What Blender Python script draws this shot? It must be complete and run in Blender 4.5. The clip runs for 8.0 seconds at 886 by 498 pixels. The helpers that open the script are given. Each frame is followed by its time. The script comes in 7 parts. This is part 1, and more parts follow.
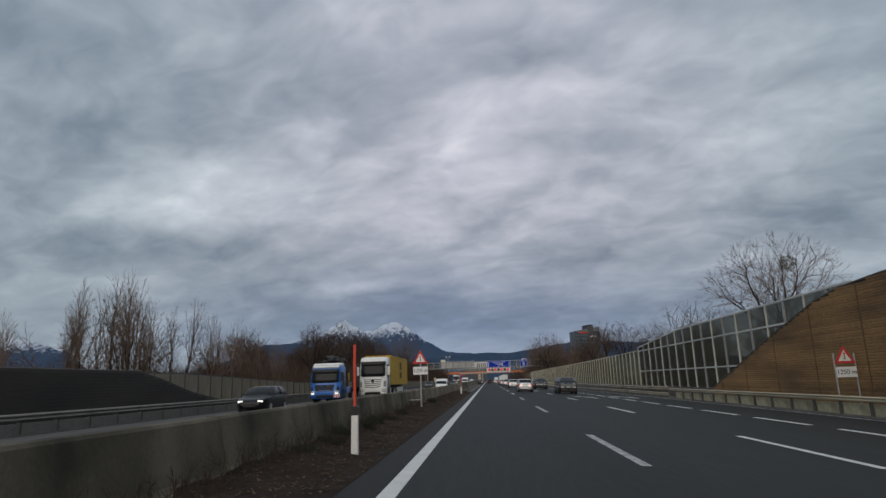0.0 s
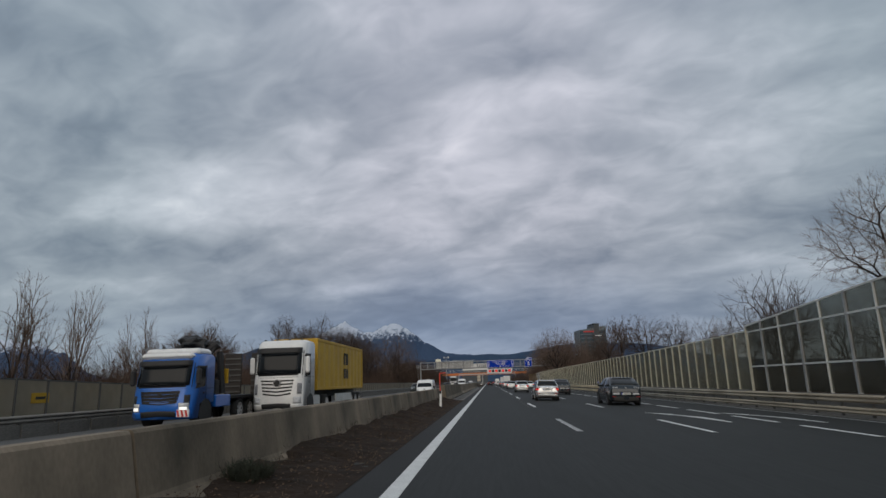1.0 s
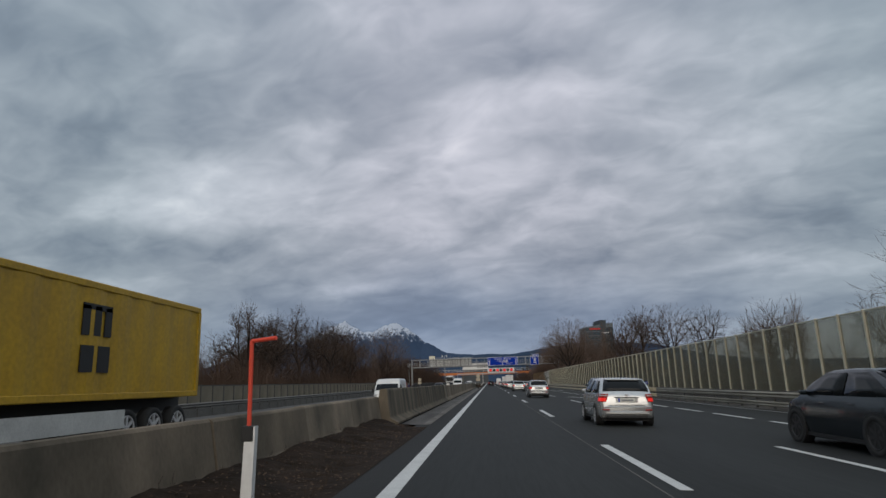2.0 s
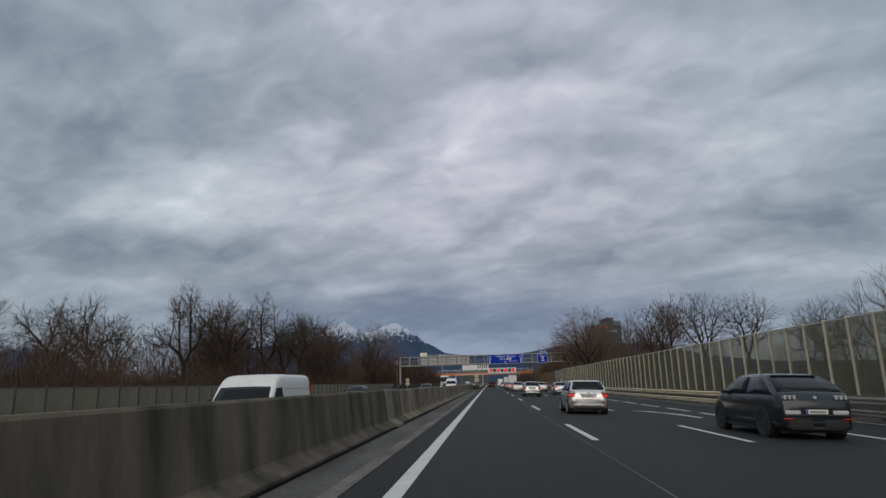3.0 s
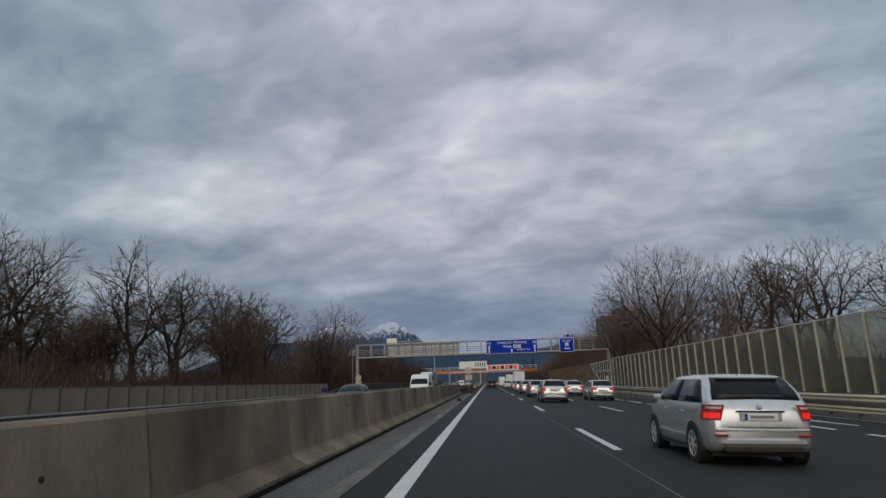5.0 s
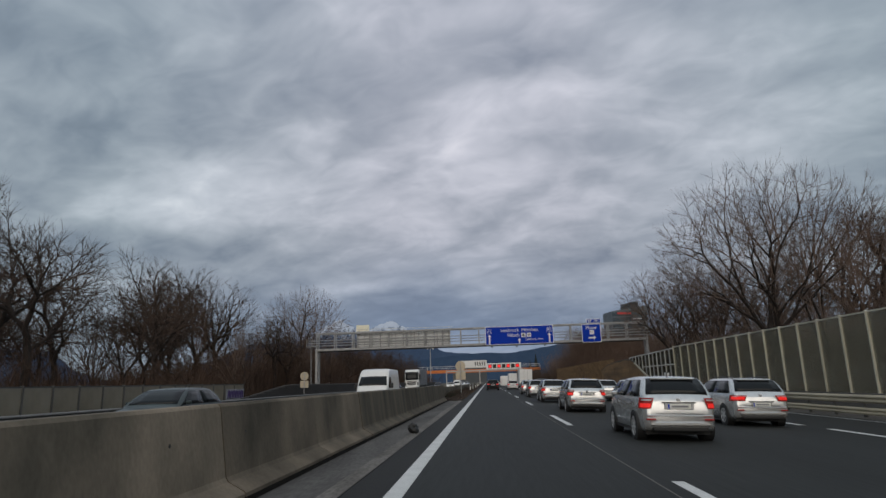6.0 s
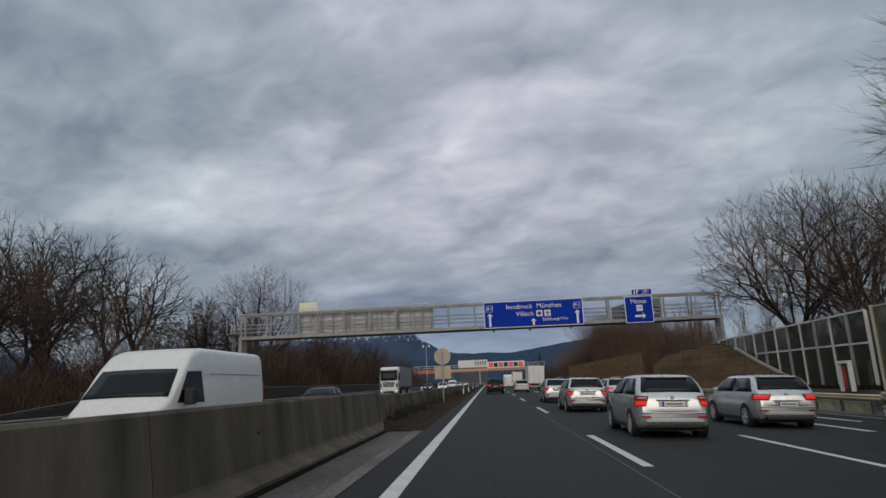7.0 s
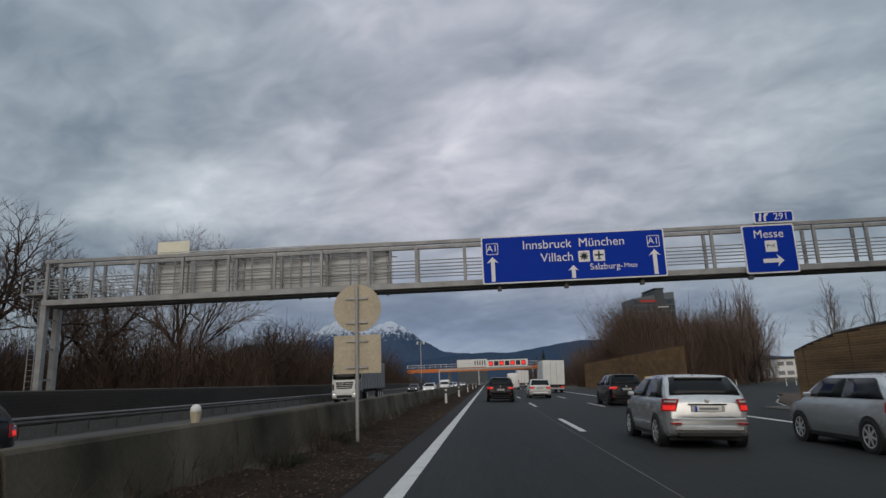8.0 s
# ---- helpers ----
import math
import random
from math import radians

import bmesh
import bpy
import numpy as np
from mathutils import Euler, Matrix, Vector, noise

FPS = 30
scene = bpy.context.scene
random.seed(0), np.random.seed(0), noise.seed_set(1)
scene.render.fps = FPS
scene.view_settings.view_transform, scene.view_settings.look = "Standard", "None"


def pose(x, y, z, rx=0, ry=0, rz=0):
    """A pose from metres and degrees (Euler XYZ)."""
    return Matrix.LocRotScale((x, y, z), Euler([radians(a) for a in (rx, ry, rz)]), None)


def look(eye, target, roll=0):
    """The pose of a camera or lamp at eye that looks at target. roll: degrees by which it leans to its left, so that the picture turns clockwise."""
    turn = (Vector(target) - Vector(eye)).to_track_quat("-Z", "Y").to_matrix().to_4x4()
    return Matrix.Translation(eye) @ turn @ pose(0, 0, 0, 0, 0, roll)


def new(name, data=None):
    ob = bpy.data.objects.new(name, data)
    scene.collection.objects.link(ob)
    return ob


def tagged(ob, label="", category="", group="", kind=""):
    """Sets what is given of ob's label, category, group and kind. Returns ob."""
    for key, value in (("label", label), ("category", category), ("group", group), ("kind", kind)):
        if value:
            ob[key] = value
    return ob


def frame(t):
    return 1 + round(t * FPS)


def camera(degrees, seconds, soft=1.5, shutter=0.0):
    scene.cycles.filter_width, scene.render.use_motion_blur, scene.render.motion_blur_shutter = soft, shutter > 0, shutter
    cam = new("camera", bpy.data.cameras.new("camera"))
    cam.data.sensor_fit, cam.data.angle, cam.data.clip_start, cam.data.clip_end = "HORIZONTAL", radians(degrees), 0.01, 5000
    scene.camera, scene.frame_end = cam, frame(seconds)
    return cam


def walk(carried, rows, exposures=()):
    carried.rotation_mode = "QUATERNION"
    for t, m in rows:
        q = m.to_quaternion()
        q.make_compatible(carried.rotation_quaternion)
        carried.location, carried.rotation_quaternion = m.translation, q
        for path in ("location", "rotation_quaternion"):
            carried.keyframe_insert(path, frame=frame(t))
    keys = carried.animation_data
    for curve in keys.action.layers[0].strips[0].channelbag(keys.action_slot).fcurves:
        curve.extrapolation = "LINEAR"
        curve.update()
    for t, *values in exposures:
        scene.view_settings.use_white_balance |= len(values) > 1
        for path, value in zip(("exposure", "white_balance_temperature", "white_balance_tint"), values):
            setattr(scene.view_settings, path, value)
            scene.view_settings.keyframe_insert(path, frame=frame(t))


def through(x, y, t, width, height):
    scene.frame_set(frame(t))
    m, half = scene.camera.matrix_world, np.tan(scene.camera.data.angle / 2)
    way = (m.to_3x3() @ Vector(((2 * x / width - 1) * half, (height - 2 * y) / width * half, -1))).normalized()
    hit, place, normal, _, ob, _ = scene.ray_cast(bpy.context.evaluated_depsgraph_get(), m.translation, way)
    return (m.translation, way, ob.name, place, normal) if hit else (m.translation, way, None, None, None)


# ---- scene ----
cam = camera(71.7, 8.0)
PATH = [
    (0.0, (1.229, 0.000, 1.281, 102.20, 1.83, 4.08)),
    (0.5, (1.195, 13.003, 1.282, 102.24, 1.65, 3.99)),
    (1.0, (1.216, 26.039, 1.282, 102.35, 1.84, 4.11)),
    (1.5, (1.266, 39.104, 1.280, 102.35, 1.89, 4.17)),
    (3.0, (1.191, 78.444, 1.283, 102.42, 1.65, 4.19)),
    (3.5, (1.129, 91.595, 1.285, 102.54, 2.00, 4.19)),
    (4.0, (1.191, 104.760, 1.283, 102.55, 2.25, 4.23)),
    (4.5, (1.142, 117.935, 1.284, 102.38, 1.92, 4.07)),
    (6.0, (1.159, 157.493, 1.284, 102.31, 1.80, 4.04)),
    (6.5, (1.260, 170.679, 1.280, 102.36, 1.87, 4.09)),
    (7.0, (1.238, 183.859, 1.281, 102.35, 2.34, 4.13)),
    (7.5, (1.221, 197.031, 1.282, 102.32, 2.23, 4.11)),
    (8.0, (1.167, 210.191, 1.283, 102.34, 2.11, 4.09)),
]
walk(cam, [(t, pose(*p)) for t, p in PATH])

# ---- light ----
world = bpy.data.worlds.new("world")
scene.world = world
world.use_nodes = True
SLOPE = -0.0349        # cross fall of the carriageway

# banks of cloud: direction (x, z over y), widths, weight
LIGHT_BANKS = (
    (-0.514, 0.341, 0.173, 0.051, 0.278),
    (-0.361, 0.311, 0.119, 0.050, 0.004),
    (-0.005, 0.360, 0.144, 0.126, 0.186),
    (-0.302, 0.438, 0.041, 0.027, 0.117),
    (0.422, 0.372, 0.091, 0.061, 0.111),
    (0.623, 0.428, 0.098, 0.046, 0.042),
    (0.158, 0.474, 0.115, 0.053, 0.161),
    (-0.212, 0.160, 0.104, 0.010, 0.180),
    (0.447, 0.172, 0.104, 0.013, 0.201),
    (-0.799, 0.184, 0.082, 0.071, -0.019),
    (0.364, 0.587, 0.171, 0.067, 0.116),
    (-0.347, 0.636, 0.064, 0.047, -0.024),
    (0.238, 0.309, 0.119, 0.045, 0.034),
)
DARK_BANKS = (
    (-0.712, 0.461, 0.171, 0.045, -0.159),
    (-0.448, 0.481, 0.125, 0.039, -0.005),
    (-0.621, 0.250, 0.182, 0.029, -0.140),
    (-0.320, 0.228, 0.146, 0.025, -0.077),
    (-0.148, 0.109, 0.203, 0.037, -0.212),
    (0.172, 0.099, 0.220, 0.041, -0.138),
    (0.545, 0.232, 0.112, 0.038, -0.110),
    (0.089, 0.201, 0.182, 0.017, -0.115),
    (-0.789, 0.685, 0.180, 0.099, -0.090),
    (-0.138, 0.529, 0.121, 0.067, -0.059),
    (0.550, 0.108, 0.084, 0.027, -0.062),
    (-0.506, 0.592, 0.129, 0.058, 0.044),
    (0.116, 0.575, 0.089, 0.045, -0.189),
    (-0.470, 0.152, 0.230, 0.026, -0.085),
)


def build_sky():
    nt = world.node_tree
    nt.nodes.clear()
    N, Lk = nt.nodes.new, nt.links.new

    def math_node(op, a, b=None, clamp=False):
        n = N("ShaderNodeMath")
        n.operation, n.use_clamp = op, clamp
        for k, v in enumerate((a, b)):
            if v is None:
                continue
            if isinstance(v, (int, float)):
                n.inputs[k].default_value = v
            else:
                Lk(v, n.inputs[k])
        return n.outputs[0]

    def mix(fac, a, b):
        n = N("ShaderNodeMix")
        n.data_type = "RGBA"
        for sock, v in ((n.inputs[0], fac), (n.inputs[6], a), (n.inputs[7], b)):
            if isinstance(v, (int, float)):
                sock.default_value = v
            elif isinstance(v, tuple):
                sock.default_value = (*v, 1)
            else:
                Lk(v, sock)
        return n.outputs[2]

    def ramp(fac, stops):
        n = N("ShaderNodeValToRGB")
        e = n.color_ramp.elements
        e[0].position, e[0].color = stops[0][0], (*stops[0][1], 1)
        e[1].position, e[1].color = stops[-1][0], (*stops[-1][1], 1)
        for p, c in stops[1:-1]:
            e.new(p).color = (*c, 1)
        Lk(fac, n.inputs[0])
        return n.outputs[0]

    def bank(cx, cz, wx, wz):
        """A soft-edged bank of cloud round a direction (x, z over y), frayed by the drift."""
        dx = math_node("DIVIDE", math_node("SUBTRACT", fx, cx), wx)
        dz = math_node("DIVIDE", math_node("SUBTRACT", fz, cz), wz)
        r2 = math_node("ADD", math_node("MULTIPLY", dx, dx), math_node("MULTIPLY", dz, dz))
        return math_node("POWER", 2.718, math_node("MULTIPLY", r2, -0.7))

    co = N("ShaderNodeTexCoord").outputs["Generated"]
    sep = N("ShaderNodeSeparateXYZ")
    Lk(co, sep.inputs[0])
    X, Y, Z = sep.outputs
    up = math_node("MAXIMUM", Z, 0.0)
    ahead = math_node("MAXIMUM", Y, 0.05)
    ax, az = math_node("DIVIDE", X, ahead), math_node("DIVIDE", Z, ahead)
    # clouds lie on a sheet overhead and draw together towards the horizon
    lift = math_node("ADD", up, 0.30)
    px, py = math_node("DIVIDE", X, lift), math_node("DIVIDE", Y, lift)
    vec = N("ShaderNodeCombineXYZ")
    Lk(px, vec.inputs[0])
    Lk(py, vec.inputs[1])

    def cloud(scale, detail, rough, distort, turn, stretch, offset=(0, 0, 0)):
        mp = N("ShaderNodeMapping")
        mp.vector_type = "TEXTURE"
        mp.inputs["Rotation"].default_value = (0, 0, radians(turn))
        mp.inputs["Scale"].default_value = stretch
        mp.inputs["Location"].default_value = offset
        Lk(vec.outputs[0], mp.inputs[0])
        n = N("ShaderNodeTexNoise")
        n.inputs["Scale"].default_value, n.inputs["Detail"].default_value = scale, detail
        n.inputs["Roughness"].default_value, n.inputs["Distortion"].default_value = rough, distort
        Lk(mp.outputs[0], n.inputs[0])
        return n.outputs[0]

    broad = cloud(1.5, 5, 0.55, 0.3, -20, (1.1, 0.95, 1), (3.1, 1.2, 0))
    streak = cloud(3.8, 4, 0.52, 0.5, -15, (1.2, 0.95, 1), (0.4, 5.0, 0))
    fine = cloud(10.0, 3, 0.50, 0.6, -20, (1.25, 0.95, 1), (7.0, 2.0, 0))
    v = math_node("ADD", math_node("MULTIPLY", broad, 0.40), math_node("MULTIPLY", streak, 0.55))
    v = math_node("ADD", v, math_node("MULTIPLY", fine, 0.30))
    # towards the horizon the cloud sheet reads smoother
    calm = math_node("MINIMUM", 1.0, math_node("ADD", 0.34, math_node("MULTIPLY", up, 3.0)))
    v = math_node("ADD", 0.50, math_node("MULTIPLY", math_node("SUBTRACT", v, 0.625), calm))
    # drift that frays the edges of the banks
    drift = N("ShaderNodeTexNoise")
    drift.inputs["Scale"].default_value, drift.inputs["Detail"].default_value = 5.0, 5
    Lk(co, drift.inputs[0])
    shift = N("ShaderNodeSeparateColor")
    Lk(drift.outputs["Color"], shift.inputs[0])
    fx = math_node("ADD", ax, math_node("MULTIPLY", math_node("SUBTRACT", shift.outputs[0], 0.5), 0.22))
    fz = math_node("ADD", az, math_node("MULTIPLY", math_node("SUBTRACT", shift.outputs[1], 0.5), 0.07))
    for cx, cz, wx, wz, weight in LIGHT_BANKS + DARK_BANKS:
        v = math_node("ADD", v, math_node("MULTIPLY", bank(cx, cz, wx, wz), weight))
    grey = ramp(v, ((0.10, (0.122, 0.144, 0.184)), (0.32, (0.210, 0.239, 0.290)), (0.52, (0.342, 0.367, 0.414)),
                    (0.72, (0.525, 0.538, 0.588)), (0.95, (0.80, 0.79, 0.82))))
    # the cloud is cooler and greener away from the bright middle
    off = math_node("MULTIPLY", math_node("SUBTRACT", math_node("ABSOLUTE", ax), 0.15), 2.0, True)
    tone = mix(off, (0.985, 0.985, 1.020), (0.915, 1.0, 1.005))
    both = N("ShaderNodeMix")
    both.data_type, both.blend_type = "RGBA", "MULTIPLY"
    both.inputs[0].default_value = 1.0
    Lk(grey, both.inputs[6])
    Lk(tone, both.inputs[7])
    grey = both.outputs[2]
    # bluer air low over the road
    low = math_node("MULTIPLY", bank(-0.05, 0.07, 0.42, 0.075), 0.9)
    air = N("ShaderNodeMix")
    air.data_type, air.blend_type = "RGBA", "MULTIPLY"
    Lk(low, air.inputs[0])
    Lk(grey, air.inputs[6])
    air.inputs[7].default_value = (0.86, 0.99, 1.15, 1)
    grey = air.outputs[2]
    sky = N("ShaderNodeTexSky")
    sky.sky_type, sky.sun_disc = "NISHITA", False
    sky.sun_elevation, sky.sun_rotation = radians(30), radians(183)
    clouds = mix(0.002, grey, sky.outputs[0])
    # an overcast sky is brighter towards the zenith
    zen = math_node("ADD", 1.0, math_node("MULTIPLY", math_node("MULTIPLY", up, up), 0.55))
    bg = N("ShaderNodeBackground")
    Lk(clouds, bg.inputs[0])
    Lk(zen, bg.inputs[1])
    out = N("ShaderNodeOutputWorld")
    Lk(bg.outputs[0], out.inputs[0])


build_sky()
sun = new("sun", bpy.data.lights.new("sun", "SUN"))
sun.data.energy, sun.data.angle, sun.data.color = 1.25, radians(60), (1.0, 0.86, 0.70)
sun.matrix_world = look((-4, -80, 48), (0, 0, 0))


# ---- materials ----
def mat(name, color, rough=0.8, metal=0.0, vary=0.25, scale=3.0, fine=40.0, bump=0.15, tint=None, spots=0.0, stretch=(1, 1, 1), random_tint=0.0, coat=0.0, sheen=0.5, grain=None):
    """A surface with wear at two scales: broad stains towards tint, and grain with relief."""
    m = bpy.data.materials.new(name)
    m.use_nodes = True
    nt = m.node_tree
    b = nt.nodes["Principled BSDF"]
    b.inputs["Roughness"].default_value, b.inputs["Metallic"].default_value = rough, metal
    b.inputs["Coat Weight"].default_value = coat
    b.inputs["Specular IOR Level"].default_value = sheen
    co = nt.nodes.new("ShaderNodeTexCoord")
    mp = nt.nodes.new("ShaderNodeMapping")
    mp.inputs["Scale"].default_value = stretch
    nt.links.new(co.outputs["Object"], mp.inputs[0])
    n1, n2 = nt.nodes.new("ShaderNodeTexNoise"), nt.nodes.new("ShaderNodeTexNoise")
    n1.inputs["Scale"].default_value, n1.inputs["Detail"].default_value = scale, 5
    n2.inputs["Scale"].default_value, n2.inputs["Detail"].default_value = fine, 3
    for n in (n1, n2):
        nt.links.new(mp.outputs[0], n.inputs[0])
    tint = tint or tuple(c * 0.55 for c in color)
    r1 = nt.nodes.new("ShaderNodeMapRange")
    r1.inputs[1].default_value, r1.inputs[2].default_value = 0.35, 0.68
    nt.links.new(n1.outputs[0], r1.inputs[0])
    r1.inputs[4].default_value = min(1.0, vary * 2)
    mx = nt.nodes.new("ShaderNodeMix")
    mx.data_type = "RGBA"
    mx.inputs[6].default_value, mx.inputs[7].default_value = (*color, 1), (*tint, 1)
    nt.links.new(r1.outputs[0], mx.inputs[0])
    mul = nt.nodes.new("ShaderNodeMix")
    mul.data_type, mul.blend_type = "RGBA", "MULTIPLY"
    mul.inputs[0].default_value = min(1.0, vary * 1.4 + spots) if grain is None else grain
    r2 = nt.nodes.new("ShaderNodeMapRange")
    r2.inputs[1].default_value, r2.inputs[2].default_value, r2.inputs[3].default_value, r2.inputs[4].default_value = 0.3, 0.7, 0.55, 1.25
    nt.links.new(n2.outputs[0], r2.inputs[0])
    nt.links.new(mx.outputs[2], mul.inputs[6])
    nt.links.new(r2.outputs[0], mul.inputs[7])
    last = mul.outputs[2]
    if random_tint:
        oi = nt.nodes.new("ShaderNodeObjectInfo")
        r3 = nt.nodes.new("ShaderNodeMapRange")
        r3.inputs[3].default_value, r3.inputs[4].default_value = 1 - random_tint, 1 + random_tint
        nt.links.new(oi.outputs["Random"], r3.inputs[0])
        m3 = nt.nodes.new("ShaderNodeMix")
        m3.data_type, m3.blend_type = "RGBA", "MULTIPLY"
        m3.inputs[0].default_value = 1.0
        nt.links.new(last, m3.inputs[6])
        nt.links.new(r3.outputs[0], m3.inputs[7])
        last = m3.outputs[2]
    nt.links.new(last, b.inputs["Base Color"])
    if bump:
        bp = nt.nodes.new("ShaderNodeBump")
        bp.inputs["Strength"].default_value, bp.inputs["Distance"].default_value = bump, 0.02
        nt.links.new(n2.outputs[0], bp.inputs["Height"])
        nt.links.new(bp.outputs[0], b.inputs["Normal"])
    return m


def glow(name, color, strength, base=0.1):
    m = bpy.data.materials.new(name)
    m.use_nodes = True
    b = m.node_tree.nodes["Principled BSDF"]
    b.inputs["Base Color"].default_value = (*[c * base for c in color], 1)
    b.inputs["Emission Color"].default_value, b.inputs["Emission Strength"].default_value = (*color, 1), strength
    b.inputs["Roughness"].default_value = 0.3
    return m


def plain(name, color, rough=0.5, metal=0.0, coat=0.0, spec=0.5):
    m = bpy.data.materials.new(name)
    m.use_nodes = True
    b = m.node_tree.nodes["Principled BSDF"]
    b.inputs["Base Color"].default_value, b.inputs["Roughness"].default_value = (*color, 1), rough
    b.inputs["Metallic"].default_value, b.inputs["Coat Weight"].default_value = metal, coat
    b.inputs["Specular IOR Level"].default_value = spec
    return m


def dusty_glass(name, see, body, body_share, gloss=0.06, rough=0.15, through=0.5):
    """Weathered transparent sheet: part clear, part a film of dust, with a faint sheen."""
    m = bpy.data.materials.new(name)
    m.use_nodes = True
    nt = m.node_tree
    nt.nodes.clear()
    tr, df, gl = nt.nodes.new("ShaderNodeBsdfTransparent"), nt.nodes.new("ShaderNodeBsdfDiffuse"), nt.nodes.new("ShaderNodeBsdfGlossy")
    tr.inputs[0].default_value, df.inputs[0].default_value = (*see, 1), (*body, 1)
    gl.inputs["Roughness"].default_value = rough
    co, nz = nt.nodes.new("ShaderNodeTexCoord"), nt.nodes.new("ShaderNodeTexNoise")
    nz.inputs["Scale"].default_value, nz.inputs["Detail"].default_value = 0.45, 7
    nt.links.new(co.outputs["Object"], nz.inputs[0])
    r = nt.nodes.new("ShaderNodeMapRange")
    r.inputs[1].default_value, r.inputs[2].default_value = 0.3, 0.7
    r.inputs[3].default_value, r.inputs[4].default_value = body_share * 0.60, min(1, body_share * 1.4)
    nt.links.new(nz.outputs[0], r.inputs[0])
    m1, m2 = nt.nodes.new("ShaderNodeMixShader"), nt.nodes.new("ShaderNodeMixShader")
    nt.links.new(r.outputs[0], m1.inputs[0])
    nt.links.new(tr.outputs[0], m1.inputs[1])
    tl, film_ = nt.nodes.new("ShaderNodeBsdfTranslucent"), nt.nodes.new("ShaderNodeMixShader")
    tl.inputs[0].default_value = (*body, 1)
    film_.inputs[0].default_value = through
    nt.links.new(df.outputs[0], film_.inputs[1])
    nt.links.new(tl.outputs[0], film_.inputs[2])
    nt.links.new(film_.outputs[0], m1.inputs[2])
    m2.inputs[0].default_value = gloss
    nt.links.new(m1.outputs[0], m2.inputs[1])
    nt.links.new(gl.outputs[0], m2.inputs[2])
    out = nt.nodes.new("ShaderNodeOutputMaterial")
    nt.links.new(m2.outputs[0], out.inputs[0])
    return m


ASPHALT = mat("asphalt", (0.0222, 0.0248, 0.0246), 0.75, sheen=0.22, vary=0.45, scale=0.5, fine=16, bump=0.25, tint=(0.0158, 0.0176, 0.0174), stretch=(1.0, 0.05, 1.0), grain=0.55)
ASPHALT_DARK = mat("asphalt_margin", (0.024, 0.025, 0.025), 0.8, sheen=0.2, vary=0.3, scale=0.6, fine=60, bump=0.3, stretch=(1, 0.15, 1))
ASPHALT_OLD = mat("asphalt_old", (0.070, 0.070, 0.068), 0.85, vary=0.3, scale=0.5, fine=55, bump=0.25, stretch=(1, 0.1, 1))
PAINT = mat("road_paint", (0.62, 0.63, 0.62), 0.6, vary=0.22, scale=2.2, fine=30, bump=0.1, tint=(0.38, 0.39, 0.39))
PAINT_WORN = mat("road_paint_worn", (0.55, 0.56, 0.56), 0.7, vary=0.5, scale=5, fine=24, bump=0.1, tint=(0.10, 0.10, 0.10), spots=0.2)
CONCRETE = mat("barrier_concrete", (0.2360, 0.1930, 0.1460), 0.9, vary=0.6, scale=0.9, fine=22, sheen=0.2, bump=0.12, tint=(0.092, 0.080, 0.062), stretch=(1, 1, 0.6), random_tint=0.2, grain=0.28)
CONCRETE_STAINED = mat("barrier_concrete_stained", (0.1380, 0.1140, 0.0870), 0.9, vary=0.65, scale=1.3, fine=20, sheen=0.2, bump=0.12, tint=(0.052, 0.050, 0.040), stretch=(1, 1, 0.22), random_tint=0.25, grain=0.28)
CONCRETE_WORN = mat("barrier_concrete_worn", (0.186, 0.154, 0.117), 0.9, vary=0.65, scale=1.3, fine=20, sheen=0.2, bump=0.12, tint=(0.052, 0.050, 0.040), stretch=(1, 1, 0.22), random_tint=0.25, grain=0.28)
CONCRETE_NEW = mat("barrier_concrete_clean", (0.200, 0.185, 0.155), 0.9, vary=0.3, scale=1.2, fine=24, sheen=0.2, bump=0.1, tint=(0.12, 0.11, 0.09), stretch=(1, 0.4, 0.4), grain=0.25)
CONCRETE_MOSSY = mat("barrier_concrete_mossy", (0.1310, 0.1160, 0.0890), 0.9, vary=0.65, scale=0.8, fine=34, sheen=0.2, bump=0.2, tint=(0.036, 0.033, 0.025), stretch=(1, 1, 0.6), random_tint=0.2, grain=0.35)
CONCRETE_PALE = mat("gutter_concrete", (0.150, 0.145, 0.135), 0.9, sheen=0.25, vary=0.4, scale=0.7, fine=30, bump=0.25, tint=(0.070, 0.066, 0.062), stretch=(1, 0.3, 1))
GUTTER = mat("gutter_channel", (0.112, 0.108, 0.103), 0.85, sheen=0.3, vary=0.5, scale=1.2, fine=22, bump=0.3, tint=(0.055, 0.052, 0.050), stretch=(1, 0.2, 1))
GUTTER_EDGE = mat("gutter_edge", (0.190, 0.180, 0.168), 0.9, sheen=0.25, vary=0.5, scale=1.6, fine=20, bump=0.3, tint=(0.095, 0.088, 0.080), stretch=(1, 0.3, 1))
# near-black colour that stands in for shade in the barrier-foot gap
SLOT = mat("slot_shade", (0.008, 0.007, 0.006), 0.95, sheen=0.05, vary=0.3, scale=3, fine=20, bump=0.4)
PLINTH = mat("plinth_panel", (0.47, 0.42, 0.29), 0.9, vary=0.35, scale=2.2, fine=25, bump=0.25, tint=(0.20, 0.17, 0.11), random_tint=0.12)
STEEL = mat("galvanised_steel", (0.40, 0.395, 0.39), 0.5, 0.35, vary=0.2, scale=2.0, fine=30, bump=0.05)
GANTRY_STEEL = mat("gantry_steel", (0.335, 0.340, 0.345), 0.55, 0.25, vary=0.3, scale=1.6, fine=24, bump=0.06, tint=(0.17, 0.165, 0.16))
STEEL_PALE = mat("galvanised_pale", (0.60, 0.60, 0.58), 0.55, 0.25, vary=0.18, scale=2.0, fine=30, bump=0.05)
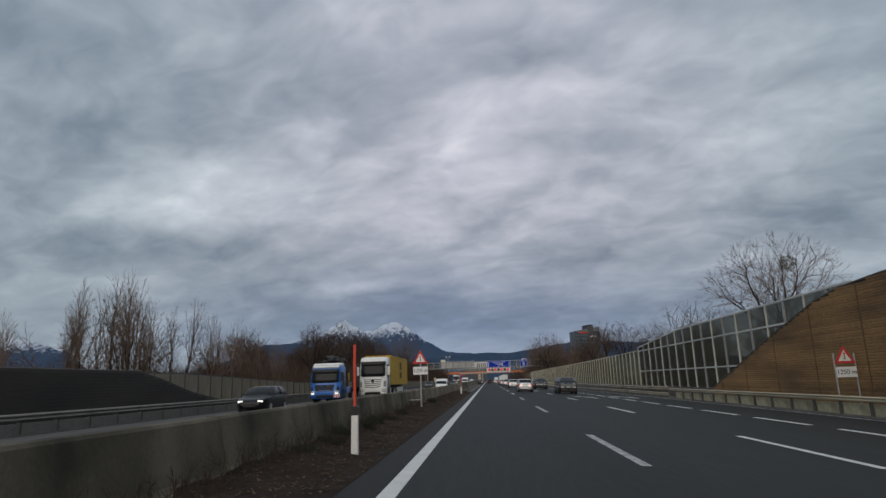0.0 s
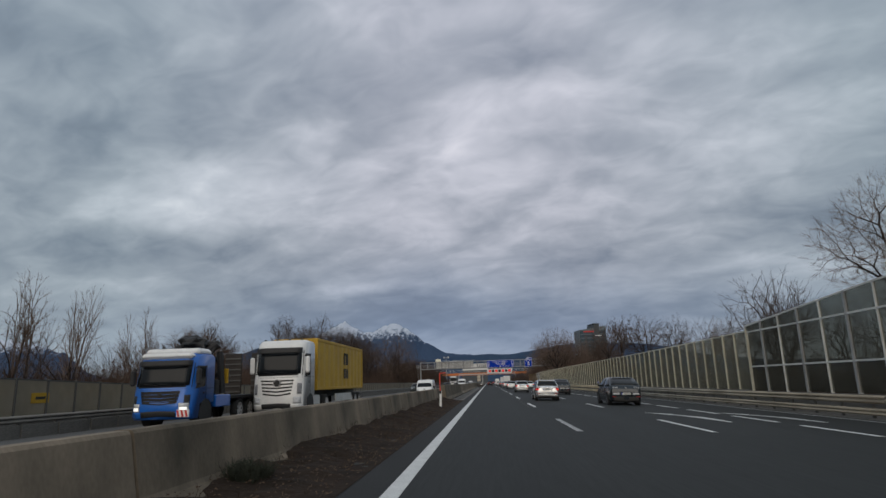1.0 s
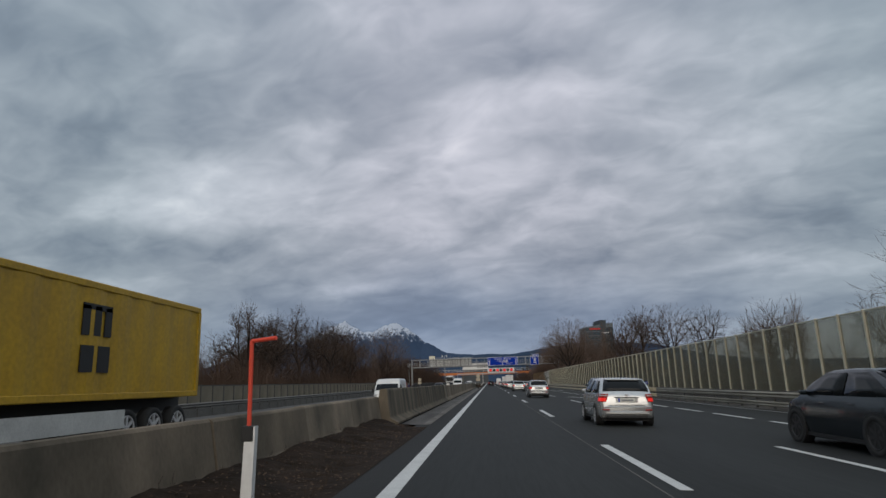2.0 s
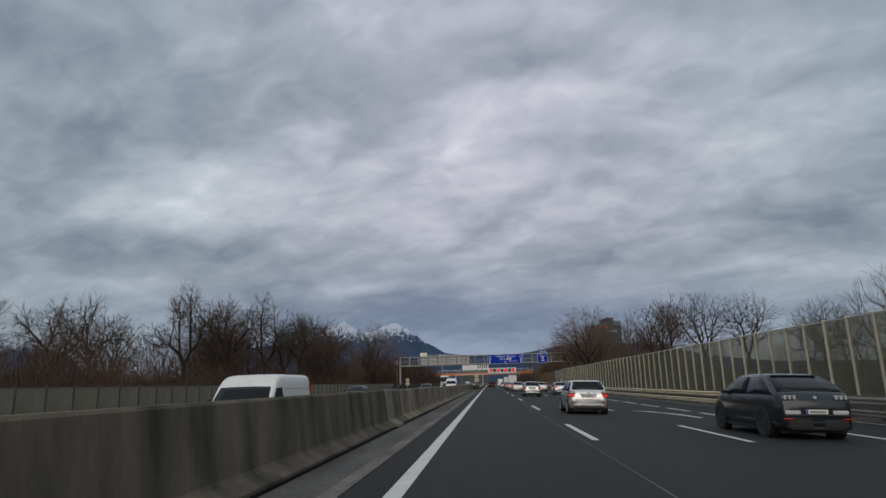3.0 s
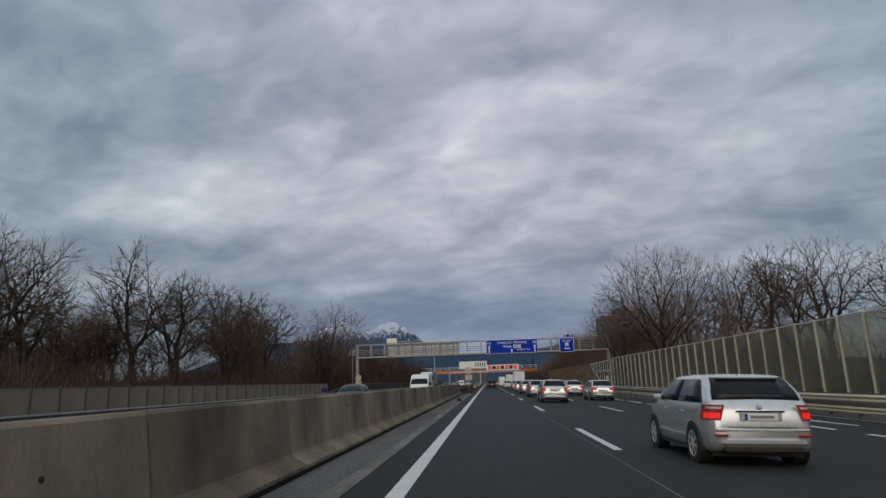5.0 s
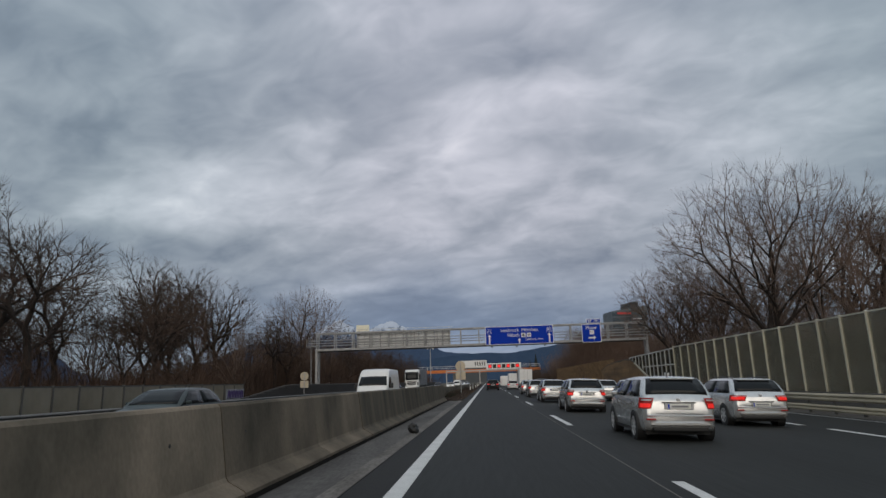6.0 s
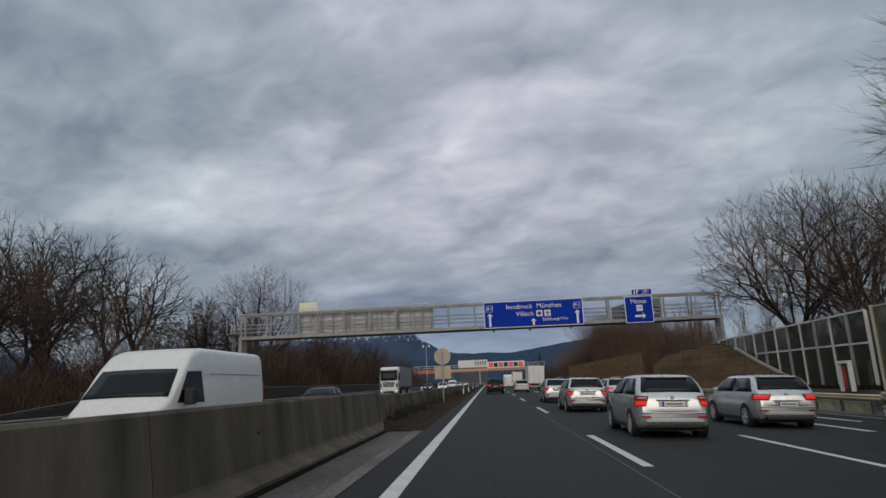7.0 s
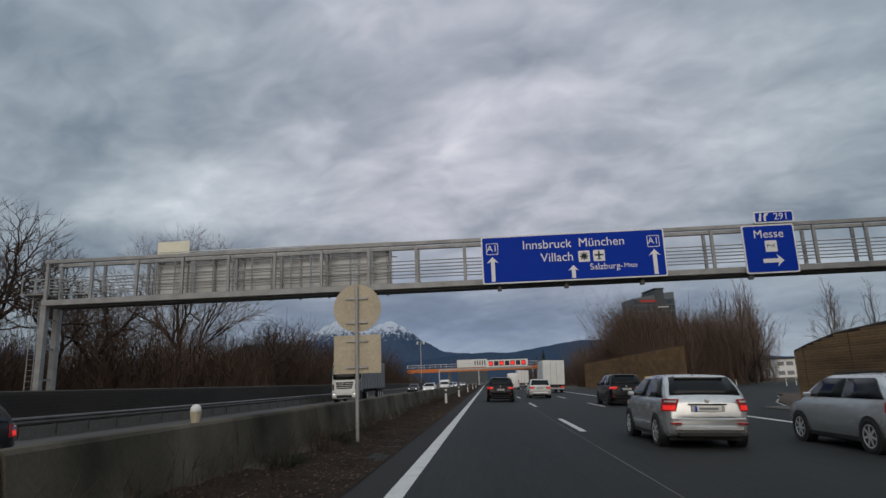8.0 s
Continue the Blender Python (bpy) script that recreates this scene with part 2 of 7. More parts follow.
RAIL = mat("guard_rail_steel", (0.62, 0.53, 0.37), 0.55, 0.1, vary=0.3, scale=1.2, fine=30, bump=0.08, tint=(0.28, 0.24, 0.17), stretch=(1, 0.3, 1))
RAIL_WORN = mat("guard_rail_weathered", (0.36, 0.325, 0.26), 0.6, 0.1, vary=0.4, scale=1.2, fine=30, bump=0.08, tint=(0.15, 0.13, 0.10), stretch=(1, 0.3, 1))
RAIL_LEFT = mat("guard_rail_grey", (0.17, 0.165, 0.155), 0.6, 0.4, vary=0.3, scale=1.2, fine=30, bump=0.08)
POST_DARK = mat("post_dark", (0.09, 0.088, 0.085), 0.7, 0.2, vary=0.2, scale=3, fine=30)
WOOD = mat("weathered_boards", (0.365, 0.205, 0.080), 0.85, vary=0.45, scale=0.8, fine=18, bump=0.4, tint=(0.150, 0.084, 0.040), stretch=(1, 0.25, 1.2), random_tint=0.16)
WOOD_AGED = mat("aged_boards", (0.285, 0.172, 0.080), 0.9, vary=0.4, scale=0.8, fine=18, bump=0.4, tint=(0.12, 0.072, 0.038), stretch=(1, 0.25, 1.2), random_tint=0.14)
WOOD_STAIN = mat("stained_batten", (0.150, 0.086, 0.040), 0.9, vary=0.4, scale=1.2, fine=18, bump=0.3, tint=(0.08, 0.048, 0.026))
WOOD_DARK = mat("dark_boards", (0.040, 0.034, 0.031), 0.9, vary=0.35, scale=0.8, fine=18, bump=0.4, tint=(0.02, 0.018, 0.017), stretch=(1, 0.3, 1))
CAP = mat("coping", (0.055, 0.048, 0.042), 0.8, vary=0.2, scale=2, fine=20)
PANEL_GLASS = dusty_glass("acrylic_panel", (0.84, 0.82, 0.75), (0.27, 0.265, 0.215), 0.40)
PANE_CLEAR = dusty_glass("acrylic_pane", (0.60, 0.60, 0.55), (0.16, 0.155, 0.13), 0.30)
PANEL_GREY = dusty_glass("acrylic_panel_grey", (0.7, 0.7, 0.68), (0.36, 0.325, 0.265), 0.84)
FRAME_WHITE = mat("frame_white", (0.68, 0.67, 0.64), 0.55, 0.05, vary=0.2, scale=2, fine=30, bump=0.05, random_tint=0.1)
FRAME = mat("frame_light_grey", (0.55, 0.52, 0.42), 0.55, 0.1, vary=0.2, scale=2, fine=30, bump=0.05, random_tint=0.12)
SOIL = mat("soil", (0.034, 0.024, 0.018), 0.95, vary=0.45, scale=1.6, fine=14, bump=0.8, tint=(0.016, 0.012, 0.009), sheen=0.1)
LITTER = mat("leaf_litter", (0.095, 0.062, 0.040), 0.95, vary=0.45, scale=1.2, fine=14, bump=0.8, tint=(0.045, 0.030, 0.020))
LEAF = mat("fallen_leaves", (0.095, 0.060, 0.037), 0.9, vary=0.5, scale=5, fine=40, bump=0, tint=(0.050, 0.030, 0.020))
GRASS = mat("winter_ground", (0.066, 0.054, 0.034), 0.95, vary=0.4, scale=0.15, fine=4, bump=0.5, tint=(0.050, 0.040, 0.026))
WEED = mat("dead_weeds", (0.048, 0.032, 0.021), 0.95, vary=0.4, scale=4, fine=30, bump=0, tint=(0.03, 0.022, 0.016))
BARK = mat("bark", (0.026, 0.018, 0.014), 0.95, vary=0.35, scale=1.2, fine=12, bump=0.3, tint=(0.018, 0.014, 0.012), random_tint=0.2)
TWIG = mat("twigs", (0.0700, 0.0440, 0.0310), 0.95, vary=0.3, scale=0.5, fine=6, bump=0, tint=(0.030, 0.022, 0.018), random_tint=0.22)
BRUSH_RED = mat("reddish_scrub", (0.165, 0.108, 0.080), 0.95, vary=0.4, scale=0.12, fine=2.5, bump=0, tint=(0.080, 0.050, 0.037))
BRUSH = mat("thicket_twigs", (0.0700, 0.0410, 0.0270), 0.95, vary=0.4, scale=0.12, fine=2.5, bump=0, tint=(0.024, 0.015, 0.011))
MISTLE = mat("mistletoe", (0.06, 0.075, 0.02), 0.9, vary=0.3, scale=3, fine=20, bump=0)
SIGN_BLUE = mat("sign_blue", (0.003, 0.034, 0.36), 0.5, sheen=0.08, vary=0.06, scale=1, fine=12, bump=0)
SIGN_WHITE = mat("sign_white", (0.74, 0.75, 0.76), 0.5, vary=0.06, scale=1, fine=12, bump=0)
SIGN_RED = mat("sign_red", (0.52, 0.028, 0.022), 0.5, vary=0.06, scale=2, fine=12, bump=0)
SIGN_BACK = mat("sign_back", (0.50, 0.43, 0.32), 0.65, 0.1, vary=0.2, scale=2, fine=14, bump=0.05)
BLACK = plain("black", (0.012, 0.012, 0.012), 0.6)
WHITE = mat("white_coat", (0.72, 0.72, 0.71), 0.6, vary=0.12, scale=1.5, fine=14, bump=0.02)
ORANGE = mat("orange_girder", (0.60, 0.17, 0.03), 0.6, vary=0.15, scale=0.4, fine=6, bump=0)
RED_STICK = mat("red_stick", (0.70, 0.07, 0.035), 0.6, vary=0.08, scale=4, fine=20, bump=0)


# ---- mesh helpers ----
def link_mesh(name, bm, material, smooth=False):
    me = bpy.data.meshes.new(name)
    bm.to_mesh(me)
    bm.free()
    for mm in (material if isinstance(material, (list, tuple)) else [material]):
        me.materials.append(mm)
    if smooth:
        for p in me.polygons:
            p.use_smooth = True
    return me


def part(name, bm, material, parent=None, label="", smooth=False):
    ob = new(name, link_mesh(name, bm, material, smooth))
    if parent is not None:
        ob.parent = parent
    return tagged(ob, label) if label else ob


def shared(name, me, parent, m, label=""):
    """One more object on a mesh that already exists."""
    ob = new(name, me)
    ob.parent = parent
    ob.matrix_basis = m
    return tagged(ob, label) if label else ob


def thing(name, label, category, at=(0, 0, 0), rz=0.0, group="", kind="", tilt=0.0):
    ob = new(name)
    ob.matrix_basis = pose(*at, 0, tilt, rz)
    return tagged(ob, label, category, group, kind)


def box(bm, lo, hi, bevel=0.0):
    c = [(a + b) / 2 for a, b in zip(lo, hi)]
    s = [abs(b - a) for a, b in zip(lo, hi)]
    r = bmesh.ops.create_cube(bm, size=1, matrix=Matrix.Translation(c) @ Matrix.Diagonal((*s, 1)))
    if bevel:
        es = list({e for v in r["verts"] for e in v.link_edges})
        bmesh.ops.bevel(bm, geom=es, offset=bevel, segments=1, affect="EDGES")
    return bm


def boxes(*pairs, bevel=0.0):
    bm = bmesh.new()
    for lo, hi in pairs:
        box(bm, lo, hi, bevel)
    return bm


def rod(bm, a, b, r, sides=8, r2=None):
    a, b = Vector(a), Vector(b)
    d = b - a
    m = Matrix.Translation((a + b) / 2) @ d.to_track_quat("Z", "Y").to_matrix().to_4x4()
    bmesh.ops.create_cone(bm, cap_ends=True, segments=sides, radius1=r, radius2=r if r2 is None else r2, depth=d.length, matrix=m)
    return bm


def sweep(bm, profile, y0, y1, steps=1, shift=None, caps=True):
    """A profile of (x, z) drawn along y."""
    rings = []
    for k in range(steps + 1):
        y = y0 + (y1 - y0) * k / steps
        dx, dz = shift(y) if shift else (0, 0)
        rings.append([bm.verts.new((x + dx, y, z + dz)) for x, z in profile])
    n = len(profile)
    for a, b in zip(rings, rings[1:]):
        for i in range(n):
            bm.faces.new((a[i], a[(i + 1) % n], b[(i + 1) % n], b[i]))
    if caps:
        bm.faces.new(rings[0][::-1])
        bm.faces.new(rings[-1])
    bmesh.ops.recalc_face_normals(bm, faces=bm.faces)
    return bm


def outline(bm, pts, depth, axis="y"):
    """A flat outline with thickness. axis y: points are (x, z); axis x: points are (y, z)."""
    front = [bm.verts.new((p[0], 0, p[1]) if axis == "y" else (0, p[0], p[1])) for p in pts]
    f = bm.faces.new(front)
    r = bmesh.ops.extrude_face_region(bm, geom=[f])
    off = (0, depth, 0) if axis == "y" else (depth, 0, 0)
    bmesh.ops.translate(bm, vec=off, verts=[v for v in r["geom"] if isinstance(v, bmesh.types.BMVert)])
    bmesh.ops.recalc_face_normals(bm, faces=bm.faces)
    return bm


def writing(text, size, parent, m, material, name="lettering", depth=0.004):
    cu = bpy.data.curves.new("text", "FONT")
    cu.body, cu.size, cu.extrude = text, size, depth
    cu.align_x, cu.align_y = "CENTER", "CENTER"
    tmp = bpy.data.objects.new("text", cu)
    scene.collection.objects.link(tmp)
    bpy.context.view_layer.update()
    me = bpy.data.meshes.new_from_object(tmp)
    bpy.data.objects.remove(tmp)
    me.materials.clear()
    me.materials.append(material)
    ob = new(name, me)
    ob.parent = parent
    ob.matrix_basis = m
    return ob


def road_z(x):
    return SLOPE * x if x > -2.6 else -0.05 + 0.01 * (x + 3)


# ---- ground and carriageways ----
def strip(name, xs, y0, y1, lift, material, label, category, kind="structure", steps=1, noise_amp=0.0, zf=road_z):
    bm = bmesh.new()
    rows = []
    for k in range(steps + 1):
        y = y0 + (y1 - y0) * k / steps
        row = []
        for x in xs:
            edge = min(1.0, max(0.06, (-0.72 - x) / 0.6)) if noise_amp else 1
            dz = edge * noise.noise((x * 1.3, y * 0.9, 0.3)) * noise_amp + edge * noise.noise((x * 4, y * 3, 1.3)) * noise_amp * 0.5 if noise_amp else 0
            sink = 0.35 if noise_amp and k in (0, steps) else (0.10 if noise_amp and k in (1, steps - 1) else 0.0)
            row.append(bm.verts.new((x, y, zf(x) + lift + dz - sink)))
        rows.append(row)
    for a, b in zip(rows, rows[1:]):
        for i in range(len(xs) - 1):
            bm.faces.new((a[i], a[i + 1], b[i + 1], b[i]))
    return tagged(part(name, bm, material), label, category, "", kind)


GROUND = ((-4900, -1.0), (-200, -0.9), (-40, -0.7), (-20, -0.35), (-16.5, -0.28), (-2.6, -0.16), (-1.6, -0.10), (0, -0.12), (16.5, -0.72), (30, -0.9), (200, -1.0), (4900, -1.1))


def ground_z(x):
    return float(np.interp(x, [g[0] for g in GROUND], [g[1] for g in GROUND]))


strip("ground", [g[0] for g in GROUND], -300, 4900, 0, GRASS, "flat winter ground with dull dry grass", "ground", zf=ground_z)
strip("road", (-0.55, 3.7, 7.3, 11.05, 15.3), -60, 900, 0, ASPHALT, "dark grey asphalt motorway carriageway with several lanes", "road")
strip("road_opposite", (-16.6, -12.0, -8.0, -2.75), -60, 900, 0, ASPHALT_OLD, "grey asphalt of the oncoming motorway carriageway", "road")
def exit_z(x):
    """The exit lane lies a little above the ground beside it."""
    return max(road_z(x) - 0.004, ground_z(x) + 0.06)


strip("road_exit", (15.3, 16.5, 20, 26, 34, 50, 84), 243, 332, 0, ASPHALT, "asphalt exit lane leaving the motorway", "road", zf=exit_z)


def marks(name, x, spans, width, material, label, lift=0.004):
    ob = thing(name, label, "road marking", kind="structure")
    meshes = {}
    for y0, y1 in spans:
        ln = round(y1 - y0, 2)
        if ln not in meshes:
            meshes[ln] = link_mesh("dash", boxes(((-width / 2, 0, -0.02), (width / 2, ln, lift))), material)
        shared("dash", meshes[ln], ob, pose(x, y0, road_z(x), 0, math.degrees(math.atan(-SLOPE)) if x > -2.6 else 0, 0))
    return ob


PERIOD, DASH, PHASE0 = 16.71, 5.7, 10.42
marks("edge_line", 0.0, [(-40, 900)], 0.22, PAINT, "solid white edge line beside the median")
first = [(PHASE0 + PERIOD * k, PHASE0 + PERIOD * k + DASH) for k in range(-3, 28)]
marks("lane_line", 3.68, first[:6], 0.17, PAINT_WORN, "worn white lane dashes on dark asphalt")
marks("lane_line", 3.68, first[6:], 0.17, PAINT, "white lane dashes on dark asphalt")
marks("lane_line", 7.30, first, 0.16, PAINT, "white lane dashes on dark asphalt")
marks("short_dash_line", 11.05, [(14.67 + 5.648 * k, 18.67 + 5.648 * k) for k in range(-6, 34)], 0.2, PAINT, "close-set white dashes beside the slip lane")
marks("edge_line", 14.55, [(-40, 225)], 0.15, PAINT_WORN, "faint white edge line beside the guard rail")
marks("lane_line", -8.2, [(6 + 18 * k, 12 + 18 * k) for k in range(-2, 40)], 0.15, PAINT, "white lane dashes of the oncoming carriageway")
marks("short_dash_line", -12.6, [(4 + 9 * k, 10 + 9 * k) for k in range(-2, 60)], 0.2, PAINT, "close-set white dashes of the oncoming carriageway")
marks("edge_line", -3.9, [(-40, 900)], 0.15, PAINT, "solid white edge line of the oncoming carriageway")

marks("road_seam", 3.36, [(60, 300)], 0.025, CONCRETE_PALE, "thin pale joint in the asphalt beside the lane line", 0.003)

def exit_island():
    """Raised planted island between the carriageway and the exit, edged with a white line."""
    ob = thing("exit_island", "brown planted verge island edged in white beside the exit", "verge", kind="structure")
    pts = [(15.6, 241.5), (16.2, 243.5), (17.6, 246.5), (19.2, 251.0), (21.5, 256), (23.6, 260), (24.6, 263), (25.2, 264.4), (25.9, 264.6), (26.4, 263.6), (26.6, 260), (27, 256), (28, 250), (29, 244), (29, 238), (15.6, 238)]
    bm = bmesh.new()
    low = [bm.verts.new((x, y, exit_z(x) - 0.1)) for x, y in pts]
    mid = [bm.verts.new((x, y, exit_z(x) + 0.10)) for x, y in pts]
    cx, cy = 22.5, 254
    top = [bm.verts.new((x + (cx - x) * 0.10, y + (cy - y) * 0.06, exit_z(x) + 0.24)) for x, y in pts]
    for a, b in ((low, mid), (mid, top)):
        for k in range(len(pts)):
            bm.faces.new((a[k], a[(k + 1) % len(pts)], b[(k + 1) % len(pts)], b[k]))
    bm.faces.new(top)
    bmesh.ops.triangulate(bm, faces=[f for f in bm.faces if len(f.verts) > 4])
    bmesh.ops.recalc_face_normals(bm, faces=bm.faces)
    part("soil", bm, LITTER, ob)
    bm = bmesh.new()
    for (xa, ya), (xb, yb) in zip(pts[:10], pts[1:10]):
        out = Vector((ya - yb, xb - xa, 0)).normalized() * 0.18
        quad = [(xa, ya), (xb, yb), (xb + out.x, yb + out.y), (xa + out.x, ya + out.y)]
        vs = [bm.verts.new((x, y, exit_z(x) + 0.012)) for x, y in quad]
        bm.faces.new(vs)
    bmesh.ops.solidify(bm, geom=bm.faces[:], thickness=0.01)
    part("white_line", bm, PAINT, ob)
    return ob


exit_island()
marks("edge_line", 11.05, [(226, 300)], 0.3, PAINT, "broad white line beside the exit lane")

# ---- median ----
strip("asphalt_margin", (-1.05, -0.62, -0.30, -0.13), -60, 900, 0.004, ASPHALT_DARK, "dark asphalt margin beside the edge line", "road")
strip("gutter", (-1.56, -1.2, -0.62), 72, 201.2, 0.008, GUTTER, "pale concrete gutter along the median barrier", "gutter")
def soil_z(x):
    """Soil banked up against the foot of the barrier."""
    return road_z(min(x, -0.5)) + 0.20 * min(1.0, max(0.0, (-0.75 - x) / 1.3)) ** 1.3 - 0.02


strip("soil_verge", [-2.5 + 0.21 * k for k in range(10)], -40, 71.5, 0.03, SOIL, "bare dark soil strip along the barrier", "soil", "stuff", 420, 0.11, soil_z)
def soil_high(x):
    """Lower soil against the barrier beyond the gutter."""
    return soil_z(x) - 0.05 * min(1.0, max(0.0, (-0.75 - x) / 1.3)) ** 1.3


strip("soil_verge", [-2.5 + 0.21 * k for k in range(10)], 200.6, 420, 0.03, SOIL, "dark soil strip with dead grass beside the barrier", "soil", "stuff", 800, 0.11, soil_high)


def barrier(x, y0, y1, top, label, foot=0.34, length=4.0, surface=CONCRETE):
    """Sloped-face concrete barrier, laid element by element."""
    ob = thing("concrete_barrier", label, "barrier", (x, 0, 0), kind="structure")
    base = road_z(x)
    prof = [(foot, base - 0.1), (foot, base + 0.045), (foot - 0.03, base + 0.07), (0.13, base + 0.17), (0.10, base + 0.22), (0.0, top - 0.035), (-0.03, top), (-0.20, top), (-0.23, top - 0.035), (-0.33, base + 0.22), (-0.52, base + 0.07), (-0.52, base - 0.1)]
    n = max(1, round((y1 - y0) / length))
    ln = (y1 - y0) / n
    me = link_mesh("barrier_element", sweep(bmesh.new(), prof, 0.016, ln - 0.016, 2), surface)
    for k in range(n):
        shared("barrier_element", me, ob, pose(random.uniform(-0.012, 0.012), y0 + k * ln, random.uniform(-0.006, 0.006)))
    return ob


barrier(-2.25, -24, 28, 0.93, "dark stained concrete median barrier beside bare soil", surface=CONCRETE_MOSSY)
barrier(-2.25, 28, 72, 0.93, "grey weathered concrete median barrier beside bare soil")
barrier(-1.98, 72, 97.4, 1.16, "weathered concrete median barrier with dark streaks", length=8.5, surface=CONCRETE_WORN)
barrier(-1.94, 97.4, 98.5, 1.16, "pale concrete transition element of the median barrier", 0.38, 1.1, CONCRETE_NEW)
barrier(-2.02, 98.5, 100.8, 1.12, "dark stained concrete element of the median barrier", surface=CONCRETE_STAINED)
barrier(-2.02, 100.8, 172.8, 1.12, "weathered grey concrete median barrier with dark stains")
barrier(-2.02, 172.8, 202.4, 1.12, "dark stained concrete median barrier beside the gutter", length=4.23, surface=CONCRETE_STAINED)
# flat strip painted dark as the shaded gap between foot and gutter
strip("foot_gap", (-1.74, -1.53), 72, 202, 0.014, SLOT, "dark flat strip for the shaded gap along the foot of the barrier", "gutter")
strip("gutter_edge", (-0.86, -0.62), 72, 201.2, 0.016, GUTTER_EDGE, "pale worn concrete edge of the gutter", "gutter", steps=1)
barrier(-2.10, 202.4, 206.4, 1.02, "stained concrete element where the median barrier steps down", 0.2, 4.0, CONCRETE_STAINED)
barrier(-2.25, 206.4, 420, 0.93, "dark mossy concrete median barrier beside soil and weeds", surface=CONCRETE_MOSSY)

# ---- noise walls and guard rails on the exit side ----
WALL_X = 16.3
WALL_TOP = ((63, 72, 93, 209), (3.70, 3.62, 3.55, 3.55))
# posts of the long wall: number, place along the road
POST_GAUGE = ((0, 2, 23, 46, 74, 79), (63.07, 66.75, 105.42, 147.52, 199.75, 208.9))


def panel_wall(name, label, x, y0, count, pitch, z0, top_at, glass, frame, post=0.12, plinth=True, group="", gauge=None):
    """Posts with weathered sheets between them on a low plinth, with a rail along the top."""
    ob = thing(name, label, "noise wall", (x, y0, 0), kind="structure", group=group)
    at = [float(np.interp(k, *gauge)) - y0 if gauge else k * pitch for k in range(count + 1)]
    for k in range(count + 1):
        h = top_at(y0 + at[k])
        pb = boxes(((-0.07, -post / 2, z0 - 0.75), (0.07, post / 2, h + 0.03)), bevel=0.012)
        p = part("post", pb, frame, ob)
        p.matrix_basis = pose(0, at[k], 0)
        if k == count:
            break
        h2, span = top_at(y0 + at[k + 1]), at[k + 1] - at[k]
        bm = bmesh.new()
        outline(bm, [(post / 2, z0), (span - post / 2, z0), (span - post / 2, h2 - 0.06), (post / 2, h - 0.06)], 0.02, "x")
        g = part("panel", bm, glass, ob)
        g.matrix_basis = pose(0, at[k], 0)
        bm = bmesh.new()
        outline(bm, [(post / 2, h - 0.06), (span - post / 2, h2 - 0.06), (span - post / 2, h2), (post / 2, h)], 0.05, "x")
        t = part("top_rail", bm, frame, ob)
        t.matrix_basis = pose(-0.02, at[k], 0)
    if plinth:
        part("plinth", boxes(((-0.09, 0, z0 - 1.1), (0.10, at[-1], z0 - 0.012))), CONCRETE_PALE, ob)
    return ob


panel_wall("noise_wall", "tall smoky acrylic noise wall with pale steel posts", WALL_X, 63.07, 79, 1.84, 0.36, lambda y: float(np.interp(y, WALL_TOP[0], WALL_TOP[1])), PANEL_GLASS, FRAME, 0.085, gauge=POST_GAUGE)


def curved_top(points, y):
    return float(np.interp(y, [p[0] for p in points], [p[1] for p in points]))


CREST_A = ((-10, 5.0), (18, 4.85), (24, 4.76), (27, 4.60), (29, 4.27), (31.3, 3.66), (34.7, 2.75), (39.1, 1.42), (43.2, 0.25))
CREST_B = ((215.5, 0.6), (217.5, 1.1), (219.5, 1.62), (222.6, 2.55), (225, 3.0), (227.5, 3.12), (233, 3.02), (238.4, 2.78), (241, 2.42), (242.3, 2.18))


def board_wall(label, x, y0, y1, crest, z0, thick=0.14, board=0.115, wood=WOOD, step=1.0):
    """Horizontal boards, one above the other, cut off along a curved crest that carries a coping."""
    ob = thing("timber_noise_wall", label, "noise wall", (x, 0, 0), kind="structure")
    ys = np.arange(y0, y1 + 0.01, 0.25)
    tops = np.array([curved_top(crest, y) for y in ys])
    z = z0
    while z < tops.max() - 0.02:
        on = ys[tops >= z + board * 0.9]
        if len(on) > 1:
            a, b = on[0], on[-1]
            bm = bmesh.new()
            sweep(bm, [(-0.040, z + 0.006), (-0.047, z + board * 0.5), (-0.040, z + board - 0.008), (thick, z + board - 0.008), (thick, z + 0.006)], a, b, 1)
            part("board", bm, wood, ob)
        z += board
    bm = bmesh.new()
    outline(bm, [(y, t - 0.05) for y, t in zip(ys, tops)] + [(ys[-1], z0), (ys[0], z0)], thick - 0.05, "x")
    back = part("backing", bm, CAP, ob)
    back.matrix_basis = pose(0.03, 0, 0)
    bm = bmesh.new()
    pts = list(zip(ys[::2], tops[::2])) + [(ys[-1], tops[-1])]
    for (ya, za), (yb, zb) in zip(pts, pts[1:]):
        rod(bm, (0.04, ya, za), (0.04, yb, zb), 0.07, 6)
    part("coping", bm, CAP, ob)
    for y in np.arange(y0 + 2.4, y1 - 0.5, 3.9):
        top = curved_top(crest, y)
        if wood is not WOOD_DARK and top - z0 > 0.6:
            part("joint", boxes(((-0.054, y - 0.035, z0 + 0.02), (-0.03, y + 0.035, top - 0.1))), WOOD_STAIN, ob)
    return ob


board_wall("brown timber noise wall with a curved falling crest", 16.15, -12, 43.2, CREST_A, -0.45)
board_wall("brown timber noise wall with a rounded crest beside the exit", 16.45, 215.5, 242.3, CREST_B, -0.7, wood=WOOD_AGED)


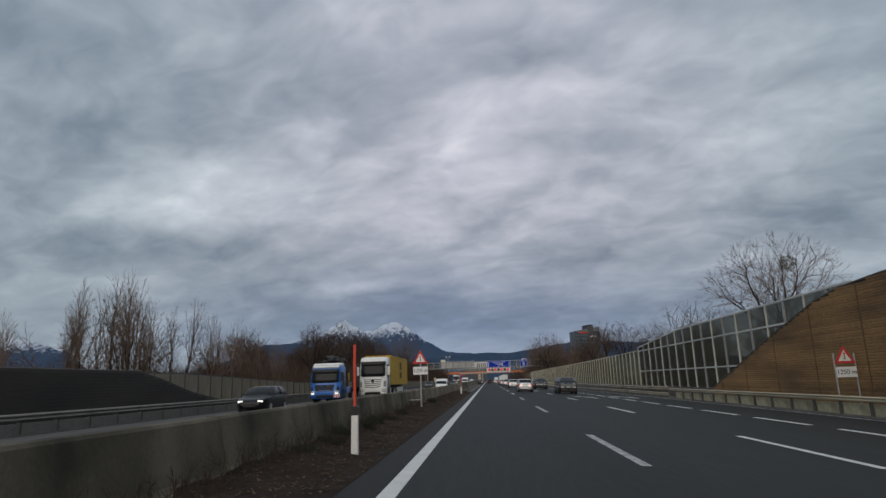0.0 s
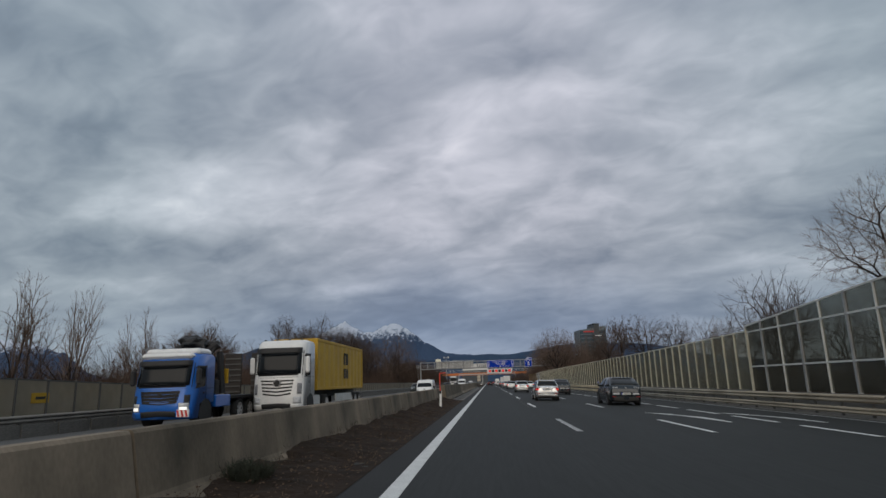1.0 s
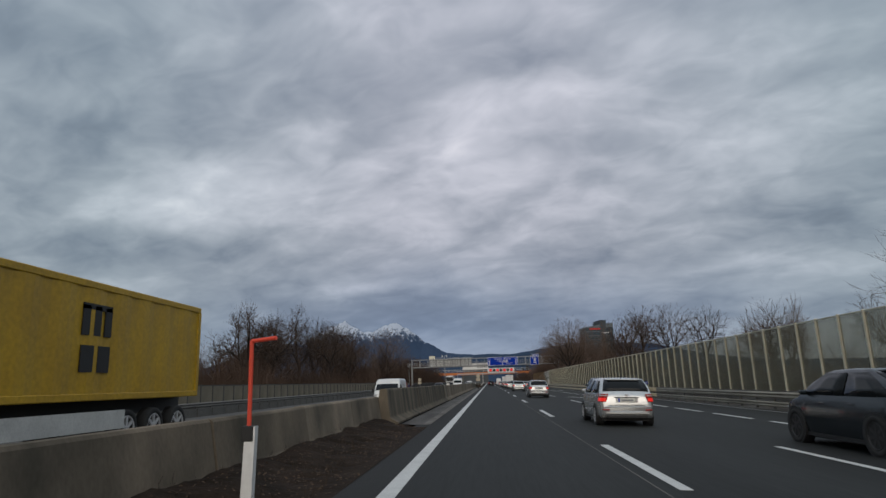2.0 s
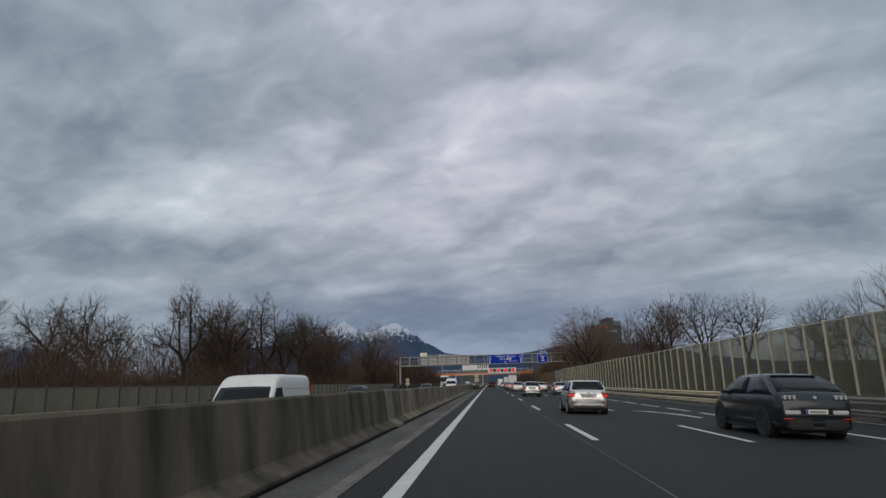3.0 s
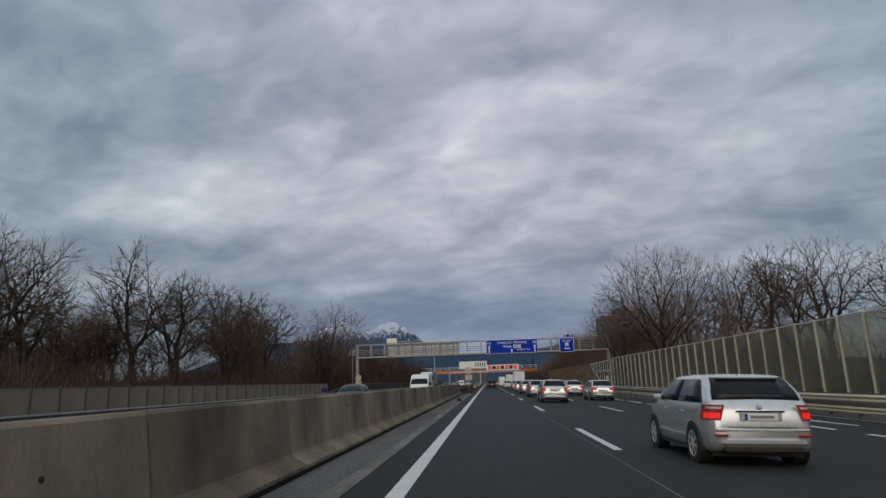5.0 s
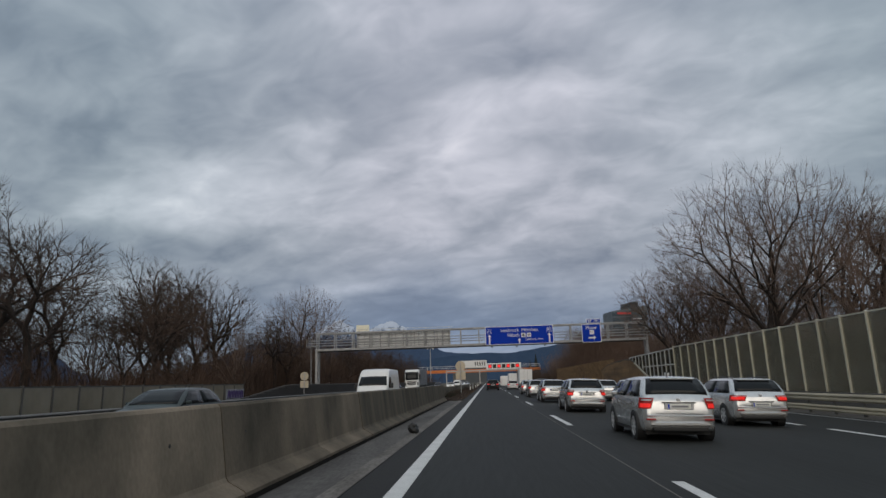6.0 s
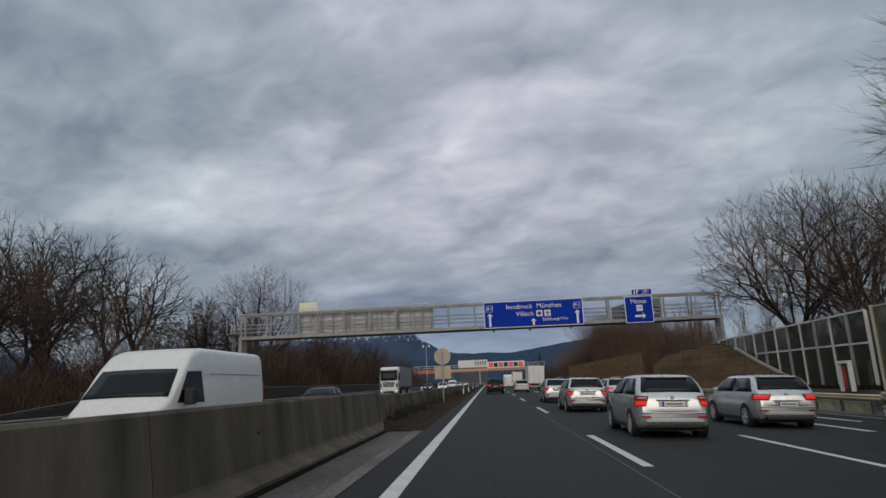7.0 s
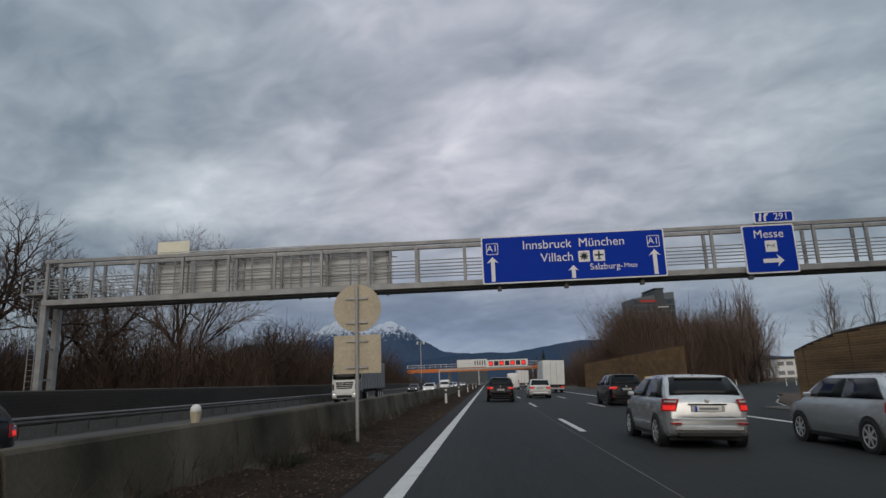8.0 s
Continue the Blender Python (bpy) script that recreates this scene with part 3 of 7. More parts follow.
def framed_wall(label, x, y0, y1, pitch, top_at, rails, z0=0.35, cut=None):
    """Large panes held in a grid of pale steel."""
    ob = thing("framed_noise_wall", label, "noise wall", (x, 0, 0), kind="structure")
    n = round((y1 - y0) / pitch)
    pitch = (y1 - y0) / n
    for k in range(n + 1):
        y = y0 + k * pitch
        wide = 0.15 if k % 2 else 0.065
        lo = max(z0 - 0.9, curved_top(cut, y) - 0.1) if cut else z0 - 0.9
        part("post", boxes(((-0.06, y - wide / 2, lo), (0.08, y + wide / 2, top_at(y))), bevel=0.01), FRAME_WHITE if wide < 0.1 else STEEL, ob)
        if k < n:
            yb = y + pitch
            bm = bmesh.new()
            lo_a = max(z0, curved_top(cut, y) - 0.1) if cut else z0
            lo_b = max(z0, curved_top(cut, yb) - 0.1) if cut else z0
            outline(bm, [(y, lo_a), (yb, lo_b), (yb, max(lo_b + 0.1, top_at(yb) - 0.03)), (y, max(lo_a + 0.1, top_at(y) - 0.03))], 0.02, "x")
            part("pane", bm, PANE_CLEAR, ob)
            for za, zb in [(top_at(y), top_at(yb))] + [(r, r) for r in rails]:
                if cut and (za < lo_a or zb < lo_b):
                    continue
                bm = bmesh.new()
                outline(bm, [(y + 0.04, za - 0.05), (yb - 0.04, zb - 0.05), (yb - 0.04, zb + 0.03), (y + 0.04, za + 0.03)], 0.07, "x")
                r = part("rail", bm, FRAME_WHITE, ob)
                r.matrix_basis = pose(-0.05, 0, 0)
    part("plinth", boxes(((-0.09, y0, -1.0), (0.12, y1, z0 - 0.05))), CONCRETE_PALE, ob)
    return ob


framed_wall("tall framed transparent noise wall with white steel grid", 16.38, 26, 63.3, 2.1, lambda y: float(np.interp(y, (26, 50, 63.3), (4.80, 4.72, 3.98))), (1.66, 3.62), 0.35, CREST_A)
framed_wall("low framed transparent noise wall with white steel grid", 16.62, 209.9, 226, 1.35, lambda y: float(np.interp(y, (209.9, 226), (3.5, 3.28))), (2.2,), 0.35, CREST_B)


def sloping_edge():
    """Pale steel edge that follows the falling crest of the timber wall, and the emergency cabinet beside it."""
    ob = thing("crest_edge", "pale steel edge along a falling timber crest", "wall edge", (16.3, 0, 0), kind="structure")
    ys = np.arange(215.5, 223.1, 0.5)
    bm = bmesh.new()
    pts = [(y, curved_top(CREST_B, y) + 0.09) for y in ys]
    outline(bm, pts + [(y, z - 0.14) for y, z in pts[::-1]], 0.10, "x")
    part("edge_bar", bm, FRAME, ob)
    box_ = thing("emergency_cabinet", "white emergency cabinet with red and green panels", "cabinet", (16.2, 211.3, 0.25))
    part("frame", boxes(((-0.06, -0.44, 0.0), (0.12, -0.34, 1.15)), ((-0.06, 0.34, 0.0), (0.12, 0.44, 1.15)), ((-0.06, -0.44, 1.15), (0.12, 0.44, 1.27)), bevel=0.015), WHITE, box_)
    part("back", boxes(((0.08, -0.34, 0.0), (0.11, 0.34, 1.15))), POST_DARK, box_)
    part("red_panel", boxes(((0.02, 0.02, 0.1), (0.07, 0.20, 1.05)), bevel=0.01), SIGN_RED, box_, "red panel")
    part("green_panel", boxes(((0.02, -0.20, 0.1), (0.07, -0.04, 1.05)), bevel=0.01), MISTLE, box_, "green panel")


sloping_edge()


def wave_profile(h, d=0.08):
    """The double-wave cross-section of a crash barrier beam, height h."""
    pts = []
    for k in range(13):
        u = k / 12
        pts.append((-d * abs(math.sin(u * 2 * math.pi)) - 0.004, (u - 0.5) * h))
    return pts + [(x + 0.012, z) for x, z in pts[::-1]]


def guard_rail(label, x, y0, y1, beams, material, post_mat, pitch=2.0, side=-1, post_h=0.7, plinth=None, panel=PLINTH):
    ob = thing("guard_rail", label, "guard rail", (x, 0, road_z(x) if x > 0 else -0.18), kind="structure")
    n = int((y1 - y0) / pitch)
    pm = link_mesh("rail_post", boxes(((-0.03, -0.05, -0.35), (0.07, 0.05, post_h)), bevel=0.008), post_mat)
    for k in range(n + 1):
        shared("rail_post", pm, ob, pose(0, y0 + k * pitch, 0))
    for z, h in beams:
        prof = [(px * (1 if side < 0 else -1), pz + z) for px, pz in wave_profile(h)]
        part("beam", sweep(bmesh.new(), [(px + side * 0.06, pz) for px, pz in prof], y0 - 1, y1 + 1, 1), material, ob, "", True)
    if plinth:
        me = link_mesh("plinth_panel", boxes(((0.02, 0.06, -0.1), (0.09, pitch - 0.06, plinth)), bevel=0.01), panel)
        for k in range(n):
            shared("plinth_panel", me, ob, pose(0.06, y0 + k * pitch, 0))
    return ob


guard_rail("steel guard rail with pale panels below along the timber wall", 15.05, -10, 48, ((0.68, 0.20),), RAIL, POST_DARK, 2.0, -1, 0.66, 0.50)
guard_rail("double weathered steel guard rail along the noise wall", 15.05, 50, 104, ((0.30, 0.26), (0.74, 0.30)), RAIL_WORN, POST_DARK, 2.0)
guard_rail("double beige steel guard rail along the noise wall", 15.05, 106, 206, ((0.30, 0.26), (0.74, 0.30)), RAIL, POST_DARK, 2.0)
guard_rail("steel guard rail with pale panels beside the exit", 15.15, 208, 238, ((0.68, 0.20),), RAIL, POST_DARK, 2.0, -1, 0.66, 0.50)
part("kerb_strip", sweep(bmesh.new(), [(14.8, road_z(14.8) - 0.1), (14.8, road_z(14.8) + 0.05), (15.0, road_z(15) + 0.07), (15.45, road_z(15.4) + 0.09), (15.9, road_z(15.9) + 0.12), (15.9, road_z(15.9) - 0.2)], -40, 243), CONCRETE_PALE)
tagged(bpy.data.objects["kerb_strip"], "narrow concrete strip under the guard rail", "kerb", "", "structure")

# ---- far side of the oncoming carriageway ----
guard_rail("dark grey steel guard rail with posts along the oncoming lanes", -15.9, -30, 350, ((0.66, 0.28),), RAIL_LEFT, POST_DARK, 2.0, 1, plinth=0.46, panel=CONCRETE_PALE)
LEFT_A = ((-60, 2.32), (33.5, 2.36), (36, 1.95), (40, 1.1), (44, 0.55), (46.5, 0.2))
LEFT_B = ((203, 0.2), (206, 0.55), (216, 1.45), (219, 1.55), (420, 1.5))
board_wall("low dark timber noise wall falling away at its end", -18.2, -60, 46.5, LEFT_A, -0.45, 0.14, 0.16, WOOD_DARK)
board_wall("low dark timber noise wall along the oncoming lanes", -18.2, 203, 420, LEFT_B, -0.45, 0.14, 0.16, WOOD_DARK)
panel_wall("noise_wall", "low grey panel noise wall with slim posts", -18.45, 30, 17, 1.9, 0.3, lambda y: 2.35 - 0.55 * min(1, max(0, (y - 40) / 20)), PANEL_GREY, POST_DARK, 0.09)
panel_wall("noise_wall", "low grey panel noise wall with slim posts", -18.45, 62.5, 78, 1.85, 0.3, lambda y: 1.68, PANEL_GREY, POST_DARK, 0.08)

# ---- overhead sign gantry ----
GY = 241.3


def truss_gantry():
    ob = thing("sign_gantry", "grey steel truss gantry spanning both carriageways", "gantry", (0, GY, 0))
    x0, x1, lo, hi = -22.0, 22.6, 6.0, 8.45
    for y in (-0.55, 0.55):
        part("lower_chord", boxes(((x0, y - 0.12, lo), (x1, y + 0.12, lo + 0.30)), bevel=0.02), GANTRY_STEEL, ob)
        part("upper_chord", boxes(((x0, y - 0.09, hi - 0.20), (x1, y + 0.09, hi)), bevel=0.02), GANTRY_STEEL, ob)
        n = 18
        for k in range(n + 1):
            x = x0 + 0.15 + (x1 - x0 - 0.3) * k / n
            part("upright", boxes(((x - 0.07, y - 0.07, lo + 0.31), (x + 0.07, y + 0.07, hi - 0.21))), GANTRY_STEEL, ob)
    # dark box added to give the shade below the lower chords
    part("underside_shade", boxes(((x0 + 0.4, -0.44, lo - 0.10), (x1 - 0.5, 0.44, lo - 0.004)), bevel=0.01), POST_DARK, ob, "dark band for the shade under the lower chords")
    part("walkway", boxes(((x0, -0.42, lo + 0.24), (x1, 0.42, lo + 0.29))), GANTRY_STEEL, ob)
    for z in (6.75, 7.10, 7.45):
        bm = bmesh.new()
        rod(bm, (x0 - 0.9, -0.46, z), (x1 + 0.5, -0.46, z), 0.028, 6)
        part("handrail", bm, GANTRY_STEEL, ob)
        bm = bmesh.new()
        rod(bm, (x0 - 0.9, 0.46, z), (x1 + 0.5, 0.46, z), 0.028, 6)
        part("handrail", bm, GANTRY_STEEL, ob)
    for k, x in enumerate((x0 + 0.15, x1 - 0.2)):
        for y in (-0.5, 0.5):
            part("leg", boxes(((x - 0.16, y - 0.16, -1.3), (x + 0.16, y + 0.16, lo)), bevel=0.02), GANTRY_STEEL, ob)
        for z in (0.6, 2.2, 3.8, 5.3):
            part("brace", boxes(((x - 0.05, -0.36, z - 0.05), (x + 0.05, 0.36, z + 0.05))), GANTRY_STEEL, ob)
    part("platform", boxes(((x0 - 1.3, -0.55, 6.62), (x0 - 0.02, 0.55, 6.68))), GANTRY_STEEL, ob)
    for y in (-0.5, 0.5):
        for x in (x0 - 1.25, x0 - 0.5):
            part("platform_post", boxes(((x - 0.025, y - 0.025, 6.68), (x + 0.025, y + 0.025, 7.7))), GANTRY_STEEL, ob)
    bm = bmesh.new()
    for y in (-0.25, 0.25):
        rod(bm, (x0 - 0.75, y, -0.9), (x0 - 0.75, y, 7.4), 0.03, 6)
    for k in range(26):
        rod(bm, (x0 - 0.75, -0.25, 0.2 + 0.28 * k), (x0 - 0.75, 0.25, 0.2 + 0.28 * k), 0.015, 5)
    part("ladder", bm, GANTRY_STEEL, ob)
    for x in (2.0, 5.3, 9.0, 14.2):
        part("detector", boxes(((x - 0.10, -0.75, 5.66), (x + 0.10, -0.5, 5.84)), ((x - 0.04, -0.68, 5.84), (x + 0.04, -0.6, 6.0)), bevel=0.01), POST_DARK, ob)
    return ob


truss_gantry()


def round_rect(w, h, r, n=4):
    pts = []
    for cx, cz, a0 in ((w / 2 - r, h / 2 - r, 0), (-w / 2 + r, h / 2 - r, 90), (-w / 2 + r, -h / 2 + r, 180), (w / 2 - r, -h / 2 + r, 270)):
        for k in range(n + 1):
            a = radians(a0 + 90 * k / n)
            pts.append((cx + r * math.cos(a), cz + r * math.sin(a)))
    return pts


def flat(pts, depth=0.012):
    return outline(bmesh.new(), pts, depth)


FACE = Euler((radians(90), 0, 0)).to_matrix().to_4x4()     # lettering stands up and looks back along -y


def arrow(w, h, stem):
    return [(0, h / 2), (w / 2, h / 2 - w * 0.55), (stem / 2, h / 2 - w * 0.42), (stem / 2, -h / 2), (-stem / 2, -h / 2), (-stem / 2, h / 2 - w * 0.42), (-w / 2, h / 2 - w * 0.55)]


def sign_board(name, label, w, h, at):
    ob = thing(name, label, "road sign", at)
    b = part("border", flat(round_rect(w, h, 0.10), 0.05), SIGN_WHITE, ob)
    b.matrix_basis = pose(0, 0.006, 0)
    part("face", flat(round_rect(w - 0.14, h - 0.14, 0.07), 0.012), SIGN_BLUE, ob).matrix_basis = pose(0, -0.006, 0)
    for x in np.linspace(-w * 0.4, w * 0.4, max(2, int(w))):
        part("bracket", boxes(((x - 0.04, 0.056, -h * 0.45), (x + 0.04, 0.16, h * 0.45))), STEEL, ob)
    return ob


def letter(ob, text, x, z, size):
    writing(text, size, ob, Matrix.Translation((x, -0.012, z)) @ FACE, SIGN_WHITE)


big = sign_board("direction_sign", "large blue motorway direction sign with white lettering", 9.05, 2.42, (5.70, GY - 0.85, 7.20))
for text, x, z, size in (("Innsbruck", -1.25, 0.66, 0.62), ("München", 1.45, 0.66, 0.62), ("Villach", -0.78, -0.02, 0.62), ("Salzburg-", 1.60, -0.58, 0.44), ("Mitte", 2.78, -0.58, 0.31), ("A1", -3.98, 0.58, 0.46), ("A1", 3.98, 0.58, 0.46)):
    letter(big, text, x, z, size)
for x in (-3.98, 3.98):
    ring = flat(round_rect(0.60, 0.58, 0.05), 0.006)
    f = part("route_frame", ring, SIGN_WHITE, big)
    f.matrix_basis = pose(x, -0.010, 0.57)
    part("route_field", flat(round_rect(0.54, 0.52, 0.04), 0.006), SIGN_BLUE, big).matrix_basis = pose(x, -0.0125, 0.57)
for x, z, s in ((-3.98, -0.46, 1.0), (3.98, -0.46, 1.0), (-0.02, -0.76, 0.52)):
    part("arrow", flat(arrow(0.58 * (1 if s == 1 else 0.9), 1.25 * s, 0.19), 0.008), SIGN_WHITE, big).matrix_basis = pose(x, -0.012, z)
for x in (0.55, 1.28):
    part("pictogram", flat(round_rect(0.56, 0.56, 0.04), 0.008), SIGN_WHITE, big).matrix_basis = pose(x, -0.012, -0.02)
bm = bmesh.new()
for a in range(4):
    q = pose(0.55, -0.016, -0.02, 0, 45 * a, 0)
    bmesh.ops.create_cube(bm, size=1, matrix=q @ Matrix.Diagonal((0.40, 0.004, 0.075, 1)))
part("symbol", bm, BLACK, big)
part("symbol", boxes(((1.24, -0.018, -0.22), (1.32, -0.014, 0.20)), ((1.06, -0.018, -0.03), (1.50, -0.014, 0.05)), ((1.18, -0.018, -0.22), (1.38, -0.014, -0.17))), BLACK, big)

exit_sign = sign_board("exit_sign", "small blue exit sign with white lettering and arrow", 2.50, 2.42, (15.22, GY - 0.85, 7.10))
letter(exit_sign, "Messe", 0, 0.72, 0.58)
part("pictogram", flat(round_rect(0.56, 0.56, 0.04), 0.008), SIGN_WHITE, exit_sign).matrix_basis = pose(0.05, -0.012, 0.12)
writing("P+R", 0.24, exit_sign, Matrix.Translation((0.05, -0.018, 0.12)) @ FACE, BLACK)
part("arrow", flat(arrow(0.60, 0.98, 0.20), 0.008), SIGN_WHITE, exit_sign).matrix_basis = pose(0.08, -0.012, -0.60, 0, 90, 0)
number = sign_board("exit_number_sign", "narrow blue exit number plate above the exit sign", 1.90, 0.60, (15.60, GY - 0.85, 8.68))
letter(number, "291", 0.35, 0, 0.48)
part("exit_symbol", flat([(-0.75, -0.2), (-0.62, -0.2), (-0.56, 0.2), (-0.66, 0.2)], 0.008), SIGN_WHITE, number).matrix_basis = pose(0, -0.012, 0)
part("exit_symbol", flat([(-0.48, -0.2), (-0.38, -0.2), (-0.38, 0.02), (-0.20, 0.2), (-0.42, 0.2), (-0.48, 0.05)], 0.008), SIGN_WHITE, number).matrix_basis = pose(0, -0.012, 0)

rear = thing("reversed_sign", "pale backs of signs facing the oncoming lanes", "road sign", (-10.1, GY + 0.8, 7.25))
for k in range(6):
    part("back_panel", boxes(((-6.5 + 2.17 * k, 0, -1.25), (-6.5 + 2.17 * k + 2.14, 0.04, 1.32)), bevel=0.005), WHITE, rear)
for k in range(9):
    x = -6.3 + 1.57 * k
    part("mount", boxes(((x - 0.05, -0.14, -1.35), (x + 0.05, -0.01, 1.40))), STEEL, rear)
for k in range(13):
    x = -6.4 + 1.07 * k
    bm = bmesh.new()
    rod(bm, (x, -0.30, -1.25), (x, -0.30, 1.30), 0.045, 6)
    rod(bm, (x, -0.30, -0.9), (x + 0.35, -0.14, -0.9), 0.03, 5)
    rod(bm, (x, -0.30, 0.7), (x + 0.35, -0.14, 0.7), 0.03, 5)
    part("strut", bm, STEEL, rear)
for z in (-0.75, -0.2, 0.35, 0.85):
    bm = bmesh.new()
    rod(bm, (-6.5, -0.20, z), (6.5, -0.20, z), 0.035, 6)
    part("cross_bar", bm, STEEL, rear)
bm = bmesh.new()
rod(bm, (-6.5, 0.0, 1.62), (6.8, 0.0, 1.55), 0.03, 6)
part("top_rail", bm, STEEL_PALE, rear)
small = thing("reversed_sign", "small pale back of an exit plate", "road sign", (-15.75, GY + 0.8, 9.02))
part("back_panel", boxes(((-0.9, 0, -0.42), (0.9, 0.04, 0.45)), bevel=0.005), mat("cream_sheet", (0.80, 0.77, 0.62), 0.6, vary=0.1, scale=2, fine=14, bump=0), small)
for x in (-0.45, 0.45):
    part("mount", boxes(((x - 0.05, -0.1, -0.9), (x + 0.05, -0.01, -0.3))), STEEL, small)


# ---- trees ----
def tube_mesh(name, segs, material):
    """Tapered branch pieces: rows of a, b, radius at a, radius at b, sides."""
    verts, faces = [], []
    for a, b, ra, rb, n in segs:
        d = b - a
        if d.length < 1e-5:
            continue
        u = d.orthogonal().normalized()
        w = d.normalized().cross(u)
        base = len(verts)
        ring = [(u * math.cos(2 * math.pi * k / n) + w * math.sin(2 * math.pi * k / n)) for k in range(n)]
        verts += [tuple(a + r * ra) for r in ring]
        if rb < 1e-6:
            verts.append(tuple(b))
            faces += [(base + k, base + (k + 1) % n, base + n) for k in range(n)]
        else:
            verts += [tuple(b + r * rb) for r in ring]
            faces += [(base + k, base + (k + 1) % n, base + n + (k + 1) % n, base + n + k) for k in range(n)]
    me = bpy.data.meshes.new(name)
    me.from_pydata(verts, [], faces)
    me.materials.append(material)
    return me


def crown_points(rng, style):
    """Twig ends scattered through the crown, denser towards its outside; lobes make it uneven."""
    pts = []
    for cx, cy, cz, rx, rz, share in style["lobes"](rng):
        for k in range(int(style["tips"] * share)):
            v = Vector((rng.gauss(0, 1), rng.gauss(0, 1), rng.gauss(0, 1))).normalized() * rng.random() ** style["hollow"]
            p = Vector((cx + v.x * rx, cy + v.y * rx, cz + v.z * rz))
            if p.z > style["foot"] + 0.55 * math.hypot(p.x, p.y) * style["cone"]:
                pts.append(p)
    return pts


def grow(rng, style):
    """Limbs and twigs of a leafless tree: limbs part again and again until each twig end is reached."""
    thick, thin = [], []

    def run(p, d, q, ra, rb, n):
        """A bowed limb from p, leaving along d, to q."""
        gap = (q - p).length
        k = 4 if n > 60 else (3 if n > 12 else (2 if n > 2 else 1))
        mid = p + d * gap * 0.42 + Vector((rng.gauss(0, 1), rng.gauss(0, 1), rng.gauss(0, 0.6))) * gap * style["wobble"]
        last, heading = p, d
        for i in range(k):
            t = (i + 1) / k
            e = p * (1 - t) ** 2 + mid * 2 * t * (1 - t) + q * t * t
            if n > 4 and i < k - 1:
                e += Vector((rng.gauss(0, 1), rng.gauss(0, 1), rng.gauss(0, 1))) * gap * style["wobble"] * 0.35
            a, b = ra + (rb - ra) * i / k, ra + (rb - ra) * t
            (thick if n > 22 else thin).append((last, e, a, b, 7 if n > 120 else (5 if n > 40 else (4 if n > 22 else 3))))
            heading, last = (e - last).normalized(), e
        return heading

    def split(p, d, pts, level):
        n = len(pts)
        r = style["tip"] * n ** style["pipe"]
        if n == 1:
            h = run(p, d, pts[0], r, 0.0, 1)
            for k in range(style["ends"]):
                v = (h + Vector((rng.gauss(0, 1), rng.gauss(0, 1), rng.gauss(0.4, 0.8))) * style["stray"]).normalized()
                b = p + (pts[0] - p) * rng.uniform(0.35, 1.0)
                thin.append((b, b + v * rng.uniform(0.4, 1.0) * style["end"], r * 0.72, 0.0, 3))
            return
        c = sum(pts, Vector()) / n
        f = style["first"] if level < style["low_forks"] else rng.uniform(0.26, 0.46)
        q = p + (c - p) * f
        q.z -= style["sag"] * (q - p).length
        h = run(p, d, q, r * 1.12, r * 0.96, n)
        axis = Vector((rng.gauss(0, 1), rng.gauss(0, 1), rng.gauss(0, 0.7)))
        for k in range(5):
            acc = Vector()
            for w in pts[:160]:
                v = w - c
                acc += v * v.dot(axis)
            axis = acc.normalized() if acc.length > 1e-9 else axis.normalized()
        cut = rng.gauss(0, 0.16) * max(abs((w - c).dot(axis)) for w in pts)
        one, two = [w for w in pts if (w - c).dot(axis) < cut], [w for w in pts if (w - c).dot(axis) >= cut]
        if not one or not two:
            one, two = pts[:n // 2], pts[n // 2:]
        for part_ in (one, two):
            m = sum(part_, Vector()) / len(part_)
            split(q, (h * 0.45 + (m - q).normalized() * 0.75).normalized(), part_, level + 1)

    pts = crown_points(rng, style)
    rng.shuffle(pts)
    r0 = style["tip"] * len(pts) ** style["pipe"]
    p, d = Vector((0, 0, 0)), Vector((rng.gauss(0, 0.07), rng.gauss(0, 0.07), 1)).normalized()
    for k in range(4):
        q = p + d * style["trunk"] / 4
        thick.append((p, q, r0 * (1.5 - 0.12 * k - 0.1 * (k > 0)), r0 * (1.3 - 0.1 * k), 8))
        p, d = q, (d + Vector((rng.gauss(0, 0.06), rng.gauss(0, 0.06), 0.05))).normalized()
    split(p, d, pts, 0)
    return thick, thin


def lobes_round(rng):
    return [(0, 0, 0.64, 0.36, 0.35, 1.0)]


def lobes_fan(rng):
    return [(0, 0, 0.64, 0.425, 0.37, 0.72)] + [(0.32 * math.cos(a), 0.32 * math.sin(a), rng.uniform(0.46, 0.70), 0.18, 0.2, 0.07) for a in (0.4, 1.9, 3.5, 5.1)]


def lobes_spread(rng):
    out = [(0, 0, 0.74, 0.16, 0.25, 0.26)]
    for k in range(6):
        a, d = k * 1.05 + rng.uniform(-0.4, 0.4), rng.uniform(0.16, 0.33)
        out.append((d * math.cos(a), d * math.sin(a), rng.uniform(0.46, 0.78), rng.uniform(0.12, 0.18), rng.uniform(0.15, 0.22), 0.126))
    return out


def lobes_narrow(rng):
    return [(rng.gauss(0, 0.03), rng.gauss(0, 0.03), 0.60, 0.11, 0.40, 0.75), (rng.gauss(0, 0.1), rng.gauss(0, 0.1), 0.5, 0.1, 0.25, 0.3)]


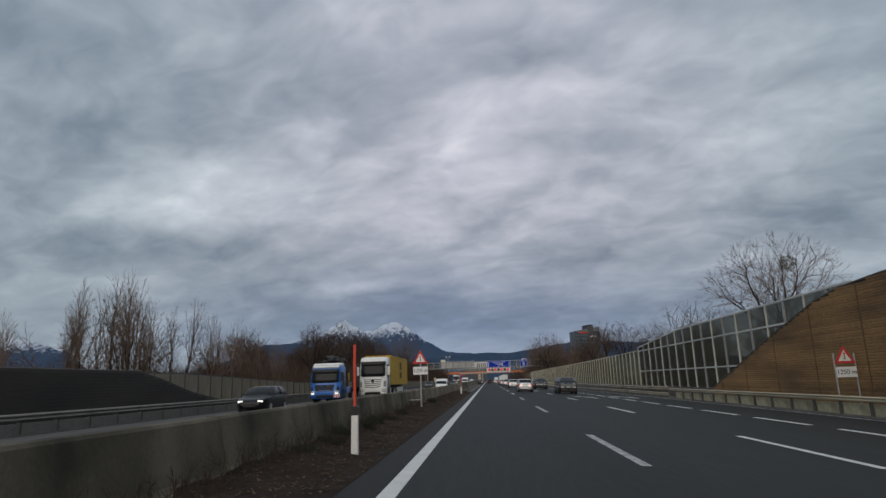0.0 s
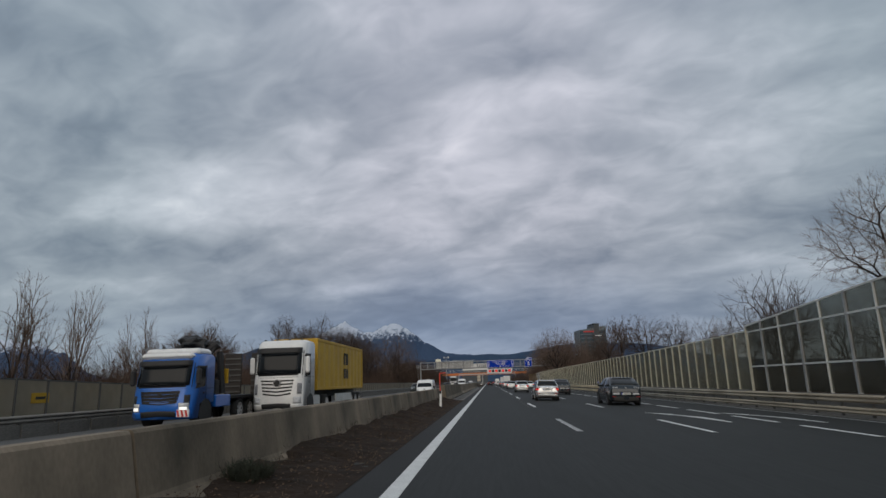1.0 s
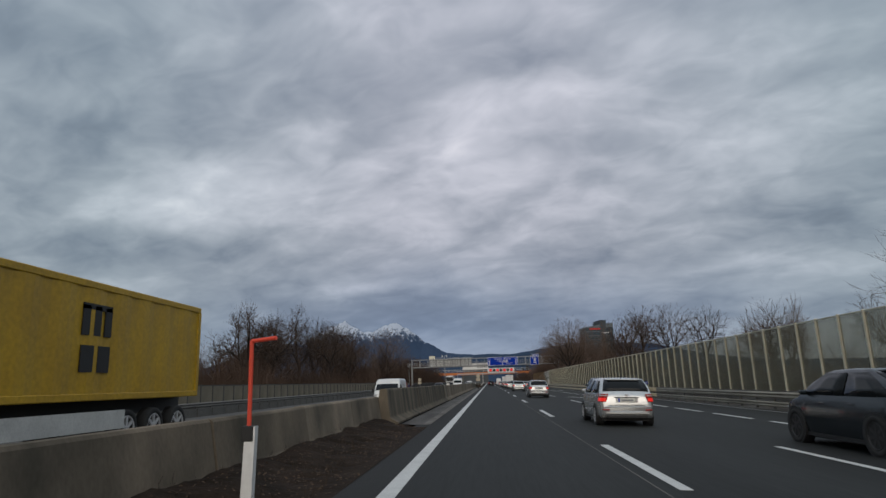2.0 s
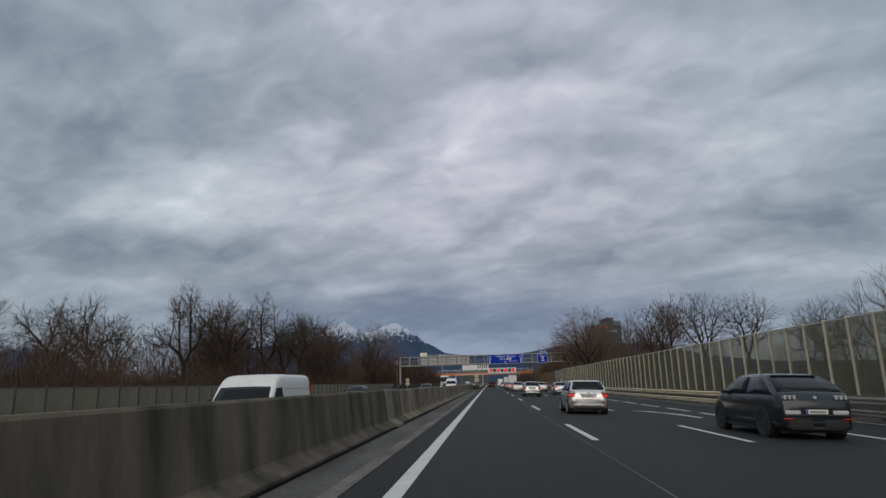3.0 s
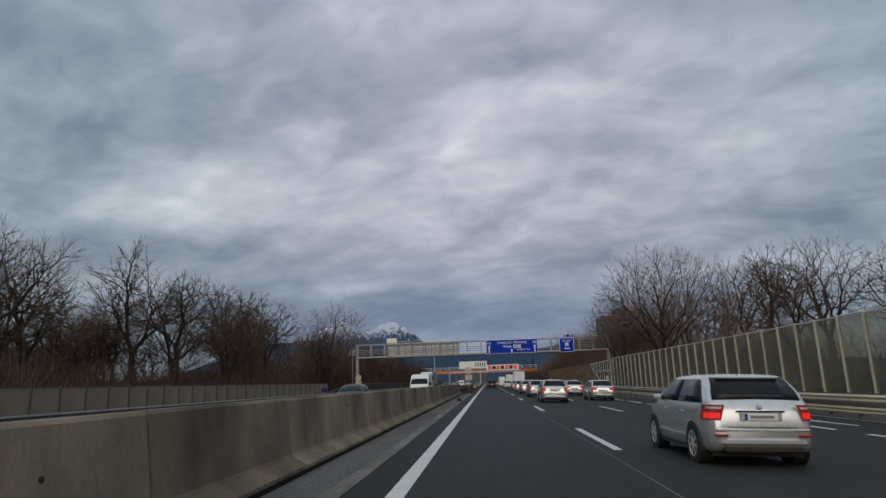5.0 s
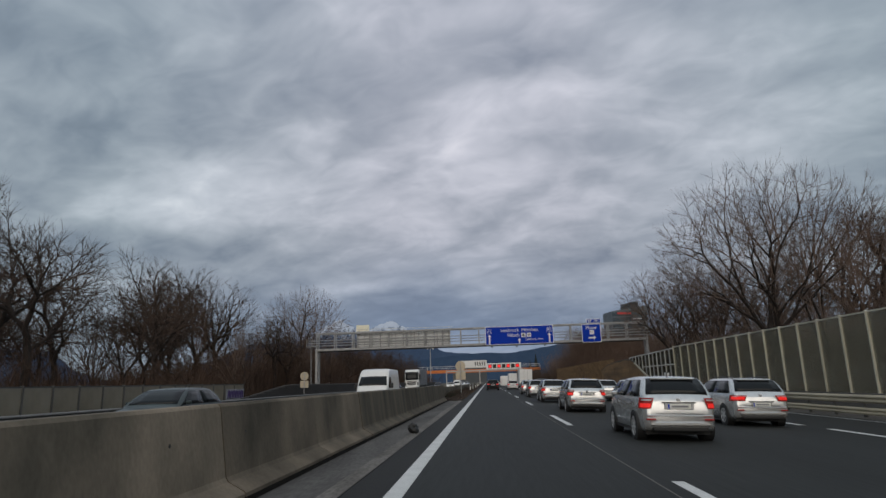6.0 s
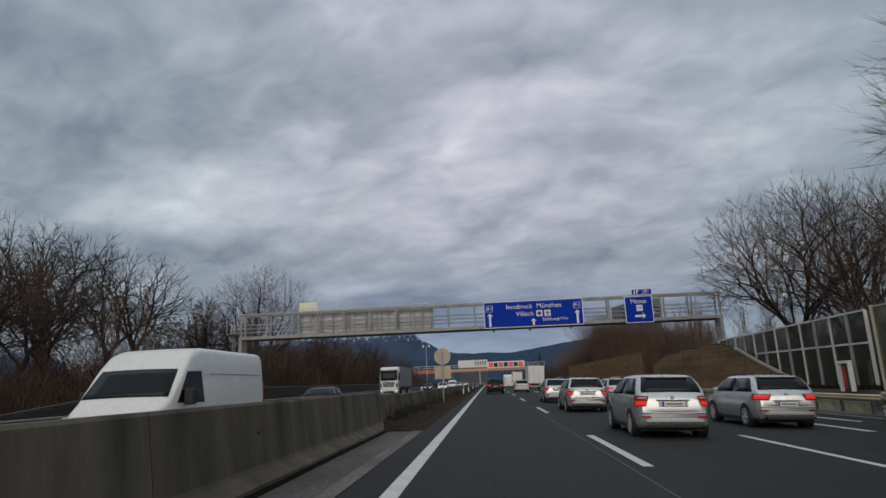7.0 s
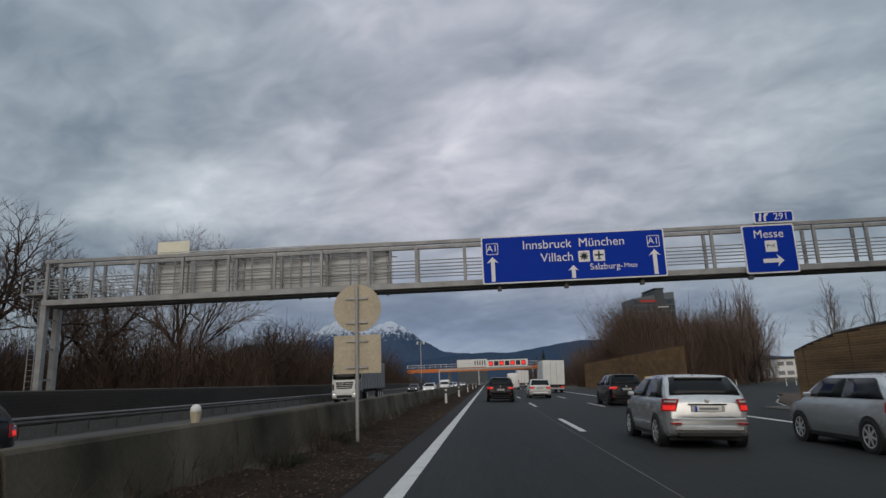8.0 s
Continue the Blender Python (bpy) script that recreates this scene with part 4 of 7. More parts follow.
STYLES = {
    "spreading": dict(lobes=lobes_spread, stray=0.48, end=0.095, tips=560, hollow=0.50, foot=0.22, cone=0.5, trunk=0.18, first=0.28, low_forks=3, sag=0.01, wobble=0.055, ends=4, pipe=0.405, tip=0.00134),
    "vase": dict(lobes=lobes_fan, stray=0.34, end=0.085, tips=430, hollow=0.46, foot=0.24, cone=0.75, trunk=0.12, first=0.16, low_forks=4, sag=0.02, wobble=0.040, ends=3, pipe=0.395, tip=0.00122),
    "fan": dict(lobes=lobes_fan, stray=0.26, end=0.070, tips=2000, hollow=0.42, foot=0.27, cone=0.75, trunk=0.13, first=0.15, low_forks=4, sag=0.02, wobble=0.032, ends=5, pipe=0.455, tip=0.00060),
    "round": dict(lobes=lobes_round, stray=0.40, end=0.085, tips=560, hollow=0.48, foot=0.24, cone=0.45, trunk=0.20, first=0.20, low_forks=3, sag=0.0, wobble=0.035, ends=3, pipe=0.405, tip=0.00134),
    "upright": dict(lobes=lobes_narrow, stray=0.34, end=0.085, tips=165, hollow=0.5, foot=0.16, cone=0.9, trunk=0.08, first=0.13, low_forks=3, sag=-0.02, wobble=0.045, ends=3, pipe=0.37, tip=0.00126),
}
TREE_KINDS = {}


def make_tree(kind, seed, at, height, label, group):
    key = (kind, seed)
    if key not in TREE_KINDS:
        rng = random.Random(seed * 17 + len(kind))
        thick, thin = grow(rng, STYLES[kind])
        top = max(b.z for _, b, *_ in thick + thin)
        f = 1.0 / top
        sc = lambda segs: [(a * f, b * f, ra * f, rb * f, n) for a, b, ra, rb, n in segs]
        TREE_KINDS[key] = (tube_mesh("trunk", sc(thick), BARK), tube_mesh("crown", sc(thin), TWIG_RED if kind in ("fan", "upright") else TWIG))
    ob = thing("tree", label, "tree", at, random.uniform(0, 360), group)
    for name, me in zip(("trunk", "crown"), TREE_KINDS[key]):
        c = new(name, me)
        c.parent = ob
    ob.scale = (height, height, height)
    return ob


TWIG_RED = mat("reddish_twigs", (0.130, 0.088, 0.066), 0.95, vary=0.3, scale=0.5, fine=6, bump=0, tint=(0.075, 0.052, 0.042), random_tint=0.1)
LAB = {"spreading": "large bare spreading tree with dark limbs", "vase": "bare vase-shaped tree with ascending branches", "fan": "broad bare tree with a fan of fine reddish twigs", "upright": "slender bare upright tree", "round": "bare tree with a rounded twiggy crown"}
TREES = [
    # behind the noise wall on the exit side: kind, seed, x, y, height
    ("fan", 2, 36.6, 76, 19.4), ("vase", 2, 29.5, 89, 13.0), ("round", 3, 34, 96, 12.5), ("vase", 1, 44, 95, 12), ("upright", 3, 40, 112, 11), ("vase", 3, 46, 122, 12.5), ("round", 2, 52, 118, 12), ("upright", 1, 38, 130, 12), ("vase", 2, 40, 140, 13), ("upright", 2, 48, 148, 13),
    ("round", 4, 57.5, 217, 21.5), ("round", 5, 50.5, 224, 22.5), ("spreading", 4, 44.5, 227, 23), ("round", 2, 39.5, 224, 20.5), ("round", 3, 36, 232, 17), ("spreading", 1, 69, 214, 15), ("round", 1, 76, 222, 20), ("round", 2, 86, 232, 19),
    ("fan", 1, 20.4, 200, 17.7), ("upright", 5, 23.0, 198.5, 17.0), ("vase", 2, 24.5, 211, 13.5), ("upright", 2, 30, 206, 16), ("upright", 3, 27, 198, 13), ("round", 2, 34, 200, 15),
    ("fan", 3, 21.0, 224.5, 15.0), ("vase", 1, 23.4, 220.5, 14.8), ("fan", 2, 25.5, 226.5, 15.8), ("upright", 1, 27.5, 222, 14.5), ("vase", 3, 22.0, 215.5, 11.5), ("upright", 3, 28.5, 217, 12.5),
    ("upright", 2, 43.2, 288, 14), ("upright", 3, 46.5, 286, 13), ("upright", 4, 49.5, 284, 13.5),
    # beyond the exit
    ("upright", 1, 46, 322, 19), ("upright", 2, 49, 326, 20), ("upright", 3, 52, 329, 20), ("upright", 1, 55, 332, 21), ("upright", 2, 58, 330, 20), ("upright", 3, 61, 334, 19), ("upright", 2, 43, 330, 17),
    ("upright", 3, 47, 334, 19), ("upright", 1, 50, 338, 20), ("upright", 2, 54, 340, 20), ("upright", 3, 57, 343, 19),
    ("vase", 2, 38, 340, 18), ("vase", 3, 34, 345, 17), ("round", 3, 29, 356, 15), ("upright", 1, 66, 352, 18), ("vase", 1, 35, 365, 18), ("upright", 3, 80, 300, 17), ("upright", 1, 86, 308, 16), ("upright", 2, 74, 292, 14),
    # beyond the oncoming carriageway
    ("upright", 1, -27, 34, 6.5), ("upright", 4, -29.5, 51.5, 13.0), ("upright", 2, -31, 55, 12.8), ("upright", 1, -33, 57.5, 12.6), ("upright", 3, -29, 37, 7.5), ("upright", 1, -26, 38.5, 8.5), ("upright", 2, -27, 41, 10.2), ("upright", 3, -26, 43.5, 11.0), ("upright", 4, -29, 44, 10.5), ("upright", 1, -27, 46.5, 11.2), ("upright", 2, -30, 48, 10.5),
    ("upright", 3, -27, 50.5, 10.0), ("upright", 4, -29, 53, 10.2), ("upright", 1, -26.5, 56, 10.6), ("upright", 2, -29, 58, 10.4), ("upright", 4, -26, 60, 9.6), ("upright", 3, -28, 63.5, 10.2), ("upright", 1, -27, 67, 9.8),
    ("upright", 2, -30, 71, 10.0), ("upright", 3, -27, 76, 9.2), ("upright", 4, -31, 80, 9.6), ("upright", 1, -29, 86, 9.0), ("upright", 3, -30, 94, 9.0), ("upright", 2, -33, 40, 7.5), ("upright", 4, -35, 52, 10.0), ("upright", 2, -34, 62, 10.5),
    ("spreading", 4, -64, 168, 18), ("spreading", 2, -73, 189, 22), ("spreading", 1, -51, 182, 21), ("spreading", 3, -46, 186, 20), ("spreading", 5, -49, 216, 26), ("spreading", 2, -38.5, 209, 18.5),
    ("round", 3, -42, 234, 16), ("round", 2, -47, 248, 17.5), ("vase", 1, -36, 219, 14), ("spreading", 3, -38, 229, 18), ("fan", 3, -37.5, 287, 24.5), ("spreading", 5, -50.5, 265, 25), ("round", 5, -48.8, 268, 23.5), ("round", 4, -54.5, 258, 23.5), ("spreading", 1, -52, 254, 25), ("spreading", 3, -46, 244, 17), ("spreading", 5, -62, 232, 22), ("spreading", 1, -58, 146, 15), ("upright", 2, -52, 160, 13),
    ("upright", 3, -50, 118, 12), ("upright", 2, -45, 108, 11), ("spreading", 2, -70, 320, 20), ("round", 2, -36, 325, 15), ("spreading", 4, -33, 262, 14), ("upright", 2, -38, 268, 15), ("upright", 1, -46, 256, 16),
    ("upright", 3, -42, 272, 15), ("upright", 1, -33, 288, 13), ("upright", 2, -44, 296, 15), ("upright", 3, -60, 250, 18), ("upright", 2, -34, 310, 13), ("upright", 1, -31, 322, 13),
    ("spreading", 1, -30, 300, 13), ("round", 1, -28, 345, 14), ("spreading", 3, -34, 360, 16), ("round", 3, -27, 385, 13), ("spreading", 2, -46, 400, 17), ("upright", 1, -34, 246, 13), ("upright", 3, -31, 236, 11), ("upright", 2, -35, 282, 13),
]
wood = random.Random(5)
for k in range(16):
    TREES.append((wood.choice(("vase", "round", "spreading", "round")), wood.randint(1, 3), wood.uniform(-78, -46), wood.uniform(176, 246), wood.uniform(15, 20)))
for k in range(14):
    TREES.append((wood.choice(("upright", "upright", "vase", "spreading")), wood.randint(1, 4), wood.uniform(-66, -28), wood.uniform(246, 345), wood.uniform(11, 17)))
for k in range(10):
    TREES.append((wood.choice(("upright", "vase", "round")), wood.randint(1, 3), wood.uniform(-78, -54), wood.uniform(120, 236), wood.uniform(10, 14)))
for k in range(6):
    TREES.append(("upright", wood.randint(1, 4), wood.uniform(-46, -28), wood.uniform(272, 345), wood.uniform(11.5, 15)))
for k in range(10):
    TREES.append((wood.choice(("upright", "upright", "vase")), wood.randint(1, 3), wood.uniform(31, 66), wood.uniform(322, 366), wood.uniform(15, 20)))
for kind, seed, x, y, h in TREES:
    if y > 280 and 0.425 < (x - 1.2) / (y - 210) < 0.50:
        continue  # an open gap beside the exit, with a low house at its end
    make_tree(kind, seed, (x, y, ground_z(x) - 0.1), h, LAB[kind], "trees beyond the oncoming lanes" if x < 0 else ("trees behind the noise wall" if y < 260 else "trees beyond the exit"))


def mistletoe(at, size, seed):
    """A round green clump of small leaves on forked twigs, high in a crown."""
    rng = random.Random(seed)
    verts, faces = [], []
    for k in range(520):
        d = Vector((rng.gauss(0, 1), rng.gauss(0, 1), rng.gauss(0, 1))).normalized()
        c = d * size * rng.random() ** 0.4
        u = d.orthogonal().normalized()
        w = (u * rng.uniform(-1, 1) + d.cross(u) * rng.uniform(-1, 1)).normalized() * 0.05
        e = d * 0.11 + Vector((0, 0, rng.uniform(-0.05, 0.05)))
        n = len(verts)
        verts += [tuple(c - w), tuple(c + w), tuple(c + e + w * 0.6), tuple(c + e * 1.6 - w * 0.4)]
        faces.append((n, n + 1, n + 2, n + 3))
    me = bpy.data.meshes.new("mistletoe")
    me.from_pydata(verts, [], faces)
    me.materials.append(MISTLE)
    ob = tagged(new("mistletoe", me), "round green mistletoe clump high in a bare crown", "mistletoe", "", "stuff")
    ob.matrix_world = pose(*at)
    return ob


mistletoe((38.2, 76.0, 14.0), 0.95, 3)


def thicket(name, label, count, x0, x1, y0, y1, low, high, seed, material=BRUSH, lean=0.45, girth=0.03, zf=ground_z):
    """A belt of scrub: bare stems that fork, too many to count."""
    rng = np.random.default_rng(seed)
    n = count
    y = rng.uniform(y0, y1, n)
    if x1 - x0 > 5:  # belts fray out along their edges
        y = y + rng.normal(0, 0.03, n) * (y1 - y0)
        wave = 0.12 * np.sin(y * 0.11 + seed) + 0.07 * np.sin(y * 0.37 + 2 * seed)
        x = x0 + (x1 - x0) * (rng.uniform(0, 1, n) ** 1.15 * (0.92 + wave) + rng.normal(0, 0.025, n) ** 2)
    else:
        x = rng.uniform(x0, x1, n)
    patch = 0.72 + 0.28 * np.sin(y * 0.21 + seed) * np.cos(y * 0.083 + x * 0.13)
    h = rng.uniform(low, high, n) * patch
    z = np.array([zf(v) for v in x]) - 0.1
    base = np.stack([x, y, z], 1)
    tip = base + np.stack([rng.normal(0, lean, n) * h * 0.5, rng.normal(0, lean, n) * h * 0.5, h], 1)
    rad = girth * rng.uniform(0.6, 1.3, n)
    segs_a, segs_b, segs_r = [base], [tip], [rad]
    for k in range(4):
        u = rng.uniform(0.15, 0.8, n)[:, None]
        a = base + (tip - base) * u
        b = a + np.stack([rng.normal(0, 0.22, n) * h, rng.normal(0, 0.22, n) * h, rng.uniform(0.12, 0.42, n) * h], 1)
        segs_a.append(a), segs_b.append(b), segs_r.append(rad * 0.6)
    a, b, r = np.concatenate(segs_a), np.concatenate(segs_b), np.concatenate(segs_r)
    m = len(a)
    ring = np.array([(1, 0, 0), (-0.5, 0.87, 0), (-0.5, -0.87, 0)])
    verts = np.concatenate([a[:, None, :] + ring[None] * r[:, None, None], b[:, None, :]], 1).reshape(-1, 3)
    i = np.arange(m)[:, None] * 4
    faces = np.concatenate([i + np.array([[0, 1, 3]]), i + np.array([[1, 2, 3]]), i + np.array([[2, 0, 3]])], 1).reshape(-1, 3)
    me = bpy.data.meshes.new(name)
    me.from_pydata(verts.tolist(), [], faces.tolist())
    me.materials.append(material)
    return tagged(new(name, me), label, "thicket", "", "stuff")


LB = "dense belt of brown leafless scrub"
thicket("thicket", LB, 6500, -46, -24, 34, 130, 3.0, 7.4, 1)
thicket("thicket", LB, 9500, -66, -28, 120, 256, 3.0, 9.0, 2, girth=0.042)
thicket("thicket", LB, 6000, -60, -27, 252, 335, 6.0, 12.5, 15, girth=0.055)
thicket("thicket", LB, 5200, -52, -23.5, 300, 420, 7.0, 15.0, 3, girth=0.06)
thicket("thicket", LB, 1500, -50, -24, 400, 520, 4.0, 10.0, 17, girth=0.06)
thicket("thicket", LB, 2600, 22, 50, 60, 205, 1.5, 4.5, 4)
thicket("thicket", LB, 4500, 20.5, 42, 203, 231, 4.5, 10.5, 5, BRUSH_RED, girth=0.04)
thicket("thicket", LB, 6500, 28, 50, 324, 345, 9.0, 20.5, 6, BRUSH_RED, girth=0.06)
thicket("thicket", LB, 4500, 40, 63, 352, 378, 9.0, 20.0, 14, BRUSH_RED, girth=0.06)
thicket("thicket", LB, 3500, 24, 40, 345, 375, 7.0, 16.0, 13, BRUSH_RED, girth=0.06)
thicket("thicket", LB, 3000, 18, 60, 385, 520, 5.0, 12.0, 7, girth=0.05)
thicket("thicket", "dark scrub close behind the noise wall", 4600, 17.6, 24.0, 46, 206, 2.2, 5.0, 16, BRUSH, 0.35, 0.035)
thicket("dead_weeds", "dead weeds and grass on the soil strip", 2600, -2.25, -0.8, -8, 70, 0.14, 0.42, 8, WEED, 0.8, 0.007, soil_z)
thicket("dead_weeds", "tall dark weeds growing against the barrier", 700, -2.2, -1.7, -8, 30, 0.3, 0.75, 11, WEED, 0.6, 0.009, soil_z)
thicket("dead_weeds", "dead weeds and grass on the soil strip", 2800, -2.25, -0.8, 201, 300, 0.16, 0.5, 9, WEED, 0.8, 0.007, soil_high)
thicket("dead_weeds", "tall dark weeds growing against the barrier", 900, -2.2, -1.6, 203, 250, 0.3, 0.85, 12, WEED, 0.6, 0.009, soil_high)


DEAD_GRASS = mat("dead_grass", (0.190, 0.130, 0.078), 0.95, vary=0.4, scale=3, fine=30, bump=0, tint=(0.07, 0.048, 0.03))
EVERGREEN = mat("dark_evergreen", (0.026, 0.032, 0.020), 0.9, vary=0.4, scale=4, fine=30, bump=0)
thicket("dead_grass", "tufts of pale dead grass along the soil strip", 3400, -1.30, -0.66, 201, 262, 0.06, 0.22, 21, DEAD_GRASS, 1.2, 0.010, soil_high)
thicket("dead_grass", "tufts of pale dead grass along the soil strip", 1100, -1.25, -0.70, 2, 66, 0.06, 0.20, 22, DEAD_GRASS, 1.0, 0.006, soil_z)
for k, (y, h) in enumerate(((203.6, 0.55), (205.4, 0.7), (207.6, 0.75), (209.0, 0.85), (211.8, 0.7), (216.0, 0.6), (219.5, 0.55), (223.0, 0.5), (226.0, 0.5), (10.5, 0.5), (12.3, 0.6), (13.4, 0.7), (15.6, 0.55), (17.0, 0.65), (19.4, 0.5), (22.5, 0.5), (26.0, 0.4), (34.0, 0.5), (46.5, 0.55))):
    thicket("shrub", "small dark evergreen shrub against the barrier", 420, -2.05, -1.70, y - 0.30, y + 0.30, h * 0.3, h * 0.75, 30 + k, EVERGREEN, 0.8, 0.009, soil_z if y < 100 else soil_high)


def leaf_litter(y0, y1, count, seed, zf):
    """Fallen leaves and crumbs scattered over the soil strip."""
    rng = random.Random(seed)
    verts, faces = [], []
    for k in range(count):
        x, y = -2.1 + 1.5 * rng.random() ** 0.8, rng.uniform(y0, y1)
        c = Vector((x, y, zf(x) + 0.055 + noise.noise((x * 1.3, y * 0.9, 0.3)) * 0.09))
        a, r = rng.uniform(0, 6.28), rng.uniform(0.012, 0.032)
        u = Vector((math.cos(a), math.sin(a), rng.uniform(-0.4, 0.4))) * r
        w = Vector((-math.sin(a), math.cos(a), rng.uniform(-0.4, 0.4))) * r * 0.6
        n = len(verts)
        verts += [tuple(c - u), tuple(c + w), tuple(c + u), tuple(c - w), tuple(c + Vector((0, 0, 0.012)))]
        faces += [(n, n + 1, n + 4), (n + 1, n + 2, n + 4), (n + 2, n + 3, n + 4), (n + 3, n, n + 4)]
    me = bpy.data.meshes.new("leaf_litter")
    me.from_pydata(verts, [], faces)
    me.materials.append(LEAF)
    return tagged(new("leaf_litter", me), "brown fallen leaves scattered over the soil strip", "leaf litter", "", "stuff")


leaf_litter(2, 71, 4200, 41, soil_z)
leaf_litter(201, 262, 4200, 42, soil_high)

# ---- distance ----
def ridge(name, label, x0, x1, y, crest, material, depth=500, rough=0.06, seed=0, steps=160, jag=0.012):
    """A mountain range with folded slopes; crest gives heights along x."""
    bm = bmesh.new()
    rows = []
    for j in range(15):
        v = j / 14
        row = []
        for k in range(steps + 1):
            x = x0 + (x1 - x0) * k / steps
            top = curved_top(crest, x)
            f = noise.fractal((x / 330 + seed, v * 1.7, seed), 0.8, 2.1, 6)
            top *= 1 + jag * noise.fractal((x / 60, seed, 0), 0.9, 2.2, 6)
            z = top * (v ** 0.8) * (1 + rough * f * (1.15 - v)) + top * 0.012 * noise.fractal((x / 90, v * 5, seed + 2), 0.9, 2.2, 5)
            row.append(bm.verts.new((x + 25 * f * (1 - v), y - depth * (1 - v) + 60 * f, z - 2)))
        rows.append(row)
    for a, b in zip(rows, rows[1:]):
        for k in range(steps):
            bm.faces.new((a[k], a[k + 1], b[k + 1], b[k]))
    return tagged(part(name, bm, material, None, "", True), label, "mountain", "", "structure")


def mountain_mat(name, low, high, snow, z_snow, band, scale):
    m = bpy.data.materials.new(name)
    m.use_nodes = True
    nt = m.node_tree
    b = nt.nodes["Principled BSDF"]
    b.inputs["Roughness"].default_value = 1.0
    b.inputs["Specular IOR Level"].default_value = 0.0
    co, sp = nt.nodes.new("ShaderNodeTexCoord"), nt.nodes.new("ShaderNodeSeparateXYZ")
    nt.links.new(co.outputs["Object"], sp.inputs[0])
    nz = nt.nodes.new("ShaderNodeTexNoise")
    nz.inputs["Scale"].default_value, nz.inputs["Detail"].default_value, nz.inputs["Roughness"].default_value = scale, 8, 0.7
    mp = nt.nodes.new("ShaderNodeMapping")
    mp.inputs["Scale"].default_value = (1.0, 0.3, 0.45)
    nt.links.new(co.outputs["Object"], mp.inputs[0])
    nt.links.new(mp.outputs[0], nz.inputs[0])
    ma = nt.nodes.new("ShaderNodeMath")
    ma.operation = "MULTIPLY_ADD"
    nt.links.new(nz.outputs[0], ma.inputs[0])
    ma.inputs[1].default_value = band
    nt.links.new(sp.outputs[2], ma.inputs[2])
    r = nt.nodes.new("ShaderNodeMapRange")
    r.inputs[1].default_value, r.inputs[2].default_value = z_snow + band * 0.42, z_snow + band * 0.58
    nt.links.new(ma.outputs[0], r.inputs[0])
    m1, m2 = nt.nodes.new("ShaderNodeMix"), nt.nodes.new("ShaderNodeMix")
    m1.data_type = m2.data_type = "RGBA"
    m1.inputs[6].default_value, m1.inputs[7].default_value = (*low, 1), (*high, 1)
    nt.links.new(nz.outputs[0], m1.inputs[0])
    nt.links.new(r.outputs[0], m2.inputs[0])
    nt.links.new(m1.outputs[2], m2.inputs[6])
    m2.inputs[7].default_value = (*snow, 1)
    nt.links.new(m2.outputs[2], b.inputs["Base Color"])
    return m


# the blue haze of distance is mixed into the slope and snow colours
FAR_HAZE = mountain_mat("far_range_hazed", (0.034, 0.056, 0.102), (0.062, 0.092, 0.150), (0.46, 0.51, 0.60), 362, 430, 0.05)
HILL_HAZE = mountain_mat("hazed_hills", (0.028, 0.050, 0.092), (0.050, 0.076, 0.122), (0.6, 0.6, 0.62), 4000, 10, 0.02)
ridge("snow_mountain", "distant snow-capped mountain range", -4800, 900, 4600, ((-4800, 430), (-4100, 400), (-3800, 440), (-3500, 425), (-3250, 300), (-3080, 170), (-2800, 90), (-2050, 90), (-1850, 150), (-1640, 240), (-1450, 330), (-1250, 392), (-1170, 415), (-1100, 472), (-1050, 482), (-993, 450), (-929, 395), (-850, 385), (-780, 423), (-715, 441), (-650, 443), (-588, 416), (-525, 363), (-464, 310), (-400, 275), (-300, 225), (250, 150), (900, 110)), FAR_HAZE, 700, 0.32, 1, 480, 0.045)
ridge("far_hills", "long wooded hills in blue haze on the horizon", -900, 2800, 3900, ((-900, 60), (-500, 130), (-300, 150), (-150, 165), (0, 172), (150, 165), (330, 190), (470, 212), (560, 222), (760, 216), (1000, 200), (1300, 130), (1700, 80), (2800, 60)), HILL_HAZE, 500, 0.08, 4, 220)
ridge("near_hill", "wooded hill in dark blue haze", -1500, -330, 2900, ((-1500, 60), (-1200, 140), (-1050, 200), (-900, 205), (-780, 172), (-620, 115), (-450, 50), (-330, 10)), HILL_HAZE, 350, 0.08, 7, 90)


# ---- vehicles ----
GLASS_DARK = plain("car_glass", (0.010, 0.012, 0.014), 0.16, 0.0, 0.0, 0.2)
TYRE = mat("tyre_rubber", (0.018, 0.018, 0.018), 0.85, vary=0.2, scale=6, fine=40, bump=0.1)
RIM = mat("alloy_rim", (0.56, 0.56, 0.57), 0.4, 0.35, vary=0.1, scale=6, fine=40, bump=0)
RIM_DARK = mat("dark_rim", (0.05, 0.05, 0.052), 0.4, 0.6, vary=0.1, scale=6, fine=40, bump=0)
TRIM = mat("black_trim", (0.016, 0.016, 0.017), 0.65, vary=0.2, scale=4, fine=30, bump=0.03)
PLATE = mat("number_plate", (0.66, 0.66, 0.62), 0.5, vary=0.06, scale=8, fine=30, bump=0)
LAMP_RED = glow("tail_lamp_lit", (0.95, 0.025, 0.02), 0.55, 0.45)
LAMP_RED_DIM = mat("tail_lamp", (0.30, 0.014, 0.012), 0.25, vary=0.1, scale=8, fine=30, bump=0, coat=0.6)
LAMP_WHITE = glow("headlamp_lit", (1.0, 0.97, 0.9), 0.9, 0.6)
LAMP_CLEAR = mat("headlamp", (0.55, 0.56, 0.58), 0.15, vary=0.2, scale=12, fine=40, bump=0, coat=0.8)


